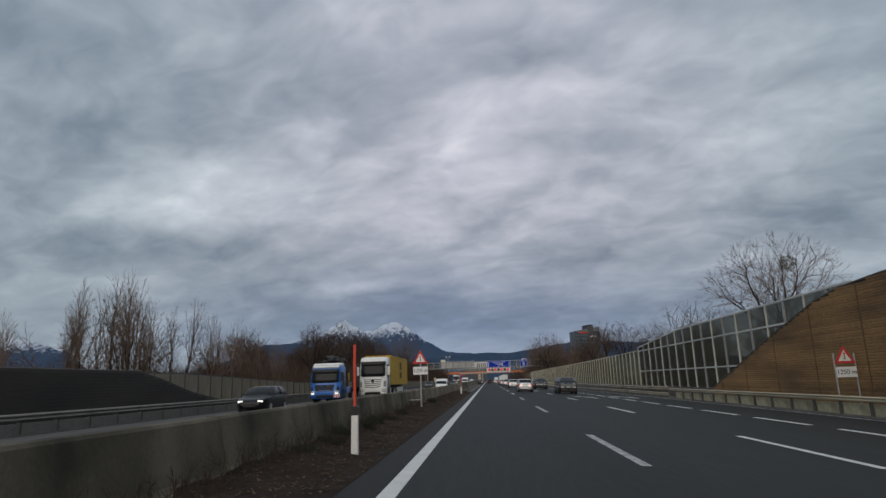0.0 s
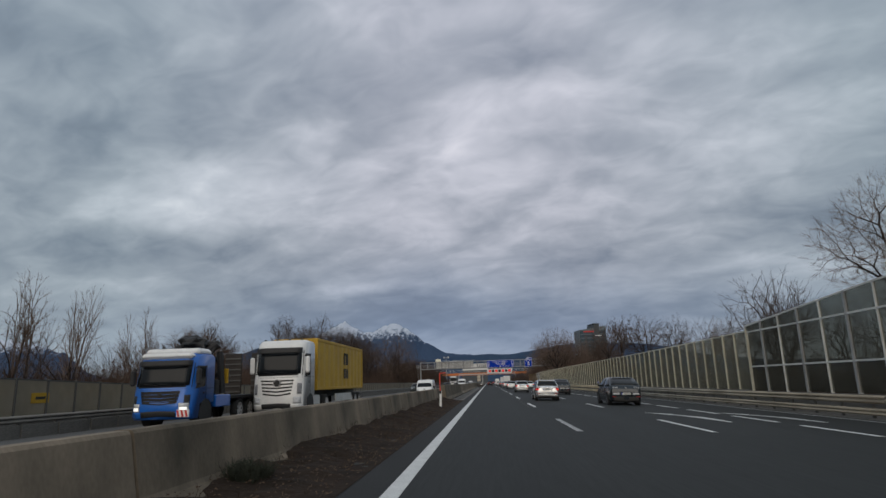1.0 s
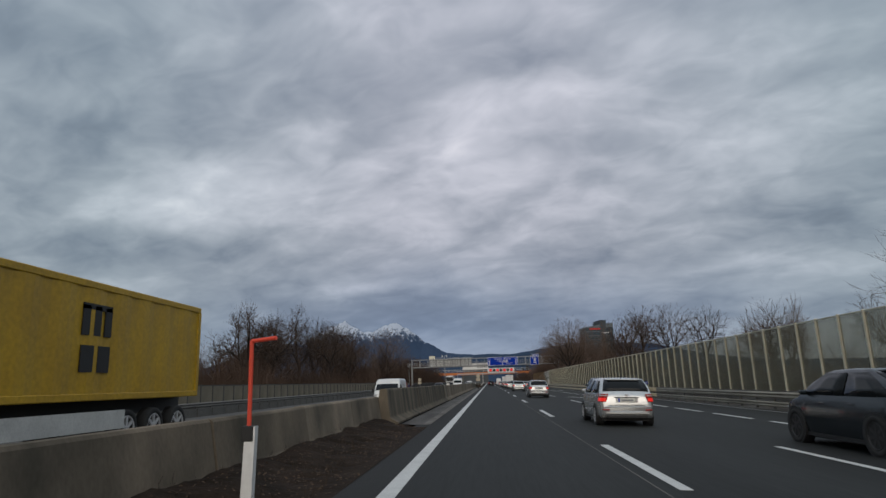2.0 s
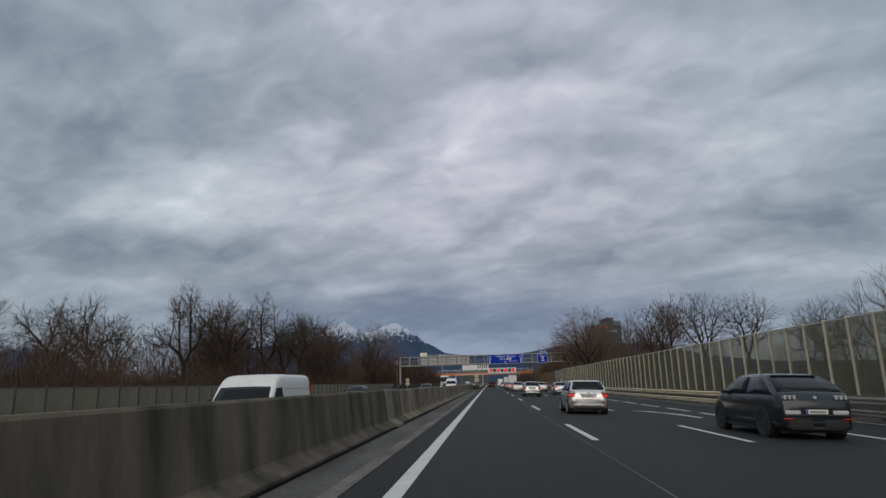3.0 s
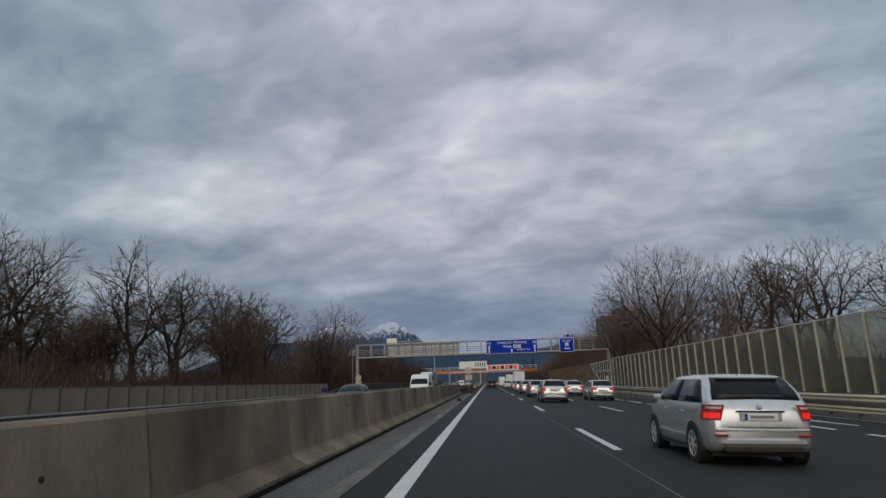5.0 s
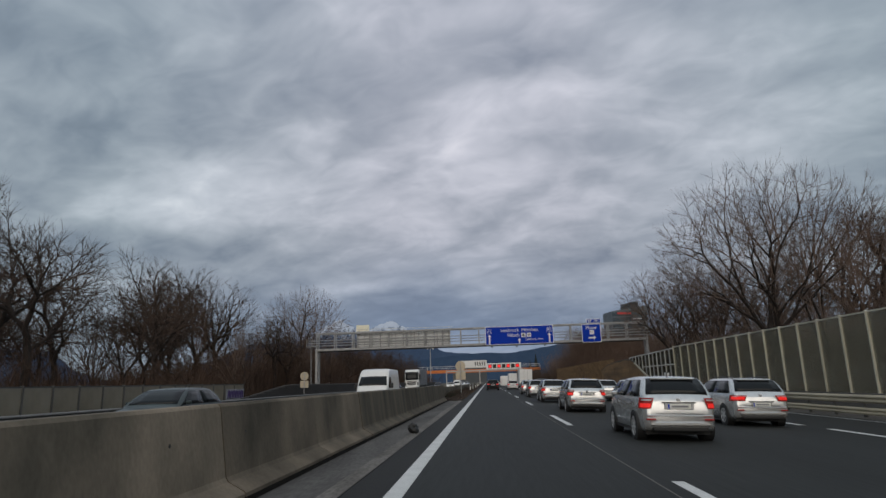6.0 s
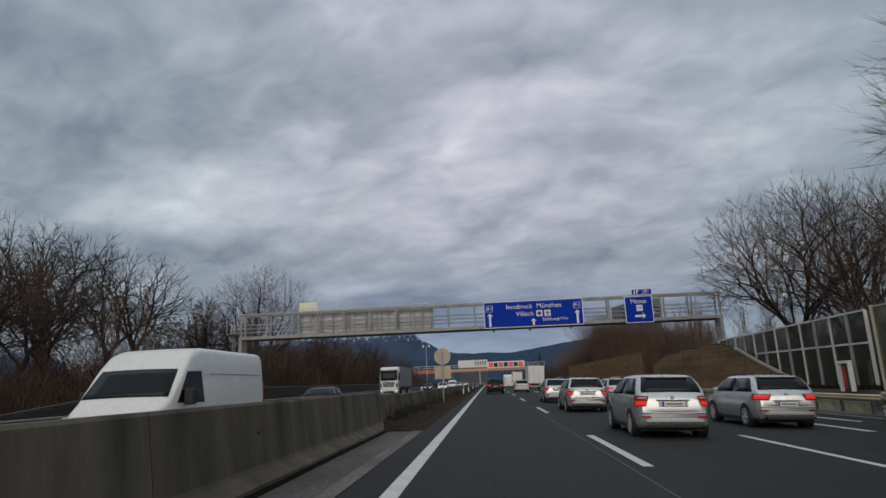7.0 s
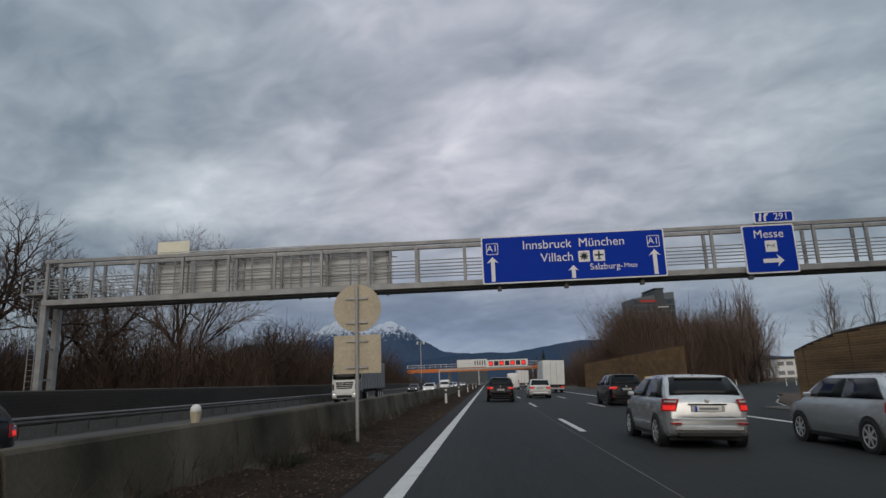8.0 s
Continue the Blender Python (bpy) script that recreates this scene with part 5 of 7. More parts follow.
def paint(name, color, metal=0.35, rough=0.35, dirt=0.12, coat=0.5, sheen=0.5):
    return mat(name, color, rough, metal, vary=dirt, scale=0.9, fine=9, bump=0, tint=tuple(c * 0.72 for c in color), coat=coat, sheen=sheen)


SILVER = paint("silver_paint", (0.66, 0.67, 0.67), 0.72, 0.27)
GREY_PAINT = paint("dark_grey_paint", (0.019, 0.025, 0.031), 0.35, 0.22, coat=0.45, sheen=0.4)
BLACK_PAINT = paint("black_paint", (0.008, 0.009, 0.011), 0.2, 0.3, coat=0.15, sheen=0.25)
WHITE_PAINT = paint("white_paint", (0.70, 0.70, 0.69), 0.0, 0.4)
BLUE_PAINT = paint("blue_paint", (0.008, 0.115, 0.46), 0.1, 0.35)
GREEN_GREY = paint("grey_green_paint", (0.032, 0.046, 0.046), 0.3, 0.35, coat=0.25, sheen=0.35)
CURTAIN = mat("grey_tarpaulin", (0.22, 0.225, 0.24), 0.7, vary=0.25, scale=0.7, fine=8, bump=0.1)
YELLOW = mat("yellow_container", (0.47, 0.285, 0.012), 0.55, 0.0, vary=0.28, scale=0.7, fine=9, bump=0.05, tint=(0.33, 0.19, 0.012))


def loft(rings, close=True):
    bm = bmesh.new()
    vs = [[bm.verts.new(p) for p in r] for r in rings]
    n = len(rings[0])
    for a, b in zip(vs, vs[1:]):
        for i in range(n if close else n - 1):
            bm.faces.new((a[i], a[(i + 1) % n], b[(i + 1) % n], b[i]))
    bm.faces.new(vs[0][::-1])
    bm.faces.new(vs[-1])
    bmesh.ops.recalc_face_normals(bm, faces=bm.faces)
    return bm


def patch(corners, out, thick=0.008):
    """A flat four-cornered pane, set proud of what it sits on along out."""
    o = Vector(out).normalized()
    bm = bmesh.new()
    a = [bm.verts.new(Vector(c) + o * thick) for c in corners]
    b = [bm.verts.new(Vector(c) - o * 0.02) for c in corners]
    bm.faces.new(a)
    bm.faces.new(b[::-1])
    for i in range(len(a)):
        bm.faces.new((a[i], b[i], b[(i + 1) % len(a)], a[(i + 1) % len(a)]))
    bmesh.ops.recalc_face_normals(bm, faces=bm.faces)
    return bm


WHEELS = {}


def wheel(parent, x, y, r, width, rim_mat):
    """A wheel with a rounded tyre and a spoked rim that looks outwards."""
    s = 1 if x > 0 else -1
    key = (r, width, rim_mat.name)
    if key not in WHEELS:
        prof = [(-0.5, 0.70), (-0.5, 0.93), (-0.42, 1.0), (0.42, 1.0), (0.5, 0.93), (0.5, 0.70)]
        n = 24
        bm = bmesh.new()
        rings = [[bm.verts.new((px * width, math.cos(2 * math.pi * k / n) * pr * r, math.sin(2 * math.pi * k / n) * pr * r)) for px, pr in prof] for k in range(n)]
        for k in range(n):
            a, b = rings[k], rings[(k + 1) % n]
            for i in range(len(prof)):
                bm.faces.new((a[i], a[(i + 1) % len(prof)], b[(i + 1) % len(prof)], b[i]))
        bmesh.ops.recalc_face_normals(bm, faces=bm.faces)
        tyre = link_mesh("tyre", bm, TYRE, True)
        bm = bmesh.new()
        for k in range(24):
            a, b = 2 * math.pi * k / 24, 2 * math.pi * (k + 1) / 24
            rod(bm, (width * 0.42, r * 0.66 * math.cos(a), r * 0.66 * math.sin(a)), (width * 0.42, r * 0.66 * math.cos(b), r * 0.66 * math.sin(b)), r * 0.055, 5)
        hub_bm = bmesh.new()
        rod(hub_bm, (width * 0.05, 0, 0), (width * 0.26, 0, 0), r * 0.69, 24)
        for k in range(7):
            q = Matrix.Rotation(2 * math.pi * k / 7, 4, "X")
            bmesh.ops.create_cube(bm, size=1, matrix=q @ Matrix.Translation((width * 0.40, 0, r * 0.36)) @ Matrix.Diagonal((width * 0.14, r * 0.15, r * 0.60, 1)))
        rod(bm, (width * 0.3, 0, 0), (width * 0.5, 0, 0), r * 0.17, 12)
        WHEELS[key] = (tyre, link_mesh("rim", bm, rim_mat), link_mesh("wheel_well", hub_bm, TRIM))
    w = new("wheel", WHEELS[key][0])
    w.parent = parent
    w.matrix_basis = pose(x, y, r, 0, 0, 0 if s > 0 else 180)
    rim = new("rim", WHEELS[key][1])
    rim.parent = w
    well = new("brake_disc", WHEELS[key][2])
    well.parent = w
    return w


def car(label, at, rz, color, L=4.1, W=1.75, H=1.48, belt=0.98, hood=0.92, tail=1.0, cab=(0.10, 0.50, 2.15, 3.0), wheels=(0.72, 3.22), r=0.32, rims=RIM,
        lit=True, front_lit=False, lamps="block", rear_plate=0.78, tumble=0.71, rails=False, name="car"):
    """A car with its rear at the origin, heading along +y. cab: where the cabin starts at the belt, at the roof, and ends at the roof and at the belt."""
    tilt = math.degrees(math.atan(-SLOPE)) if at[0] > -2.6 and rz == 0 else 0
    ob = thing(name, label, "car", at, rz, "cars driving ahead" if rz == 0 else "oncoming cars", tilt=tilt)
    w = W / 2
    y0, yr0, yr1, y1 = cab
    top_y = (0.0, 0.02, y0, y0 + 0.04, (y0 + yr0) / 2, yr0 - 0.04, yr0 + 0.14, (yr0 + yr1) * 0.5, yr1 - 0.10, yr1 + 0.10, (yr1 + y1) / 2, y1 - 0.04, y1 + 0.10, L * 0.86, L * 0.945, L * 0.985, L)
    top_z = (tail * 0.62, tail * 0.86, tail, tail + 0.03, (tail + H) / 2 + 0.03, H - 0.07, H - 0.015, H, H - 0.02, H - 0.07, (H + hood) / 2 + 0.05, hood + 0.07, hood + 0.01, hood - 0.05, hood - 0.15, hood - 0.27, hood - 0.42)
    ztop = lambda y: float(np.interp(y, top_y, top_z))
    plan = lambda y: float(np.interp(y, (0, 0.06, 0.22, 0.6, L * 0.72, L * 0.86, L * 0.95, L), (0.82, 0.90, 0.96, 1.0, 1.0, 0.965, 0.86, 0.60)))
    zbot = lambda y: float(np.interp(y, (0, 0.15, 0.6, L - 0.7, L - 0.1, L), (0.33, 0.24, 0.19, 0.19, 0.22, 0.30)))

    def half_at(y, z):
        """Half width of the skin at a station and a height."""
        k = plan(y) * w
        lo = float(np.interp(z, (0.18, 0.30, 0.55, belt - 0.22, belt), (0.90, 0.975, 1.0, 0.995, 0.955)))
        hi = 0.955 - (0.955 - tumble) * max(0.0, (z - belt) / (H - belt)) ** 1.15
        return k * (lo if z <= belt else hi)

    stations = sorted({0.0, 0.03, 0.10, 0.22, *top_y, *np.linspace(0.3, L - 0.05, 16).tolist()})
    rings = []
    for y in stations:
        zt, zb = ztop(y), zbot(y)
        lv = [zb, zb + 0.09] + [zb + (min(zt - 0.05, belt) - zb) * f for f in (0.35, 0.62, 0.85, 1.0)]
        lv += [lv[-1] + (zt - 0.035 - lv[-1]) * f for f in (0.35, 0.7, 1.0)] if zt - 0.035 > lv[-1] else [lv[-1] + 0.004, lv[-1] + 0.008, lv[-1] + 0.012]
        pts = [(half_at(y, z), z) for z in lv]
        pts.append((pts[-1][0] * 0.86, zt - 0.012))
        pts.append((pts[-2][0] * 0.45, zt))
        rings.append([(x, y, z) for x, z in pts] + [(0, y, zt + 0.004)] + [(-x, y, z) for x, z in pts[::-1]])
    part("body", loft(rings), color, ob, "", True)

    def skin(pts, out):
        """A pane that follows the skin, set a little proud of it."""
        bm = bmesh.new()
        vs = [[bm.verts.new(Vector(p) + Vector(out) * 0.012) for p in row] for row in pts]
        for p, q in zip(vs, vs[1:]):
            for i in range(len(p) - 1):
                bm.faces.new((p[i], p[i + 1], q[i + 1], q[i]))
        bmesh.ops.recalc_face_normals(bm, faces=bm.faces)
        bmesh.ops.solidify(bm, geom=bm.faces[:], thickness=0.01)
        return bm

    def slope(ya, yb, width, out, n=5):
        rows = []
        for k in range(n + 1):
            y = ya + (yb - ya) * k / n
            x = half_at(y, ztop(y)) * width
            rows.append([(x * u, y, ztop(y) - 0.012 * u * u) for u in (-1, -0.6, 0, 0.6, 1)])
        return skin(rows, out)

    part("rear_window", slope(y0 + (yr0 - y0) * 0.10, yr0 - (yr0 - y0) * 0.03, 0.93, (0, -0.8, 0.6)), GLASS_DARK, ob, "dark tinted rear window", True)
    part("windscreen", slope(yr1 + (y1 - yr1) * 0.10, y1 - (y1 - yr1) * 0.10, 0.88, (0, 0.7, 0.7)), GLASS_DARK, ob, "dark windscreen", True)
    z_lo, z_hi = belt + 0.015, H - 0.10
    rear_edge = lambda z: y0 + (yr0 - y0) * (z - tail) / (H - tail) + 0.24
    fore_edge = lambda z: y1 + (yr1 - y1) * (z - hood) / (H - hood) - 0.10
    mid = (rear_edge(z_lo) + fore_edge(z_lo)) / 2 - 0.05
    for s in (1, -1):
        for ea, eb in ((rear_edge, lambda z: mid - 0.03), (lambda z: mid + 0.03, fore_edge)):
            rows = []
            for k in range(4):
                z = z_lo + (z_hi - z_lo) * k / 3
                a_, b_ = ea(z), max(eb(z), ea(z) + 0.08)
                rows.append([(s * half_at(a_ + (b_ - a_) * u, z), a_ + (b_ - a_) * u, z) for u in (0, 0.33, 0.66, 1)])
            part("side_window", skin(rows, (s * 1.5, 0, 0.5)), GLASS_DARK, ob, "", True)
        for hy in (mid - 0.34, mid + 0.72):
            part("door_handle", boxes(((s * half_at(hy, belt - 0.14) - 0.02, hy, belt - 0.16), (s * half_at(hy, belt - 0.14) + 0.02, hy + 0.2, belt - 0.125)), bevel=0.008), color, ob)
        part("sill", boxes(((s * w * 0.90 - 0.05, wheels[0] + r, 0.19), (s * w * 0.955 + 0.02, wheels[1] - r, 0.30)), bevel=0.02), TRIM, ob)
        mi = part("mirror", boxes(((-0.09, -0.05, -0.05), (0.08, 0.05, 0.055)), bevel=0.03), TRIM if color is BLACK_PAINT else color, ob)
        mi.matrix_basis = pose(s * (w + 0.03), fore_edge(belt) - 0.20, belt + 0.06)
        for wy in wheels:
            # black disc stands in for the shaded hollow round the wheel
            arch = bmesh.new()
            rod(arch, (s * (w - 0.22), wy, r + 0.01), (s * (w + 0.004), wy, r + 0.01), r * 1.13, 28)
            part("arch_shade", arch, TRIM, ob)
            wheel(ob, s * (w - 0.085), wy, r, 0.20, rims)
        zl = tail * (0.83 if lamps != "bars" else 0.92)
        x0 = {"block": 0.66, "wide": 0.50, "bars": 0.50}[lamps]
        hgt = {"block": 0.105, "wide": 0.075, "bars": 0.05}[lamps]
        if lamps == "bars":
            pairs = [((s * w * (x0 + 0.12 * k), -0.012, zl - hgt), (s * w * (x0 + 0.12 * k + 0.055), 0.12, zl + hgt)) for k in range(3)]
            part("tail_light", boxes(*pairs, bevel=0.01), LAMP_CLEAR, ob, "pale three-bar tail light")
            part("bumper_insert", boxes(((s * w * 0.40, -0.02, 0.60), (s * w * 0.80, 0.10, 0.70)), bevel=0.02), LAMP_CLEAR, ob, "pale insert in the bumper")
        else:
            def wrap(za, zb, inner_a, inner_b, reach, out):
                """A lamp lens that follows the rounded corner from the tailgate on to the flank."""
                bm = bmesh.new()
                sheets = []
                for off in (out * 0.012, -0.03):
                    rows = []
                    for i in range(5):
                        z = za + (zb - za) * i / 4
                        inner = w * (inner_a + (inner_b - inner_a) * i / 4)
                        side = half_at(0.0, z) * 0.985
                        path = [(inner, 0.0), ((inner + side) / 2, 0.0), (side, 0.0)] + [(half_at(yy, z), yy) for yy in (0.06, 0.16, reach)]
                        nudge = [(0, -1), (0, -1), (0.5, -0.8), (0.8, -0.5), (1, -0.2), (1, 0)]
                        rows.append([bm.verts.new((s * (px + nx * off), py + ny * off, z)) for (px, py), (nx, ny) in zip(path, nudge)])
                    sheets.append(rows)
                for rows in sheets:
                    for a, b in zip(rows, rows[1:]):
                        for c in range(5):
                            bm.faces.new((a[c], a[c + 1], b[c + 1], b[c]))
                top, under = sheets
                rim = lambda rows: rows[0] + [r[-1] for r in rows[1:]] + rows[-1][-2::-1] + [r[0] for r in rows[-2:0:-1]]
                for (a, b), (c, d) in zip(*[zip(e, e[1:] + e[:1]) for e in (rim(top), rim(under))]):
                    bm.faces.new((a, b, d, c))
                bmesh.ops.recalc_face_normals(bm, faces=bm.faces)
                return bm

            lamp = part("tail_light", wrap(zl - hgt * 1.15, zl + hgt * 1.15, x0 + 0.06, x0 - 0.02, 0.30, 0.8), LAMP_RED_DIM, ob, "red tail light")
            if lit:
                low, high = (-0.9, 0.0) if lamps == "block" else (-0.6, 0.7)
                part("lit_strip", wrap(zl + hgt * low, zl + hgt * high, x0 + 0.08, x0 + 0.06, 0.20, 1.3), LAMP_RED, lamp, "glowing strip")
                part("clear_segment", wrap(zl + hgt * 0.55, zl + hgt * 0.85, x0 + 0.05, x0 + 0.03, 0.10, 1.3), LAMP_CLEAR, lamp, "clear lens segment")
        if lamps == "bars":
            part("cladding", boxes(((s * w * 0.10, -0.046, 0.24), (s * w * 0.80, 0.14, 0.50)), bevel=0.06), BLACK, ob, "black lower cladding")
        part("reflector", boxes(((s * w * 0.62, -0.044, 0.475), (s * w * 0.86, 0.06, 0.515)), bevel=0.01), LAMP_RED_DIM, ob)
        part("headlight", boxes(((s * w * 0.48, L * 0.94, hood - 0.31), (s * w * 0.80, L * 0.985, hood - 0.20)), bevel=0.03), LAMP_WHITE if front_lit else LAMP_CLEAR, ob)
    part("rear_bumper", boxes(((-w * 0.80, -0.040, 0.33), (w * 0.80, 0.16, 0.47)), bevel=0.045), color, ob)
    part("diffuser", boxes(((-w * 0.70, -0.030, 0.235), (w * 0.70, 0.16, 0.325)), bevel=0.02), TRIM, ob, "black lower bumper edge")
    part("bumper_edge", boxes(((-w * 0.84, -0.030, 0.555), (w * 0.84, 0.10, 0.60)), bevel=0.018), color, ob)
    part("tailgate_seam", boxes(((-w * 0.60, -0.010, 0.612), (w * 0.60, 0.03, 0.624))), TRIM, ob)
    part("plate_recess", boxes(((-0.33, -0.002, rear_plate - 0.070), (0.33, 0.03, rear_plate + 0.080)), bevel=0.01), color, ob)
    p = part("number_plate", boxes(((-0.26, -0.022, rear_plate - 0.055), (0.26, 0.01, rear_plate + 0.055)), bevel=0.006), PLATE, ob)
    part("plate_mark", boxes(((-0.17, -0.025, rear_plate - 0.022), (0.20, -0.021, rear_plate + 0.022))), CURTAIN, p)
    part("blue_strip", boxes(((-0.258, -0.0235, rear_plate - 0.052), (-0.215, -0.0215, rear_plate + 0.052))), SIGN_BLUE, p)
    part("handle_bar", boxes(((-0.38, -0.014, rear_plate + 0.075), (0.38, 0.02, rear_plate + 0.10)), bevel=0.008), TRIM, ob)
    part("badge", boxes(((-0.04, -0.004, tail * 0.885), (0.04, 0.10, tail * 0.95)), bevel=0.015), RIM, ob)
    part("grille", boxes(((-w * 0.42, L * 0.96, 0.36), (w * 0.42, L + 0.006, hood - 0.36)), bevel=0.02), TRIM, ob)
    part("spoiler", boxes(((-w * tumble * 0.84, yr0 - 0.14, H - 0.09), (w * tumble * 0.84, yr0 + 0.10, H - 0.045)), bevel=0.018), color, ob)
    part("underbody", boxes(((-w * 0.82, 0.25, 0.15), (w * 0.82, L - 0.35, 0.30))), TRIM, ob)
    bm = bmesh.new()
    rod(bm, (0, yr0 + 0.35, H - 0.01), (0, yr0 + 0.22, H + 0.10), 0.012, 6)
    part("aerial", bm, TRIM, ob)
    if rails:
        for s in (1, -1):
            bm = bmesh.new()
            rod(bm, (s * w * tumble * 0.86, yr0 + 0.15, H + 0.02), (s * w * tumble * 0.86, yr1 - 0.15, H + 0.025), 0.018, 6)
            part("roof_rail", bm, TRIM, ob)
    return ob


def on_road(x, y):
    return (x, y, road_z(x))


car("silver small hatchback with red tail lights driving ahead", on_road(5.50, 223.2), 0, SILVER, 4.0, 1.74, 1.47, 0.97, 0.93, 1.02, (0.10, 0.52, 2.15, 2.98), (0.70, 3.17), 0.315)
car("silver estate car with lit brake lights", on_road(9.05, 221.8), 0, SILVER, 4.26, 1.74, 1.47, 0.97, 0.92, 1.02, (0.12, 0.55, 2.45, 3.22), (0.78, 3.38), 0.315, lamps="wide", rails=True, rear_plate=0.66)
car("dark grey electric crossover with a sloping roof", on_road(9.15, 94.6), 0, GREY_PAINT, 4.71, 1.88, 1.62, 1.05, 1.02, 1.10, (0.16, 1.15, 2.65, 3.70), (0.90, 3.88), 0.37, RIM_DARK, lit=False, lamps="bars", rear_plate=0.67, tumble=0.74)
car("black compact car with lit red tail lights", on_road(1.95, 252.0), 0, BLACK_PAINT, 4.3, 1.82, 1.60, 1.03, 1.0, 1.08, (0.12, 0.55, 2.3, 3.2), (0.75, 3.4), 0.33, RIM_DARK, lamps="wide")
car("black sport utility vehicle with red tail lights", on_road(8.75, 245.5), 0, BLACK_PAINT, 4.6, 1.90, 1.72, 1.10, 1.08, 1.16, (0.12, 0.55, 2.5, 3.45), (0.85, 3.7), 0.37, RIM_DARK, lamps="wide", rear_plate=0.9)
hatch = ((4.0, 1.74, 1.47, 0.97, 0.93, 1.02, (0.10, 0.52, 2.15, 2.98), (0.70, 3.17), 0.315))
for x, y in ((5.45, 72.0), (5.50, 106.5), (5.45, 141.6), (5.45, 172.2), (5.52, 185.8), (5.50, 199.0), (5.45, 211.4)):
    car("silver hatchback with red tail lights in the middle lane", on_road(x, y), 0, SILVER, *hatch)
for x, y in ((9.55, 152.5), (9.45, 177.4), (9.50, 192.5), (9.45, 202.0), (9.30, 213.2)):
    car("silver estate car with lit brake lights in the slow lane", on_road(x, y), 0, SILVER, 4.26, 1.74, 1.47, 0.97, 0.92, 1.02, (0.12, 0.55, 2.45, 3.22), (0.78, 3.38), 0.315, lamps="wide", rails=True, rear_plate=0.66)
car("dark grey crossover with a sloping roof in the slow lane", on_road(9.2, 63.5), 0, GREY_PAINT, 4.71, 1.88, 1.62, 1.05, 1.02, 1.10, (0.16, 1.15, 2.65, 3.70), (0.90, 3.88), 0.37, RIM_DARK, lit=False, lamps="bars", rear_plate=0.67, tumble=0.74)
car("cream white estate car with lit brake lights", on_road(5.3, 261.0), 0, WHITE_PAINT, 4.4, 1.80, 1.50, lamps="wide")
for x, y, c, lb in ((1.9, 330, BLACK_PAINT, "black car far ahead"), (5.5, 372, WHITE_PAINT, "white car far ahead"), (9.2, 396, GREY_PAINT, "grey car far ahead"), (1.9, 420, SILVER, "silver car far ahead"), (5.4, 440, BLACK_PAINT, "black car far ahead in the queue")):
    car(lb + " with lit brake lights", on_road(x, y), 0, c, lamps="wide")
# oncoming
car("black hatchback with lit headlights in the oncoming lanes", on_road(-12.1, 38.6), 180, BLACK_PAINT, 4.2, 1.78, 1.50, lit=False, front_lit=True)
car("dark grey saloon in the oncoming lanes behind the barrier", on_road(-11.8, 142.0), 180, GREEN_GREY, 4.6, 1.82, 1.52, 1.0, 0.95, 1.02, (0.35, 0.95, 2.5, 3.4), (0.85, 3.7), 0.33)
car("grey-green saloon in the oncoming lanes behind the barrier", on_road(-8.6, 178.5), 180, GREEN_GREY, 4.5, 1.80, 1.50, 1.0, 0.95, 1.02, (0.35, 0.95, 2.4, 3.3), (0.85, 3.6), 0.33)
car("black hatchback in the oncoming lanes behind the barrier", on_road(-8.4, 221.5), 180, BLACK_PAINT, 4.0, 1.74, 1.46)
for x, y, c in ((-7.0, 300, WHITE_PAINT), (-11.4, 318, GREY_PAINT), (-6.6, 340, SILVER), (-7.0, 362, WHITE_PAINT), (-11.2, 384, BLACK_PAINT), (-6.8, 410, SILVER), (-11.3, 432, WHITE_PAINT)):
    car("oncoming car far off with lit headlights", on_road(x, y), 180, c, front_lit=True)


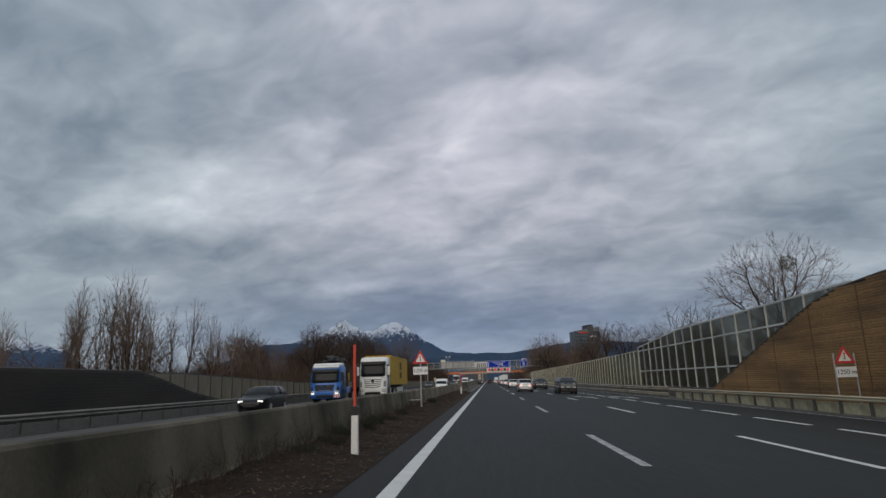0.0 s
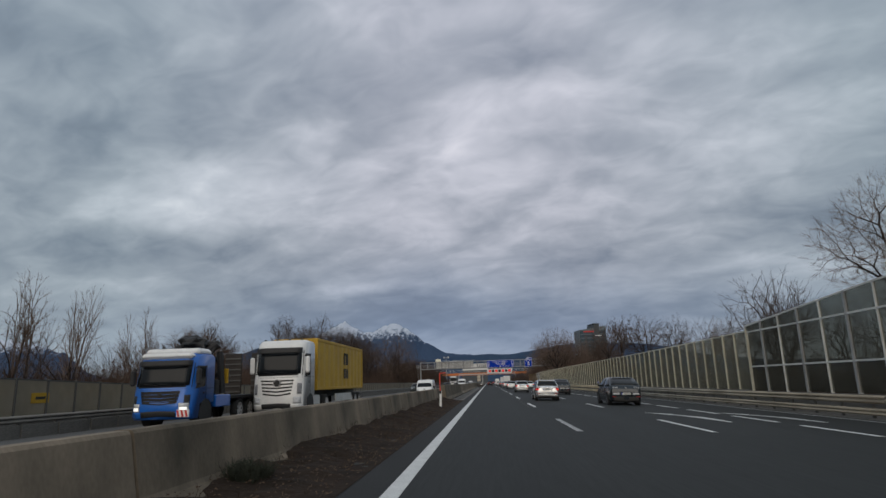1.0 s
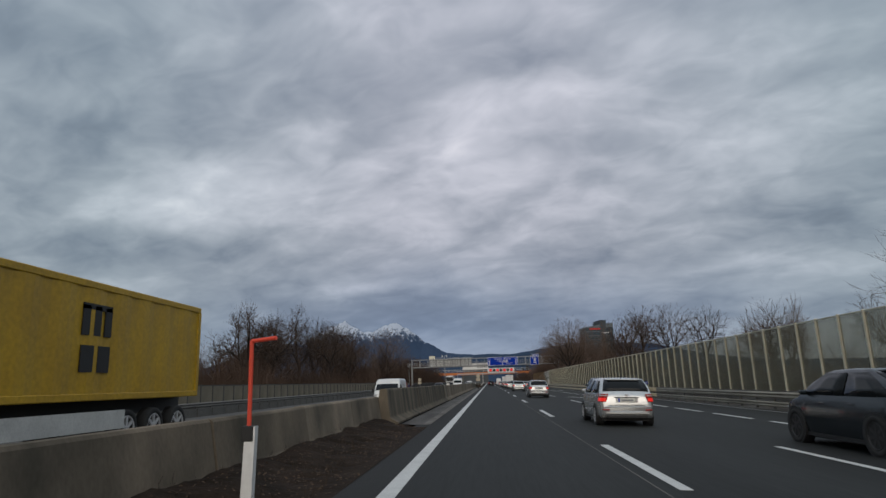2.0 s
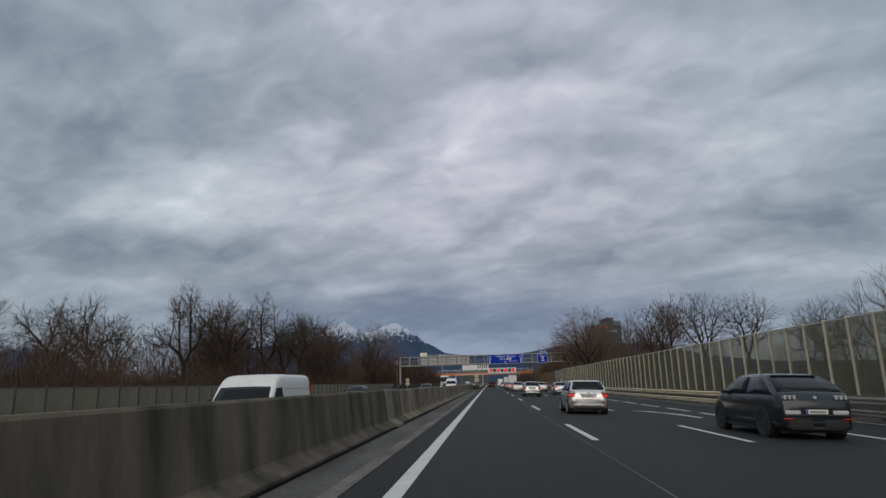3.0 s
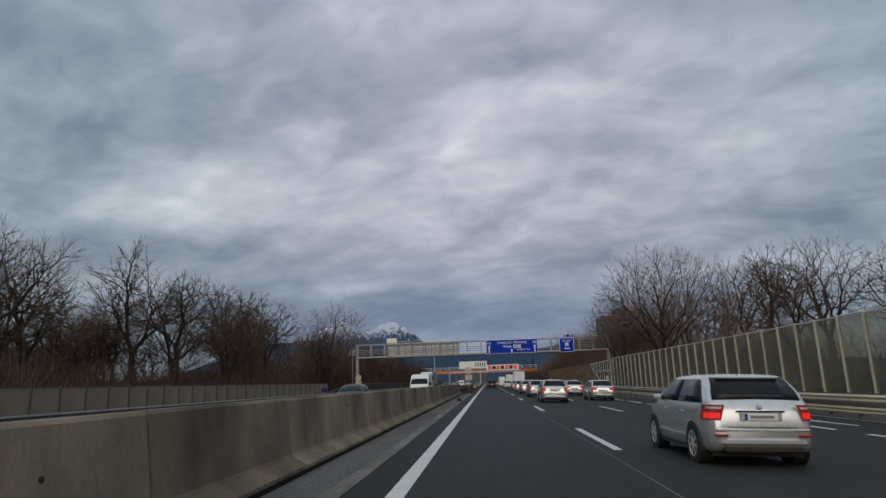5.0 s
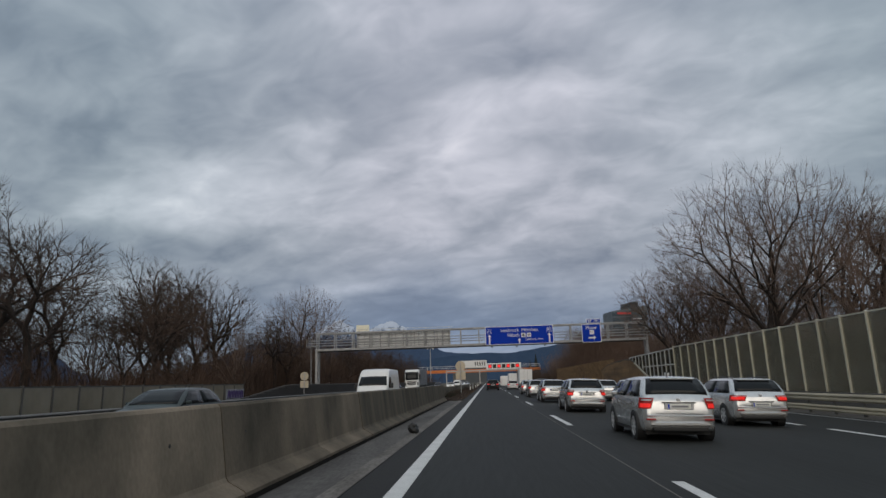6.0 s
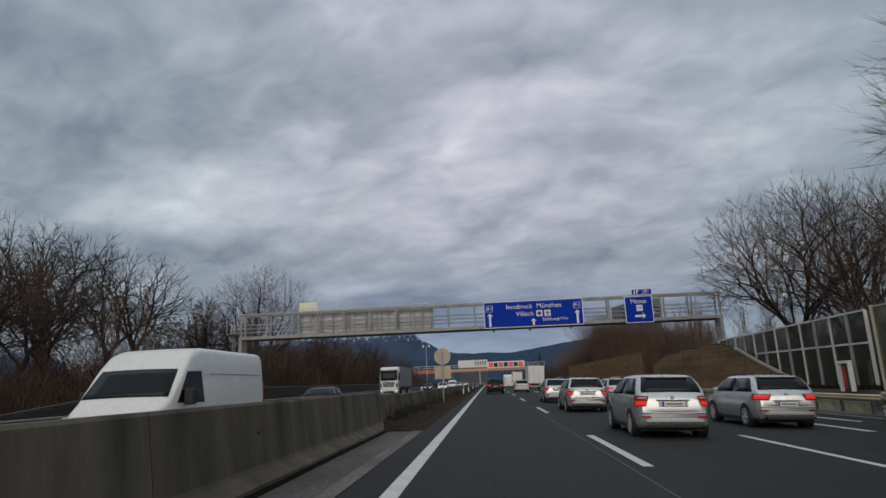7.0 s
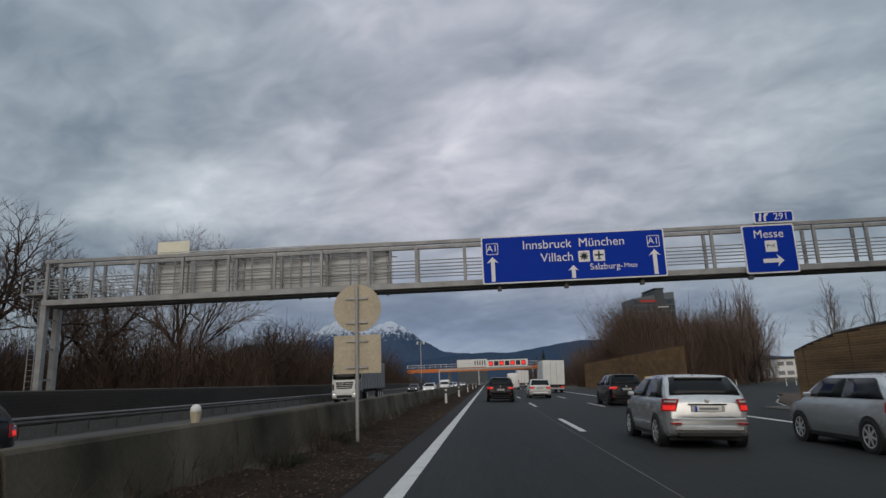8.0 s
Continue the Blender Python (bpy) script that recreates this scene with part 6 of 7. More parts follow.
def van(label, at, rz, color, L=5.9, W=2.02, H=2.55, lit=False, name="van"):
    """A high-roof panel van; rear at the origin, heading along +y."""
    ob = thing(name, label, "van", at, rz)
    w = W / 2
    q = H / 2.55
    top_y = (0.0, 0.05, 0.14, 0.30, L * 0.62, L * 0.69, L * 0.745, L * 0.80, L * 0.905, L * 0.965, L * 0.988, L)
    top_z = (H - 0.30, H - 0.10, H - 0.03, H, H, H - 0.04 * q, H - 0.16 * q, H - 0.46 * q, 1.40 * q, 1.20 * q, 0.98 * q, 0.62)
    ztop = lambda y: float(np.interp(y, top_y, top_z))
    plan = lambda y: float(np.interp(y, (0, 0.1, 0.5, L * 0.80, L * 0.92, L * 0.975, L), (0.95, 0.985, 1.0, 1.0, 0.95, 0.87, 0.72)))
    half = lambda y, z: w * plan(y) * (1 - 0.11 * max(0.0, (z - 1.15 * q) / (H - 1.15 * q)) ** 1.3)
    rings = []
    for y in sorted({*top_y, *np.linspace(0.5, L * 0.6, 6).tolist(), L * 0.77, L * 0.835, L * 0.87, L * 0.94}):
        zt, zb = ztop(y), 0.30 if y < L - 0.05 else 0.40
        pts = [(half(y, z), z) for z in [zb + (zt - 0.12 - zb) * f for f in (0, 0.08, 0.3, 0.5, 0.7, 0.85, 1.0)]]
        edge = pts[-1][0]
        pts += [(edge * 0.975, zt - 0.055), (edge * 0.92, zt - 0.018), (edge * 0.80, zt)]
        rings.append([(x, y, z) for x, z in pts] + [(0, y, zt + 0.012)] + [(-x, y, z) for x, z in pts[::-1]])
    part("body", loft(rings), color, ob, "", True)
    bm = bmesh.new()
    rows = []
    for k in range(6):
        y = L * (0.808 + 0.090 * k / 5)
        x = half(y, ztop(y)) * (0.86 + 0.015 * k)
        rows.append([bm.verts.new((x * u, y + 0.012, ztop(y) + 0.014 - 0.016 * u * u)) for u in (-1, -0.7, -0.35, 0, 0.35, 0.7, 1)])
    for a, b in zip(rows, rows[1:]):
        for c in range(6):
            bm.faces.new((a[c], a[c + 1], b[c + 1], b[c]))
    bmesh.ops.recalc_face_normals(bm, faces=bm.faces)
    bmesh.ops.solidify(bm, geom=bm.faces[:], thickness=0.01)
    part("windscreen", bm, GLASS_DARK, ob, "dark sloping windscreen", True)
    for s in (1, -1):
        xs = lambda y, z: s * half(y, z)
        part("door_window", patch([(xs(L * 0.66, 1.28 * q), L * 0.66, 1.28 * q), (xs(L * 0.86, 1.30 * q), L * 0.86, 1.30 * q), (xs(L * 0.79, H - 0.58 * q), L * 0.79, H - 0.58 * q), (xs(L * 0.68, H - 0.56 * q), L * 0.68, H - 0.56 * q)], (s, 0, 0.15), 0.014), GLASS_DARK, ob)
        part("mirror", boxes(((s * w + (0.0 if s > 0 else -0.22), L * 0.80, 1.25 * q), (s * w + (0.22 if s > 0 else 0.0), L * 0.83, 1.60 * q)), bevel=0.03), TRIM, ob)
        part("headlight", boxes(((s * w * 0.62, L * 0.945, 0.86 * q), (s * w * 0.93, L * 0.990, 1.10 * q)), bevel=0.03), LAMP_WHITE if lit else LAMP_CLEAR, ob)
        part("panel_seam", boxes(((s * half(2.0, 1.92 * q) - 0.01, 0.3, 1.92 * q), (s * half(2.0, 1.92 * q) + 0.006, L * 0.60, 1.935 * q))), CURTAIN, ob)
        part("side_moulding", boxes(((s * w - 0.012, 0.9, 0.72), (s * w + 0.012, L * 0.58, 0.84))), TRIM, ob)
        part("tail_light", boxes(((s * w * 0.86, -0.015, 1.0), (s * w * 0.97, 0.08, 1.5)), bevel=0.01), LAMP_RED_DIM, ob)
        for wy in (0.95, L * 0.83):
            # solid black disc painted as the shaded wheel hollow
            arch = bmesh.new()
            rod(arch, (s * (w - 0.2), wy, 0.35), (s * (w + 0.003), wy, 0.35), 0.41, 24)
            part("arch_shade", arch, TRIM, ob)
            wheel(ob, s * (w - 0.09), wy, 0.35, 0.22, RIM_DARK)
    part("grille", boxes(((-w * 0.55, L - 0.05, 0.60), (w * 0.55, L + 0.012, 0.80 * q)), bevel=0.02), TRIM, ob)
    part("bumper", boxes(((-w * 0.92, L - 0.12, 0.30), (w * 0.92, L + 0.03, 0.58)), bevel=0.05), TRIM, ob)
    part("badge", boxes(((-0.07, L * 0.955, 1.0 * q), (0.07, L * 0.99, 1.10 * q)), bevel=0.02), TRIM, ob)
    return ob


van("tall white panel van in the oncoming lanes", on_road(-5.9, 200.8), 180, WHITE_PAINT, 5.6, 2.0, 2.35)
van("white van far off in the oncoming queue", on_road(-7.4, 338.0), 180, WHITE_PAINT, 4.9, 1.9, 2.0)
van("white panel van beside the concrete barrier", on_road(-5.9, 100.0), 180, WHITE_PAINT, 4.5, 1.85, 1.80)
van("white van far ahead among the traffic", on_road(5.5, 318), 0, WHITE_PAINT, 5.9, 2.02, 2.7)


def truck_wheels(ob, ys, w=1.22, r=0.50):
    for y in ys:
        for s in (1, -1):
            wheel(ob, s * (w - 0.16), y, r, 0.32, RIM)


def tractor(ob, front, color, roof=3.75, W=2.5, lit=True, low=False):
    """Lorry cab whose face stands at y = front and looks along +y; its corners are rounded in plan."""
    w = W / 2
    L = 2.3
    q = roof / 3.75
    y0, y1 = front - L, front
    face_z = [0.34, 0.55, 1.0, 1.30 * q, 1.70 * q, 2.0 * q, 2.6 * q, 3.2 * q, 3.38 * q, 3.60 * q, 3.72 * q, roof]
    face_d = [0.10, 0.0, 0.0, 0.02, 0.05, 0.10, 0.22, 0.34, 0.40, 0.56, 0.76, 1.0]

    def fy(x, z):
        u = abs(x) / w
        return y1 - float(np.interp(z, face_z, face_d)) - 0.30 * max(0.0, (u - 0.55) / 0.45) ** 2.6

    rings = []
    for k in (-1, -0.985, -0.95, -0.88, -0.76, -0.55, -0.25, 0, 0.25, 0.55, 0.76, 0.88, 0.95, 0.985, 1):
        drop = 0.10 * max(0.0, (abs(k) - 0.85) / 0.15) ** 2
        x = w * k
        ring = [(x, y0, 0.95), (x, y0, roof - 0.12 - drop), (x, y0 + 0.2, roof - drop)]
        ring += [(x, fy(x, z), z - (drop if z > 3.3 * q else 0)) for z in face_z[::-1]]
        rings.append(ring + [(x, y1 - 0.85, 0.34), (x, y1 - 1.0, 0.95)])
    part("cab", loft(rings), color, ob, "", True)

    def face(name, xa, xb, za, zb, out, material, parent=ob, label="", bow=0.0, n=10, thick=0.02):
        """A panel that follows the curved face of the cab; bow lowers its middle."""
        bm = bmesh.new()
        rows = []
        for r in range(5):
            row = []
            for c in range(n + 1):
                x = xa + (xb - xa) * c / n
                z = za + (zb - za) * r / 4
                row.append(bm.verts.new((x, fy(x, z) + out, z - bow * (1 - abs(2 * c / n - 1)))))
            rows.append(row)
        for a, b in zip(rows, rows[1:]):
            for c in range(n):
                bm.faces.new((a[c], a[c + 1], b[c + 1], b[c]))
        bmesh.ops.recalc_face_normals(bm, faces=bm.faces)
        bmesh.ops.solidify(bm, geom=bm.faces[:], thickness=thick)
        return part(name, bm, material, parent, label, True)

    face("screen_frame", -w * 0.96, w * 0.96, 1.98 * q, 3.2 * q, 0.008, TRIM)
    face("windscreen", -w * 0.90, w * 0.90, 2.06 * q, 3.10 * q, 0.020, GLASS_DARK, label="dark windscreen")
    face("sun_visor", -w * 0.93, w * 0.93, 3.06 * q, 3.34 * q, 0.14, TRIM, thick=0.05)
    for sx in (-0.45, 0.12):
        bm = bmesh.new()
        rod(bm, (sx, fy(sx, 2.08 * q) + 0.05, 2.08 * q), (sx + 0.62, fy(sx + 0.62, 2.18 * q) + 0.05, 2.18 * q), 0.012, 5)
        part("wiper", bm, TRIM, ob)
    face("panel_seam", -w * 0.97, w * 0.97, 1.90 * q, 1.915 * q, 0.008, TRIM, bow=0.02)
    gaps = 5 if not low else 4
    for k in range(gaps):
        z = (1.74 - 0.155 * k) * q
        half = w * (0.66 - 0.025 * k)
        face("grille_gap", -half, half, z - (0.035 if not low else 0.06), z + 0.03, 0.010, TRIM, bow=0.015 + 0.018 * k)
        face("grille_slat", -half, half, z + 0.032, z + 0.060, 0.045, STEEL_PALE if not low else TRIM, bow=0.015 + 0.018 * k)
    bm = bmesh.new()
    rod(bm, (0, fy(0, 1.62 * q) - 0.05, 1.62 * q), (0, fy(0, 1.62 * q) + 0.07, 1.62 * q), 0.19 if not low else 0.08, 24)
    badge = part("badge", bm, TRIM, ob)
    if not low:
        bm = bmesh.new()
        rings = []
        for k in range(24):
            a = 2 * math.pi * k / 24
            rings.append([bm.verts.new(((0.18 + 0.018 * math.cos(c)) * math.cos(a), fy(0, 1.62 * q) + 0.07 + 0.018 * math.sin(c), 1.62 * q + (0.18 + 0.018 * math.cos(c)) * math.sin(a))) for c in (0, 1.26, 2.51, 3.77, 5.03)])
        for k in range(24):
            for c in range(5):
                bm.faces.new((rings[k][c], rings[k][(c + 1) % 5], rings[(k + 1) % 24][(c + 1) % 5], rings[(k + 1) % 24][c]))
        bmesh.ops.recalc_face_normals(bm, faces=bm.faces)
        part("badge_ring", bm, RIM, badge)
    face("bumper", -w * 0.985, w * 0.985, 0.36, 0.64, 0.04, color, thick=0.06)
    face("air_intake", -w * 0.58, w * 0.58, 0.42, 0.66, 0.062, TRIM, bow=-0.03)
    for sgn in (1, -1):
        xa, xb = sorted((sgn * w * 0.66, sgn * w * 0.94))
        housing = face("headlight", xa, xb, 0.66, 0.98, 0.018, LAMP_CLEAR, n=5)
        face("lit_lens", xa + 0.05, xb - 0.05, 0.70, 0.82, 0.030, LAMP_WHITE if lit else LAMP_CLEAR, housing, n=4)
        face("corner_duct", *sorted((sgn * w * 0.80, sgn * w * 0.95)), 1.10 * q, 1.60 * q, 0.010, TRIM if low else CURTAIN, n=4)
        x = sgn * w
        part("door_window", patch([(x, y1 - 1.42, 2.0 * q), (x, y1 - 0.56, 1.92 * q), (x, y1 - 0.68, 2.98 * q), (x, y1 - 1.42, 2.98 * q)], (sgn, 0, 0), 0.012), GLASS_DARK, ob)
        part("window_frame", patch([(x, y1 - 1.48, 2.98 * q), (x, y1 - 0.60, 2.98 * q), (x, y1 - 0.62, 3.06 * q), (x, y1 - 1.48, 3.06 * q)], (sgn, 0, 0), 0.010), TRIM, ob)
        part("mirror", boxes(((x + (0.06 if sgn > 0 else -0.28), y1 - 0.52, 2.10 * q), (x + (0.28 if sgn > 0 else -0.06), y1 - 0.34, 2.90 * q)), bevel=0.06), TRIM if low else color, ob)
        part("mirror_arm", boxes(((min(x, sgn * (w + 0.16)), y1 - 0.52, 2.90 * q), (max(x, sgn * (w + 0.16)), y1 - 0.42, 2.98 * q)), bevel=0.02), TRIM, ob)
        part("door_seam", boxes(((x - 0.012, y1 - 1.52, 1.0), (x + 0.010, y1 - 1.50, 3.1 * q))), TRIM, ob)
        part("side_seam", boxes(((x - 0.01, y1 - 2.25, 1.90 * q), (x + 0.010, y1 - 0.45, 1.92 * q))), TRIM, ob)
        part("door_handle", boxes(((x - 0.01, y1 - 1.38, 1.62 * q), (x + 0.03, y1 - 1.22, 1.72 * q)), bevel=0.012), TRIM, ob)
        part("step", boxes(((x * 0.90 - 0.12, y1 - 1.15, 0.40), (x * 0.90 + 0.12, y1 - 0.72, 0.60)), bevel=0.02), TRIM, ob)
        # black disc in place of a hollow arch, its shade as colour
        arch = bmesh.new()
        rod(arch, (sgn * (w - 0.4), y1 - 1.55, 0.52), (sgn * (w + 0.006), y1 - 1.55, 0.52), 0.60, 24)
        part("arch_shade", arch, TRIM, ob)
    for x in (-0.95, -0.32, 0.32, 0.95):
        part("roof_lamp", boxes(((x - 0.05, y1 - 0.98, roof - 0.03), (x + 0.05, y1 - 0.88, roof + 0.05)), bevel=0.02), TRIM, ob)


def container_lorry(label, at, rz):
    """Semi-trailer lorry; the rear of the trailer stands at the origin."""
    ob = thing("lorry", label, "truck", at, rz)
    tractor(ob, 15.6, WHITE_PAINT, 3.82, lit=False)
    L, w, z0, z1 = 12.2, 1.22, 1.25, 3.98
    prof = []
    n = 44
    for k in range(n + 1):
        y = L * k / n
        d = 0.0 if k % 4 in (0, 3) else -0.036
        prof.append((w + d, y))
    left = [(-x, y) for x, y in prof[::-1]]
    ring = prof + left
    rings = [[(x, y + 0.45, z) for x, y in ring] for z in (z0 + 0.16, z1 - 0.12)]
    part("container", loft(rings), YELLOW, ob, "yellow corrugated shipping container")
    for z in (z0, z1 - 0.12):
        part("container_rail", boxes(((-w - 0.01, 0.44, z), (w + 0.01, L + 0.46, z + 0.17)), bevel=0.02), YELLOW, ob)
    for x in (-1, 1):
        for y in (0.44, L + 0.30):
            part("corner_post", boxes(((x * w - 0.09 if x > 0 else -w - 0.012, y, z0 + 0.17), (w + 0.012 if x > 0 else -w + 0.09, y + 0.17, z1 - 0.12))), YELLOW, ob)
    # dark company mark on both sides, as plain shapes
    for s in (1, -1):
        for k in range(3):
            y = 5.2 + 0.42 * k
            part("painted_mark", boxes(((min(s * (w - 0.03), s * (w + 0.006)), y, 2.75), (max(s * (w - 0.03), s * (w + 0.006)), y + 0.26, 3.45))), TRIM, ob)
        part("painted_mark", boxes(((min(s * (w - 0.03), s * (w + 0.006)), 5.2, 3.36), (max(s * (w - 0.03), s * (w + 0.006)), 6.30, 3.50))), TRIM, ob)
        for k in range(2):
            y = 5.2 + 0.62 * k
            part("painted_mark", boxes(((min(s * (w - 0.03), s * (w + 0.006)), y, 1.90), (max(s * (w - 0.03), s * (w + 0.006)), y + 0.46, 2.52))), TRIM, ob)
        part("side_guard", boxes(((s * w - 0.03, 4.4, 0.55), (s * w + 0.03, 8.6, 1.0))), STEEL_PALE, ob)
        part("fuel_tank", boxes(((s * w * 0.62 - 0.3, 11.4, 0.45), (s * w * 0.62 + 0.3, 12.9, 1.0)), bevel=0.08), WHITE_PAINT, ob)
    part("chassis", boxes(((-0.5, 0.2, 0.85), (0.5, 14.4, 1.24))), TRIM, ob)
    truck_wheels(ob, (1.6, 2.9, 4.2, 10.6, 14.05))
    return ob


container_lorry("white lorry carrying a yellow shipping container", (-9.2, 56.4 + 15.6, road_z(-9.2)), 180)


def tarpaulin_lorry(label, at, rz, roof=3.9):
    ob = thing("lorry", label, "truck", at, rz)
    tractor(ob, 15.6, WHITE_PAINT, roof, low=True)
    bm = boxes(((-1.25, 0, 1.15), (1.25, 12.9, 3.95)), bevel=0.03)
    part("trailer_body", bm, CURTAIN, ob, "grey curtain-sided trailer")
    for k in range(9):
        for s in (1, -1):
            part("curtain_strap", boxes(((s * 1.25 - 0.012, 0.6 + 1.45 * k, 1.1), (s * 1.25 + 0.012, 0.66 + 1.45 * k, 3.85))), TRIM, ob)
    part("chassis", boxes(((-0.5, 0.2, 0.85), (0.5, 14.4, 1.14))), TRIM, ob)
    truck_wheels(ob, (1.6, 2.9, 4.2, 10.6, 14.05))
    return ob


tarpaulin_lorry("white lorry with a grey curtain trailer in the oncoming lanes", (-12.2, 268 + 15.6, road_z(-12.2)), 180)


def crane_lorry(label, at, rz):
    """Blue cab, a folded black crane behind it, a low bed and two loading ramps standing up at its end."""
    ob = thing("lorry", label, "truck", at, rz)
    tractor(ob, 9.4, BLUE_PAINT, 3.05, low=True)
    part("roof_panel", boxes(((-1.2, 7.3, 2.92), (1.2, 8.6, 3.24)), bevel=0.12), WHITE_PAINT, ob, "white roof deflector")
    part("visor_panel", boxes(((-1.12, 8.62, 2.78), (1.12, 9.06, 3.02)), bevel=0.10), WHITE_PAINT, ob)
    for s in (1, -1):
        bm = bmesh.new()
        rod(bm, (s * 0.9, 7.6, 3.2), (s * 0.9, 7.6, 3.42), 0.07, 10)
        part("beacon", bm, RIM_DARK, ob)
    part("bumper_board", boxes(((-1.28, 9.36, 0.42), (-0.78, 9.44, 0.72)), bevel=0.01), SIGN_WHITE, ob, "white warning board with red stripes")
    for k in range(3):
        part("warning_stripe", outline(bmesh.new(), [(-1.26 + 0.17 * k, 0.44), (-1.18 + 0.17 * k, 0.44), (-1.12 + 0.17 * k, 0.70), (-1.20 + 0.17 * k, 0.70)], 0.012), SIGN_RED, ob).location = (0, 9.45, 0)
    part("chassis", boxes(((-0.5, 0.2, 0.75), (0.5, 8.6, 1.05))), TRIM, ob)
    part("load_bed", boxes(((-1.25, 0.0, 1.05), (1.25, 5.2, 1.20)), bevel=0.02), TRIM, ob)
    part("side_panel", boxes(((-1.27, 5.3, 0.72), (-1.02, 6.9, 1.25)), bevel=0.04), BLUE_PAINT, ob)
    for s in (1, -1):
        ramp = part("loading_ramp", boxes(((s * 0.74 - 0.46, 0.18, 1.1), (s * 0.74 + 0.46, 0.30, 3.42)), bevel=0.02), WOOD_DARK, ob, "dark loading ramp standing upright")
        for k in range(7):
            part("rung", boxes(((s * 0.74 - 0.44, 0.302, 1.30 + 0.30 * k), (s * 0.74 + 0.44, 0.35, 1.37 + 0.30 * k))), POST_DARK, ramp)
        part("ramp_strut", boxes(((s * 0.74 - 0.05, 0.30, 1.2), (s * 0.74 + 0.05, 0.85, 1.3))), POST_DARK, ob)
        part("outrigger", boxes(((s * 1.0 - 0.15, 6.3, 0.7), (s * 1.0 + 0.15, 6.7, 1.9)), bevel=0.03), TRIM, ob)
        part("mudguard", boxes(((s * 1.0 - 0.22, 1.0, 1.0), (s * 1.0 + 0.22, 4.4, 1.04)), bevel=0.01), TRIM, ob)
    bm = bmesh.new()
    rod(bm, (0, 6.45, 1.1), (0, 6.45, 3.0), 0.24, 12)
    part("crane_column", bm, TRIM, ob)
    for a, b, r in (((0, 6.45, 2.8), (-1.0, 6.3, 3.55), 0.19), ((-1.0, 6.3, 3.55), (1.0, 6.2, 3.40), 0.16), ((1.0, 6.2, 3.40), (0.1, 5.8, 3.80), 0.13), ((0.3, 6.7, 2.2), (1.0, 6.4, 3.4), 0.08), ((-0.4, 6.7, 2.2), (-0.9, 6.4, 3.4), 0.08),
                    ((-1.1, 5.9, 1.3), (-1.0, 6.1, 3.2), 0.15), ((1.1, 5.9, 1.3), (1.0, 6.1, 3.1), 0.15), ((-1.05, 5.8, 2.9), (1.05, 5.9, 2.6), 0.14), ((-1.0, 5.7, 2.2), (1.0, 5.8, 2.0), 0.16)):
        bm = bmesh.new()
        rod(bm, a, b, r, 8)
        part("crane_arm", bm, TRIM, ob)
    for k in range(6):
        bm = bmesh.new()
        rod(bm, (-1.0 + 0.36 * k, 5.75, 1.5 + 0.1 * (k % 3)), (-0.86 + 0.32 * k, 5.95, 3.05 - 0.12 * (k % 2)), 0.035, 6)
        part("hose", bm, BLACK, ob)
    part("valve_block", boxes(((-0.9, 5.75, 1.25), (0.7, 6.2, 1.95)), bevel=0.05), TRIM, ob)
    bm = bmesh.new()
    bmesh.ops.create_icosphere(bm, subdivisions=3, radius=0.62)
    for v in bm.verts:
        v.co *= 1 + 0.45 * noise.noise(v.co * 3.1)
        v.co.z *= 0.55
    bmesh.ops.translate(bm, verts=bm.verts, vec=(0.1, 6.5, 3.62))
    part("grab", bm, TRIM, ob)
    part("crane_panel", boxes(((-1.25, 5.58, 1.75), (-0.80, 5.65, 2.42)), bevel=0.01), YELLOW, ob, "yellow warning panel")
    truck_wheels(ob, (1.4, 2.7, 4.0, 7.85))
    return ob


crane_lorry("blue and white lorry with a folded black crane", (-12.2, 50.9 + 9.4, road_z(-12.2)), 180)


def box_lorry(label, at, rz):
    ob = thing("box_truck", label, "truck", at, rz, tilt=math.degrees(math.atan(-SLOPE)))
    part("box_body", boxes(((-1.27, 0, 0.95), (1.27, 7.2, 3.75)), bevel=0.03), WHITE, ob, "white box body")
    for s in (1, -1):
        part("rear_door", boxes(((0.02 if s > 0 else -1.18, -0.03, 1.05), (1.18 if s > 0 else -0.02, -0.002, 3.62)), bevel=0.01), WHITE, ob)
        part("lock_bar", boxes(((s * 0.35 - 0.02, -0.055, 1.0), (s * 0.35 + 0.02, -0.03, 3.65))), STEEL, ob)
        part("tail_light", boxes(((s * 0.95 - 0.2, -0.02, 0.62), (s * 0.95 + 0.2, 0.05, 0.76)), bevel=0.01), LAMP_RED, ob)
    part("underrun_bar", boxes(((-1.2, 0.0, 0.42), (1.2, 0.1, 0.58)), bevel=0.02), STEEL, ob)
    part("chassis", boxes(((-0.5, 0.1, 0.6), (0.5, 9.2, 0.94))), TRIM, ob)
    part("cab", boxes(((-1.2, 7.3, 0.5), (1.2, 9.3, 2.9)), bevel=0.12), WHITE_PAINT, ob)
    truck_wheels(ob, (1.7, 8.2))
    return ob


box_lorry("white box truck seen from behind", on_road(8.9, 285), 0)
box_lorry("white box truck far ahead in the slow lane", on_road(9.0, 352), 0)


# ---- signs, posts and small things ----
def triangle(side, r=0.05):
    h = side * math.sqrt(3) / 2
    return [(0, h), (-side / 2, 0), (side / 2, 0)]


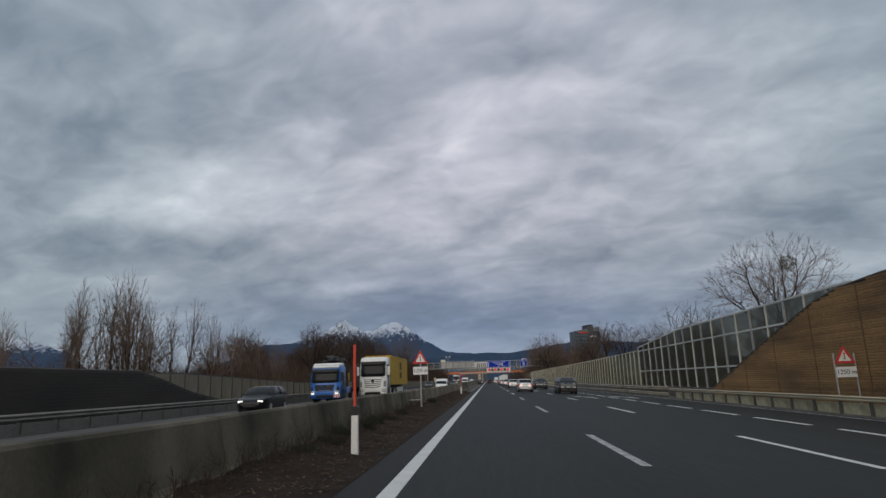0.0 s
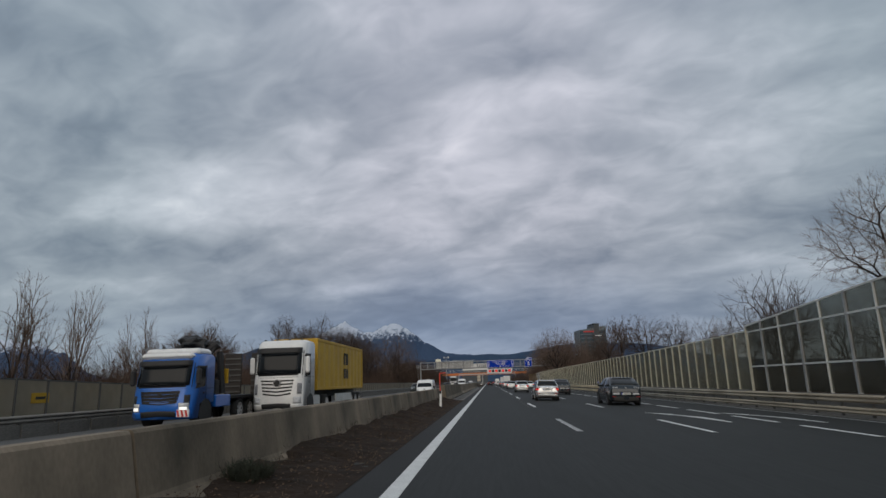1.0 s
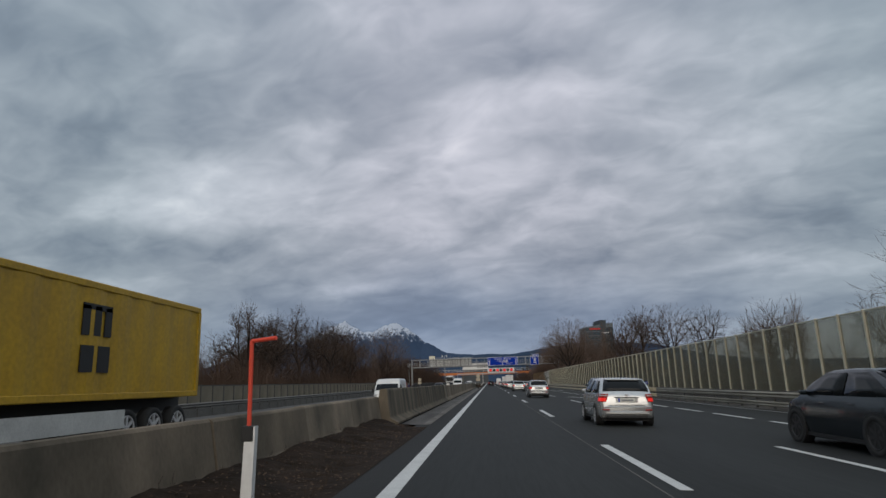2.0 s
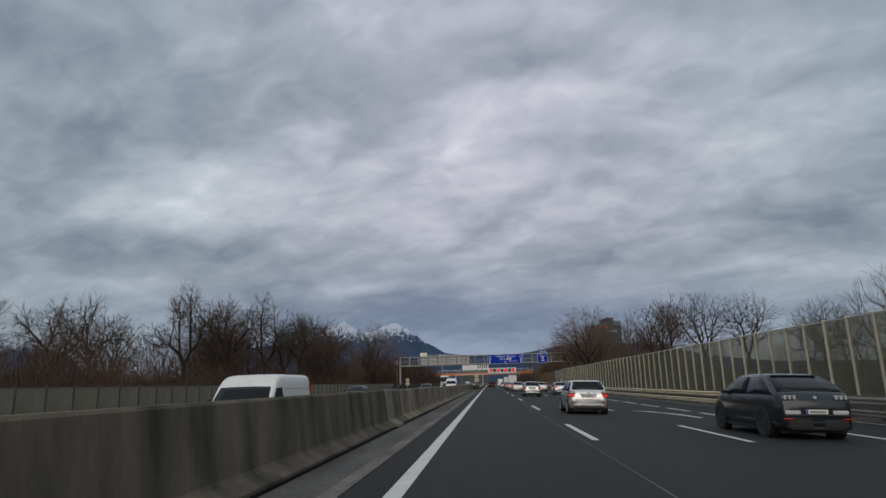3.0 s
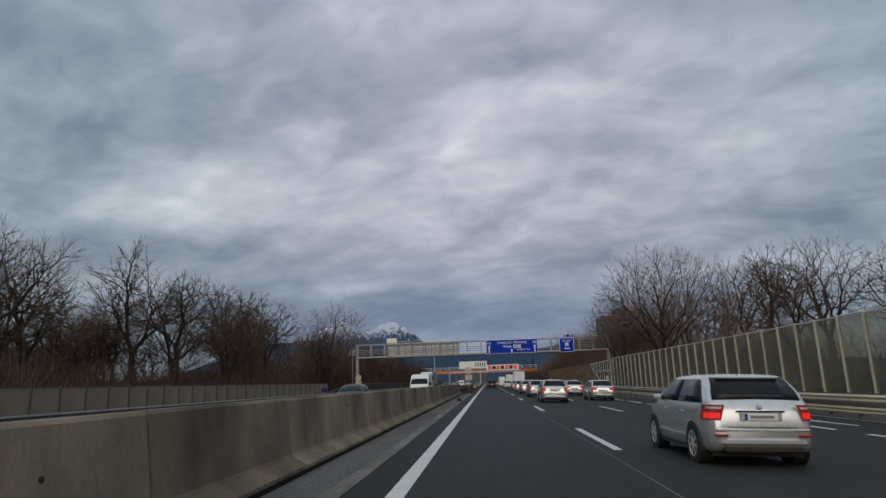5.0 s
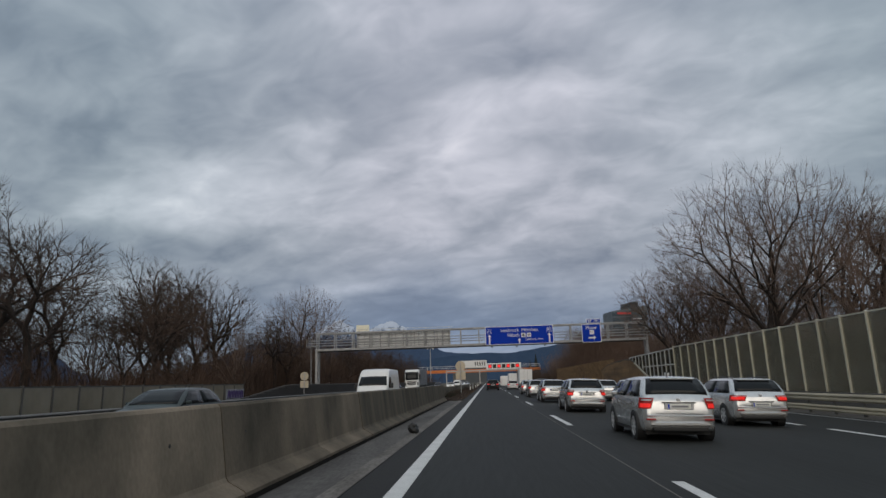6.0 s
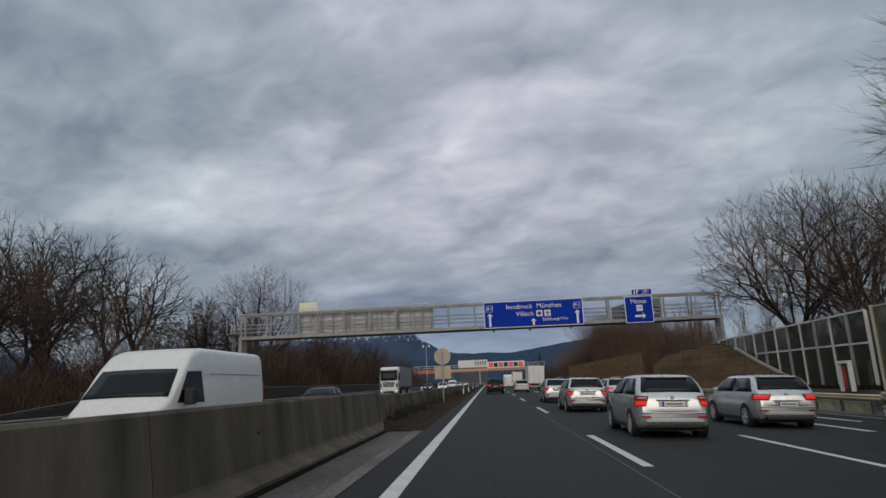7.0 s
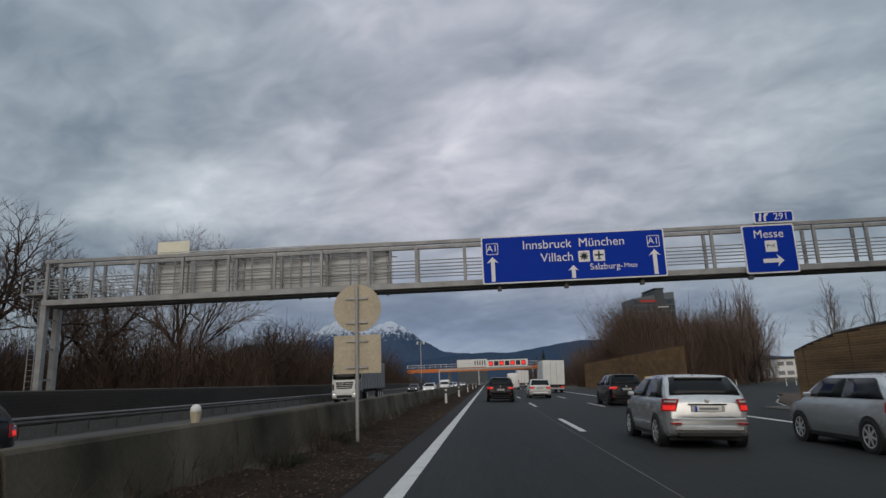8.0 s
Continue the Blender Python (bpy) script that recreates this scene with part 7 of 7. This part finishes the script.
def warning_sign(label, at, side, pole_h, plate=True, poles=((0.0, 0.0),), lift=0.0):
    """Red-edged triangle with a small traffic light on it, above a distance plate."""
    ob = thing("warning_sign", label, "road sign", at)
    z = pole_h
    part("border", flat(triangle(side), 0.02), SIGN_RED, ob).matrix_basis = pose(0, 0, z)
    s = side * 0.62
    part("field", flat(triangle(s), 0.008), SIGN_WHITE, ob).matrix_basis = pose(0, -0.010, z + (side - s) * 0.29)
    for k, m in enumerate((SIGN_RED, YELLOW, mat("signal_green", (0.02, 0.22, 0.12), 0.5, vary=0.05, bump=0))):
        bm = bmesh.new()
        rod(bm, (0, 0, 0), (0, 0.006, 0), side * 0.052, 14)
        part("lamp_symbol", bm, m, ob).matrix_basis = pose(0, -0.018, z + side * (0.47 - 0.115 * k))
    pw, ph = side * 0.96, side * 0.50
    part("distance_plate", boxes(((-pw / 2, -0.012, z - 0.14 - ph), (pw / 2, 0.012, z - 0.14)), bevel=0.006), SIGN_WHITE, ob)
    writing("1250 m", ph * 0.62, ob, Matrix.Translation((0, -0.017, z - 0.14 - ph / 2)) @ FACE, BLACK)
    for px, _ in poles:
        bm = bmesh.new()
        rod(bm, (px, 0.05, -0.25), (px, 0.05, z + side * 0.5), 0.032, 10)
        part("pole", bm, STEEL, ob)
    part("clamp", boxes(((-0.08, 0.012, z + side * 0.2), (0.08, 0.085, z + side * 0.25)), ((-0.08, 0.012, z - 0.14 - ph * 0.5), (0.08, 0.085, z - 0.10 - ph * 0.5))), STEEL, ob)
    return ob


warning_sign("red triangular traffic light warning sign with distance plate", (-1.66, 27.0, road_z(-1.66)), 0.66, 2.02)
bracket = thing("sign_bracket", "steel bracket holding the sign pole to the barrier", "bracket", (-1.66, 27.06, 0.55))
part("arm", boxes(((-0.62, -0.02, -0.02), (0.02, 0.02, 0.02))), STEEL, bracket)
warning_sign("red triangular traffic light warning sign before the timber wall", (15.62, 26.2, road_z(15.6) + 0.05), 0.82, 1.98, poles=((-0.40, 0), (0.40, 0)))


def marker_post(x, y, stick, hooked=False):
    ob = thing("marker_post", "white roadside marker post with a tall red snow stick", "marker post", on_road(x, y), random.uniform(-6, 6))
    bm = bmesh.new()
    outline(bm, [(-0.06, -0.2), (0.06, -0.2), (0.055, 0.86), (-0.055, 0.82)], 0.10)
    part("post", bm, WHITE, ob).matrix_basis = pose(0, -0.05, 0, 0, random.uniform(-3, 3), 0)
    part("band", boxes(((-0.062, -0.056, 0.70), (0.062, 0.056, 0.86)), bevel=0.006), BLACK, ob)
    bm = bmesh.new()
    rod(bm, (0, 0, 0.80), (0, 0, stick), 0.024, 8)
    if hooked:
        rod(bm, (0, 0, stick), (0.3, -0.1, stick + 0.02), 0.022, 8)
    part("snow_stick", bm, RED_STICK, ob)
    return ob


marker_post(-1.17, 11.2, 1.95)
marker_post(-1.30, 58.8, 1.75, True)


def exit_post(x, y):
    ob = thing("delineator_post", "short white delineator post at the edge of the exit", "marker post", (x, y, exit_z(x) - 0.05), group="delineator posts along the exit")
    part("shaft", boxes(((-0.06, -0.05, 0), (0.06, 0.05, 1.0)), bevel=0.02), WHITE, ob)
    part("band", boxes(((-0.064, -0.054, 0.70), (0.064, 0.054, 0.86)), bevel=0.01), BLACK, ob)
    return ob


for x, y in ((31.0, 308), (33.5, 311), (38.2, 311), (39.0, 309), (42.5, 300.5), (45, 303)):
    exit_post(x, y)
for y in (246, 262, 285, 310, 335):
    ob = thing("marker_post", "short white roadside marker post on the soil strip", "marker post", on_road(-1.25, y))
    part("post", boxes(((-0.06, -0.05, -0.2), (0.06, 0.05, 0.90)), bevel=0.01), WHITE, ob)
    part("band", boxes(((-0.063, -0.053, 0.66), (0.063, 0.053, 0.80))), BLACK, ob)


def sign_backs(label, at, size, z_top, gap):
    """Two sheet-metal signs seen from behind on one pole."""
    ob = thing("sign_from_behind", label, "road sign", at)
    r = size / 2
    pts = [(r * math.cos(radians(a)), z_top - r + r * math.sin(radians(a))) for a in range(0, 360, 15)]
    part("round_sign", flat(pts, 0.02), SIGN_BACK, ob)
    z1 = z_top - size - gap
    part("square_sign", boxes(((-r * 0.98, 0, z1 - size * 0.78), (r * 0.98, 0.02, z1)), bevel=0.006), SIGN_BACK, ob)
    bm = bmesh.new()
    rod(bm, (0, -0.05, -0.3), (0, -0.05, z_top - 0.03), 0.038, 10)
    part("pole", bm, STEEL, ob)
    for z in (z_top - size * 0.3, z_top - size * 0.8, z1 - size * 0.12, z1 - size * 0.65):
        part("clamp", boxes(((-r * 0.45, -0.04, z - 0.02), (r * 0.45, -0.003, z + 0.02))), STEEL, ob)
    return ob


sign_backs("cream backs of a round and a square sign on one pole", on_road(-1.6, 223.4), 1.05, 3.42, 0.06)
sign_backs("weathered backs of two signs beyond the oncoming lanes", (-17.2, 219.5, -0.2), 0.85, 3.0, 0.05)
dome = thing("barrier_lamp", "small white warning lamp on the barrier top", "lamp", (-2.36, 217.6, 0.93))
bm = bmesh.new()
bmesh.ops.create_uvsphere(bm, u_segments=14, v_segments=8, radius=0.065, matrix=Matrix.Translation((0, 0, 0.15)))
part("lens", bm, WHITE, dome, "", True)
bm = bmesh.new()
rod(bm, (0, 0, 0), (0, 0, 0.13), 0.05, 10, 0.07)
part("base", bm, SIGN_BACK, dome)
plate = thing("location_plate", "small blue plate fixed to the noise wall", "sign", (16.228, 113.2, 0.72))
part("sheet", boxes(((-0.02, -0.45, -0.12), (0.0, 0.45, 0.12)), bevel=0.004), SIGN_BLUE, plate)
part("mark", boxes(((-0.026, -0.30, -0.04), (-0.021, 0.30, 0.04))), SIGN_WHITE, plate)
def face_x(z):
    """The barrier's face at a height."""
    return -2.02 + 0.10 * (1.085 - z) / 0.795


for y, z in ((81.5, 0.85), (102.9, 0.83), (122.2, 0.93), (145, 0.85), (186, 0.85)):
    pocket = thing("lifting_pocket", "dark lifting pocket in the concrete barrier", "barrier pocket", (face_x(z) + (0.04 if y < 97 else 0.0), y, z))
    # black block, a little proud, paints the shade inside the pocket
    part("recess_shade", boxes(((-0.05, -0.12, -0.05), (0.010, 0.12, 0.045)), bevel=0.008), BLACK, pocket)
    part("worn_edge", boxes(((-0.05, -0.16, 0.048), (0.006, 0.16, 0.062)), bevel=0.004), CONCRETE_NEW, pocket)
for y, z in ((96.4, 0.90), (109.62, 0.70), (111.84, 0.71), (163.56, 0.76), (165.5, 0.75), (122.45, 0.70), (124.4, 0.70), (135.4, 0.72), (175.0, 0.78), (181.0, 0.74), (192.5, 0.72)):
    hole = thing("bolt_hole", "small dark hole in the face of the concrete barrier", "barrier pocket", (face_x(z) + (0.04 if y < 97 else 0.0), y, z))
    # black plug gives the hole's inner shade as colour
    bm = bmesh.new()
    rod(bm, (-0.06, 0, 0), (0.012, 0, 0), 0.022, 10)
    part("bore_shade", bm, BLACK, hole)
graffiti = thing("graffiti", "dark painted scrawl on a pale wall panel", "graffiti", (-18.28, 205.0, 0.9))
part("pale_panel", boxes(((0, -1.9, -0.36), (0.015, 1.5, 0.42))), mat("pale_patch", (0.34, 0.34, 0.36), 0.7, vary=0.3, scale=2, fine=12, bump=0), graffiti)
def debris(at):
    """A crumpled dark clump."""
    ob = thing("debris", "dark crumpled clump of debris lying on the gutter edge", "debris", at)
    bm = bmesh.new()
    bmesh.ops.create_icosphere(bm, subdivisions=3, radius=0.14)
    for v in bm.verts:
        v.co *= 1 + 0.55 * noise.noise(v.co * 9)
        v.co.z = max(v.co.z * 0.95, -0.12) + 0.12
    part("clump", bm, BLACK, ob)
    return ob


yellow = thing("yellow_plate", "small yellow plate fixed behind the low noise wall", "sign", (-18.431, 52.4, 1.22))
part("sheet", boxes(((0.0, -0.55, -0.22), (0.025, 0.55, 0.22)), bevel=0.006), YELLOW, yellow)
part("mark", boxes(((0.026, -0.3, -0.06), (0.03, 0.3, 0.06))), TRIM, yellow)
debris((-0.78, 173.8, road_z(-0.78) + 0.01))
SCRAWL = plain("graffiti_ink", (0.05, 0.03, 0.12), 0.7)
for k in range(6):
    bm = bmesh.new()
    rod(bm, (0.03, -1.6 + 0.5 * k, -0.26), (0.03, -1.48 + 0.5 * k, 0.30), 0.07, 6)
    rod(bm, (0.03, -1.48 + 0.5 * k, 0.30), (0.03, -1.25 + 0.5 * k, 0.18), 0.07, 6)
    rod(bm, (0.03, -1.25 + 0.5 * k, 0.18), (0.03, -1.22 + 0.5 * k, -0.24), 0.06, 6)
    part("scrawl", bm, SCRAWL, graffiti)


def lane_arrow(x, y, bend):
    """A painted lane arrow, about seven metres long, bent towards the side."""
    ob = thing("lane_arrow", "white bent merge arrow painted on the asphalt", "road marking", (x, y, road_z(x) + 0.004), kind="structure")
    ob.matrix_basis = pose(x, y, road_z(x) + 0.005, 0, math.degrees(math.atan(-SLOPE)), 0)
    pts = [(0.0, 0.0), (0.16, 0.0), (0.16, 3.2), (0.16 + bend * 0.9, 4.6), (0.16 + bend * 0.9 + 0.25, 4.3), (bend * 1.25, 6.4), (bend * 0.35, 5.2), (bend * 0.55, 4.95), (0.0, 3.6)]
    bm = bmesh.new()
    f = bm.faces.new([bm.verts.new((px, py, 0)) for px, py in pts])
    r = bmesh.ops.extrude_face_region(bm, geom=[f])
    bmesh.ops.translate(bm, vec=(0, 0, -0.02), verts=[v for v in r["geom"] if isinstance(v, bmesh.types.BMVert)])
    bmesh.ops.recalc_face_normals(bm, faces=bm.faces)
    part("arrow", bm, PAINT, ob)
    return ob


for x, y in ((12.55, 48.6), (9.35, 48.4), (12.6, 152.0), (9.5, 104.4), (12.9, 205.0)):
    lane_arrow(x, y, -1.0)

# ---- beyond the gantry ----
chevron = thing("chevron_board", "yellow and black chevron board at the exit", "road sign", (25.5, 306, ground_z(25)))
part("board", boxes(((-0.9, 0, 0.6), (0.9, 0.04, 2.0)), bevel=0.01), YELLOW, chevron)
for k in range(2):
    part("chevron", flat([(-0.7 + 0.8 * k, 0.8), (-0.4 + 0.8 * k, 0.8), (0.0 + 0.8 * k, 1.3), (-0.4 + 0.8 * k, 1.8), (-0.7 + 0.8 * k, 1.8), (-0.3 + 0.8 * k, 1.3)], 0.01), BLACK, chevron).matrix_basis = pose(0, -0.013, 0)
part("stand", boxes(((-0.7, 0.05, -0.2), (-0.6, 0.12, 1.9)), ((0.6, 0.05, -0.2), (0.7, 0.12, 1.9))), STEEL, chevron)


def slanted_wall(label, a, b, ha, hb, z0=-1.0, board=0.15):
    """Timber wall between two points of the plan."""
    ob = thing("timber_noise_wall", label, "noise wall", (*a, 0), kind="structure")
    d = Vector((b[0] - a[0], b[1] - a[1]))
    turn = math.degrees(math.atan2(d.y, d.x))
    n = int((max(ha, hb) - z0) / board)
    for k in range(n):
        z = z0 + k * board
        u0 = 0 if ha >= hb or z + board <= ha else (z + board - ha) / (hb - ha)
        u1 = 1 if hb >= ha or z + board <= hb else (z + board - ha) / (hb - ha)
        p = part("board", boxes(((d.length * u0, -0.06, z + 0.02), (d.length * u1, 0.06, z + board - 0.02)), bevel=0.02), WOOD_AGED, ob)
        p.matrix_basis = pose(0, 0, 0, 0, 0, turn)
    bm = bmesh.new()
    outline(bm, [(0, z0), (d.length, z0), (d.length, hb - 0.02), (0, ha - 0.02)], 0.06, "y")
    back = part("backing", bm, WOOD_STAIN, ob)
    back.matrix_basis = pose(0, 0, 0, 0, 0, turn)
    return ob


slanted_wall("brown timber noise wall beyond the exit lane", (22.0, 346), (31.2, 307), 4.2, 5.6)
slanted_wall("brown timber noise wall curving along the exit lane", (16.6, 242.4), (24, 247), 2.15, 1.6)


def signal_gantry():
    ob = thing("signal_gantry", "steel gantry with red lane signals over the motorway", "gantry", (0, 485, 0))
    part("beam", boxes(((-20, -0.4, 6.6), (21, 0.4, 7.3)), bevel=0.03), STEEL, ob)
    for x in (-20, -2.6, 21):
        part("leg", boxes(((x - 0.25, -0.25, -1.2), (x + 0.25, 0.25, 6.6))), STEEL, ob)
    part("panel", boxes(((1.0, -0.9, 7.3), (19.0, -0.45, 10.4)), bevel=0.03), SIGN_WHITE, ob)
    red = glow("signal_red", (1.0, 0.012, 0.012), 1.0, 0.1)
    for k in range(7):
        x = 2.9 + 2.37 * k
        h = part("signal_head", boxes(((x - 0.95, -1.05, 7.9), (x + 0.95, -0.9, 9.9)), bevel=0.02), BLACK, ob)
        if k % 2 == 0:
            part("signal", boxes(((x - 0.72, -1.10, 8.2), (x + 0.72, -1.05, 9.6)), bevel=0.02), red, h)
    return ob


signal_gantry()
bridge = thing("girder_bridge", "orange steel girder bridge across the motorway", "bridge", (0, 545, 0))
part("girder", boxes(((-42, -2, 7.0), (34, 2, 8.8)), bevel=0.05), ORANGE, bridge)
for k in range(26):
    part("railing_post", boxes(((-41.5 + 3.0 * k, -2.0, 8.8), (-41.35 + 3.0 * k, -1.9, 11.0))), STEEL_PALE, bridge)
part("railing", boxes(((-42, -2.02, 10.9), (34, -1.95, 11.1)), ((-42, -2.02, 9.8), (34, -1.95, 9.95))), STEEL_PALE, bridge)
for x in (-40, -19, 20, 32):
    part("pier", boxes(((x - 0.8, -1.5, -1.2), (x + 0.8, 1.5, 6.8)), bevel=0.1), CONCRETE_PALE, bridge)
def lamp_mast(x, y, h):
    ob = thing("lamp_mast", "tall grey street lamp mast", "street lamp", (x, y, -1))
    bm = bmesh.new()
    rod(bm, (0, 0, 0), (0, 0, h), 0.30, 8, 0.18)
    part("mast", bm, STEEL, ob)
    part("arm", boxes(((-1.4, -0.05, h - 0.1), (1.4, 0.05, h))), STEEL, ob)
    for x in (-1.55, 1.55):
        part("lamp_head", boxes(((x - 0.4, -0.3, h - 0.9), (x + 0.4, 0.3, h + 0.5)), bevel=0.05), STEEL_PALE, ob)


lamp_mast(-30.5, 510, 22)

def conifer(at, h, seed):
    """A dark spruce: a straight trunk with whorls of drooping twigs."""
    rng = random.Random(seed)
    ob = thing("conifer", "tall dark green spruce beyond the exit", "tree", at)
    bm = bmesh.new()
    rod(bm, (0, 0, 0), (0, 0, h * 0.95), h * 0.016, 7, 0.02)
    part("trunk", bm, BARK, ob)
    segs = []
    for k in range(900):
        z = h * (0.08 + 0.9 * rng.random())
        reach = (h - z) * 0.24 * rng.uniform(0.6, 1.1) + 0.15
        a = rng.uniform(0, 2 * math.pi)
        out = Vector((math.cos(a), math.sin(a), 0))
        p = Vector((0, 0, z)) + out * reach * rng.uniform(0.0, 0.6)
        segs.append((p, p + out * reach * 0.5 + Vector((0, 0, -0.25 * reach)), 0.16, 0.0, 4))
    needles = new("needles", tube_mesh("needles", segs, EVERGREEN))
    needles.parent = ob
    return ob


conifer((33.0, 562, -1), 19, 4)
conifer((29.5, 566, -1), 15, 5)
TOWER_GLASS = mat("tower_glass", (0.060, 0.085, 0.105), 0.12, 0.3, vary=0.2, scale=0.1, fine=1.0, bump=0, tint=(0.035, 0.05, 0.06))
TOWER_WING = mat("tower_wing", (0.115, 0.135, 0.150), 0.4, 0.2, vary=0.15, scale=0.1, fine=1, bump=0)
TOWER_DARK = mat("tower_cladding", (0.045, 0.055, 0.065), 0.5, vary=0.2, scale=0.1, fine=1.0, bump=0)


def tower():
    ob = thing("office_tower", "dark glass office tower with a red band near the top", "building", (85.5, 521, -1), 8)
    ob.scale = (0.855, 0.855, 0.855)
    H, floors = 49.5, 14
    fh = H / floors
    # grey glass wing, dark middle and glass flank, each with its own roof height
    for name, x0, x1, y0, y1, h, m in (("glass_wing", -12.5, 1.0, 0.0, 18, H - 1.0, TOWER_WING), ("dark_core", 1.0, 6.2, -0.6, 19, H + 2.2, TOWER_DARK), ("flank", 6.2, 12.5, -0.2, 17, H + 0.4, TOWER_WING)):
        bm = bmesh.new()
        outline(bm, [(x0, 0), (x1, 0), (x1, h), (x0, h - (2.0 if name == "glass_wing" else 0.4))], y1 - y0, "y")
        body = part(name, bm, m, ob)
        body.matrix_basis = pose(0, y0, 0)
        if name == "dark_core":
            continue
        n = 7 if name == "glass_wing" else 3
        pane = link_mesh("window", boxes(((0.06, -0.10, 0.45), ((x1 - x0 - 0.4) / n - 0.06, 0.02, fh - 0.10))), TOWER_GLASS)
        for f in range(floors - 1):
            for k in range(n):
                shared("window", pane, ob, pose(x0 + 0.2 + k * (x1 - x0 - 0.4) / n, y0, f * fh))
    part("red_band", boxes(((-8.5, -0.35, H - 5.2), (1.0, -0.12, H - 3.9))), SIGN_RED, ob, "red band")
    part("ledge", boxes(((2.0, -1.0, H - 8.6), (8.5, -0.62, H - 8.0))), WHITE, ob, "pale ledge")
    part("roof_edge", boxes(((0.6, -1.0, H + 2.2), (6.6, 18.6, H + 2.9)), bevel=0.1), TOWER_DARK, ob)
    return ob

tower()


def long_building(label, at, w, h, d, cols, rows, wall):
    ob = thing("building", label, "building", at)
    part("wall", boxes(((0, 0, 0), (w, d, h)), bevel=0.05), wall, ob)
    part("roof", boxes(((-0.3, -0.3, h), (w + 0.3, d + 0.3, h + h * 0.03 + 0.2))), CAP, ob)
    for r in range(rows):
        for c in range(cols):
            x, z = w * (c + 0.12) / cols, h * (r + 0.3) / rows
            part("window", boxes(((x, -0.06, z), (x + w * 0.76 / cols, 0.02, z + h * 0.42 / rows))), CURTAIN, ob)
    return ob


office = thing("building", "distant dark building with a white lettered band under its roof", "building", (-40, 1080, -1))
part("wall", boxes(((0, 0, 0), (41, 20, 22.5)), bevel=0.05), TOWER_DARK, office)
part("white_band", boxes(((-0.5, -0.5, 22.5), (41.5, 20, 33)), bevel=0.05), WHITE, office)
for k in range(5):
    part("letter_bar", boxes(((24 + 3.4 * k, -0.7, 25), (25.6 + 3.4 * k, -0.5, 31))), BLACK, office)
long_building("low white building behind the trees", (93, 416, -1), 14, 5.8, 10, 5, 2, WHITE)
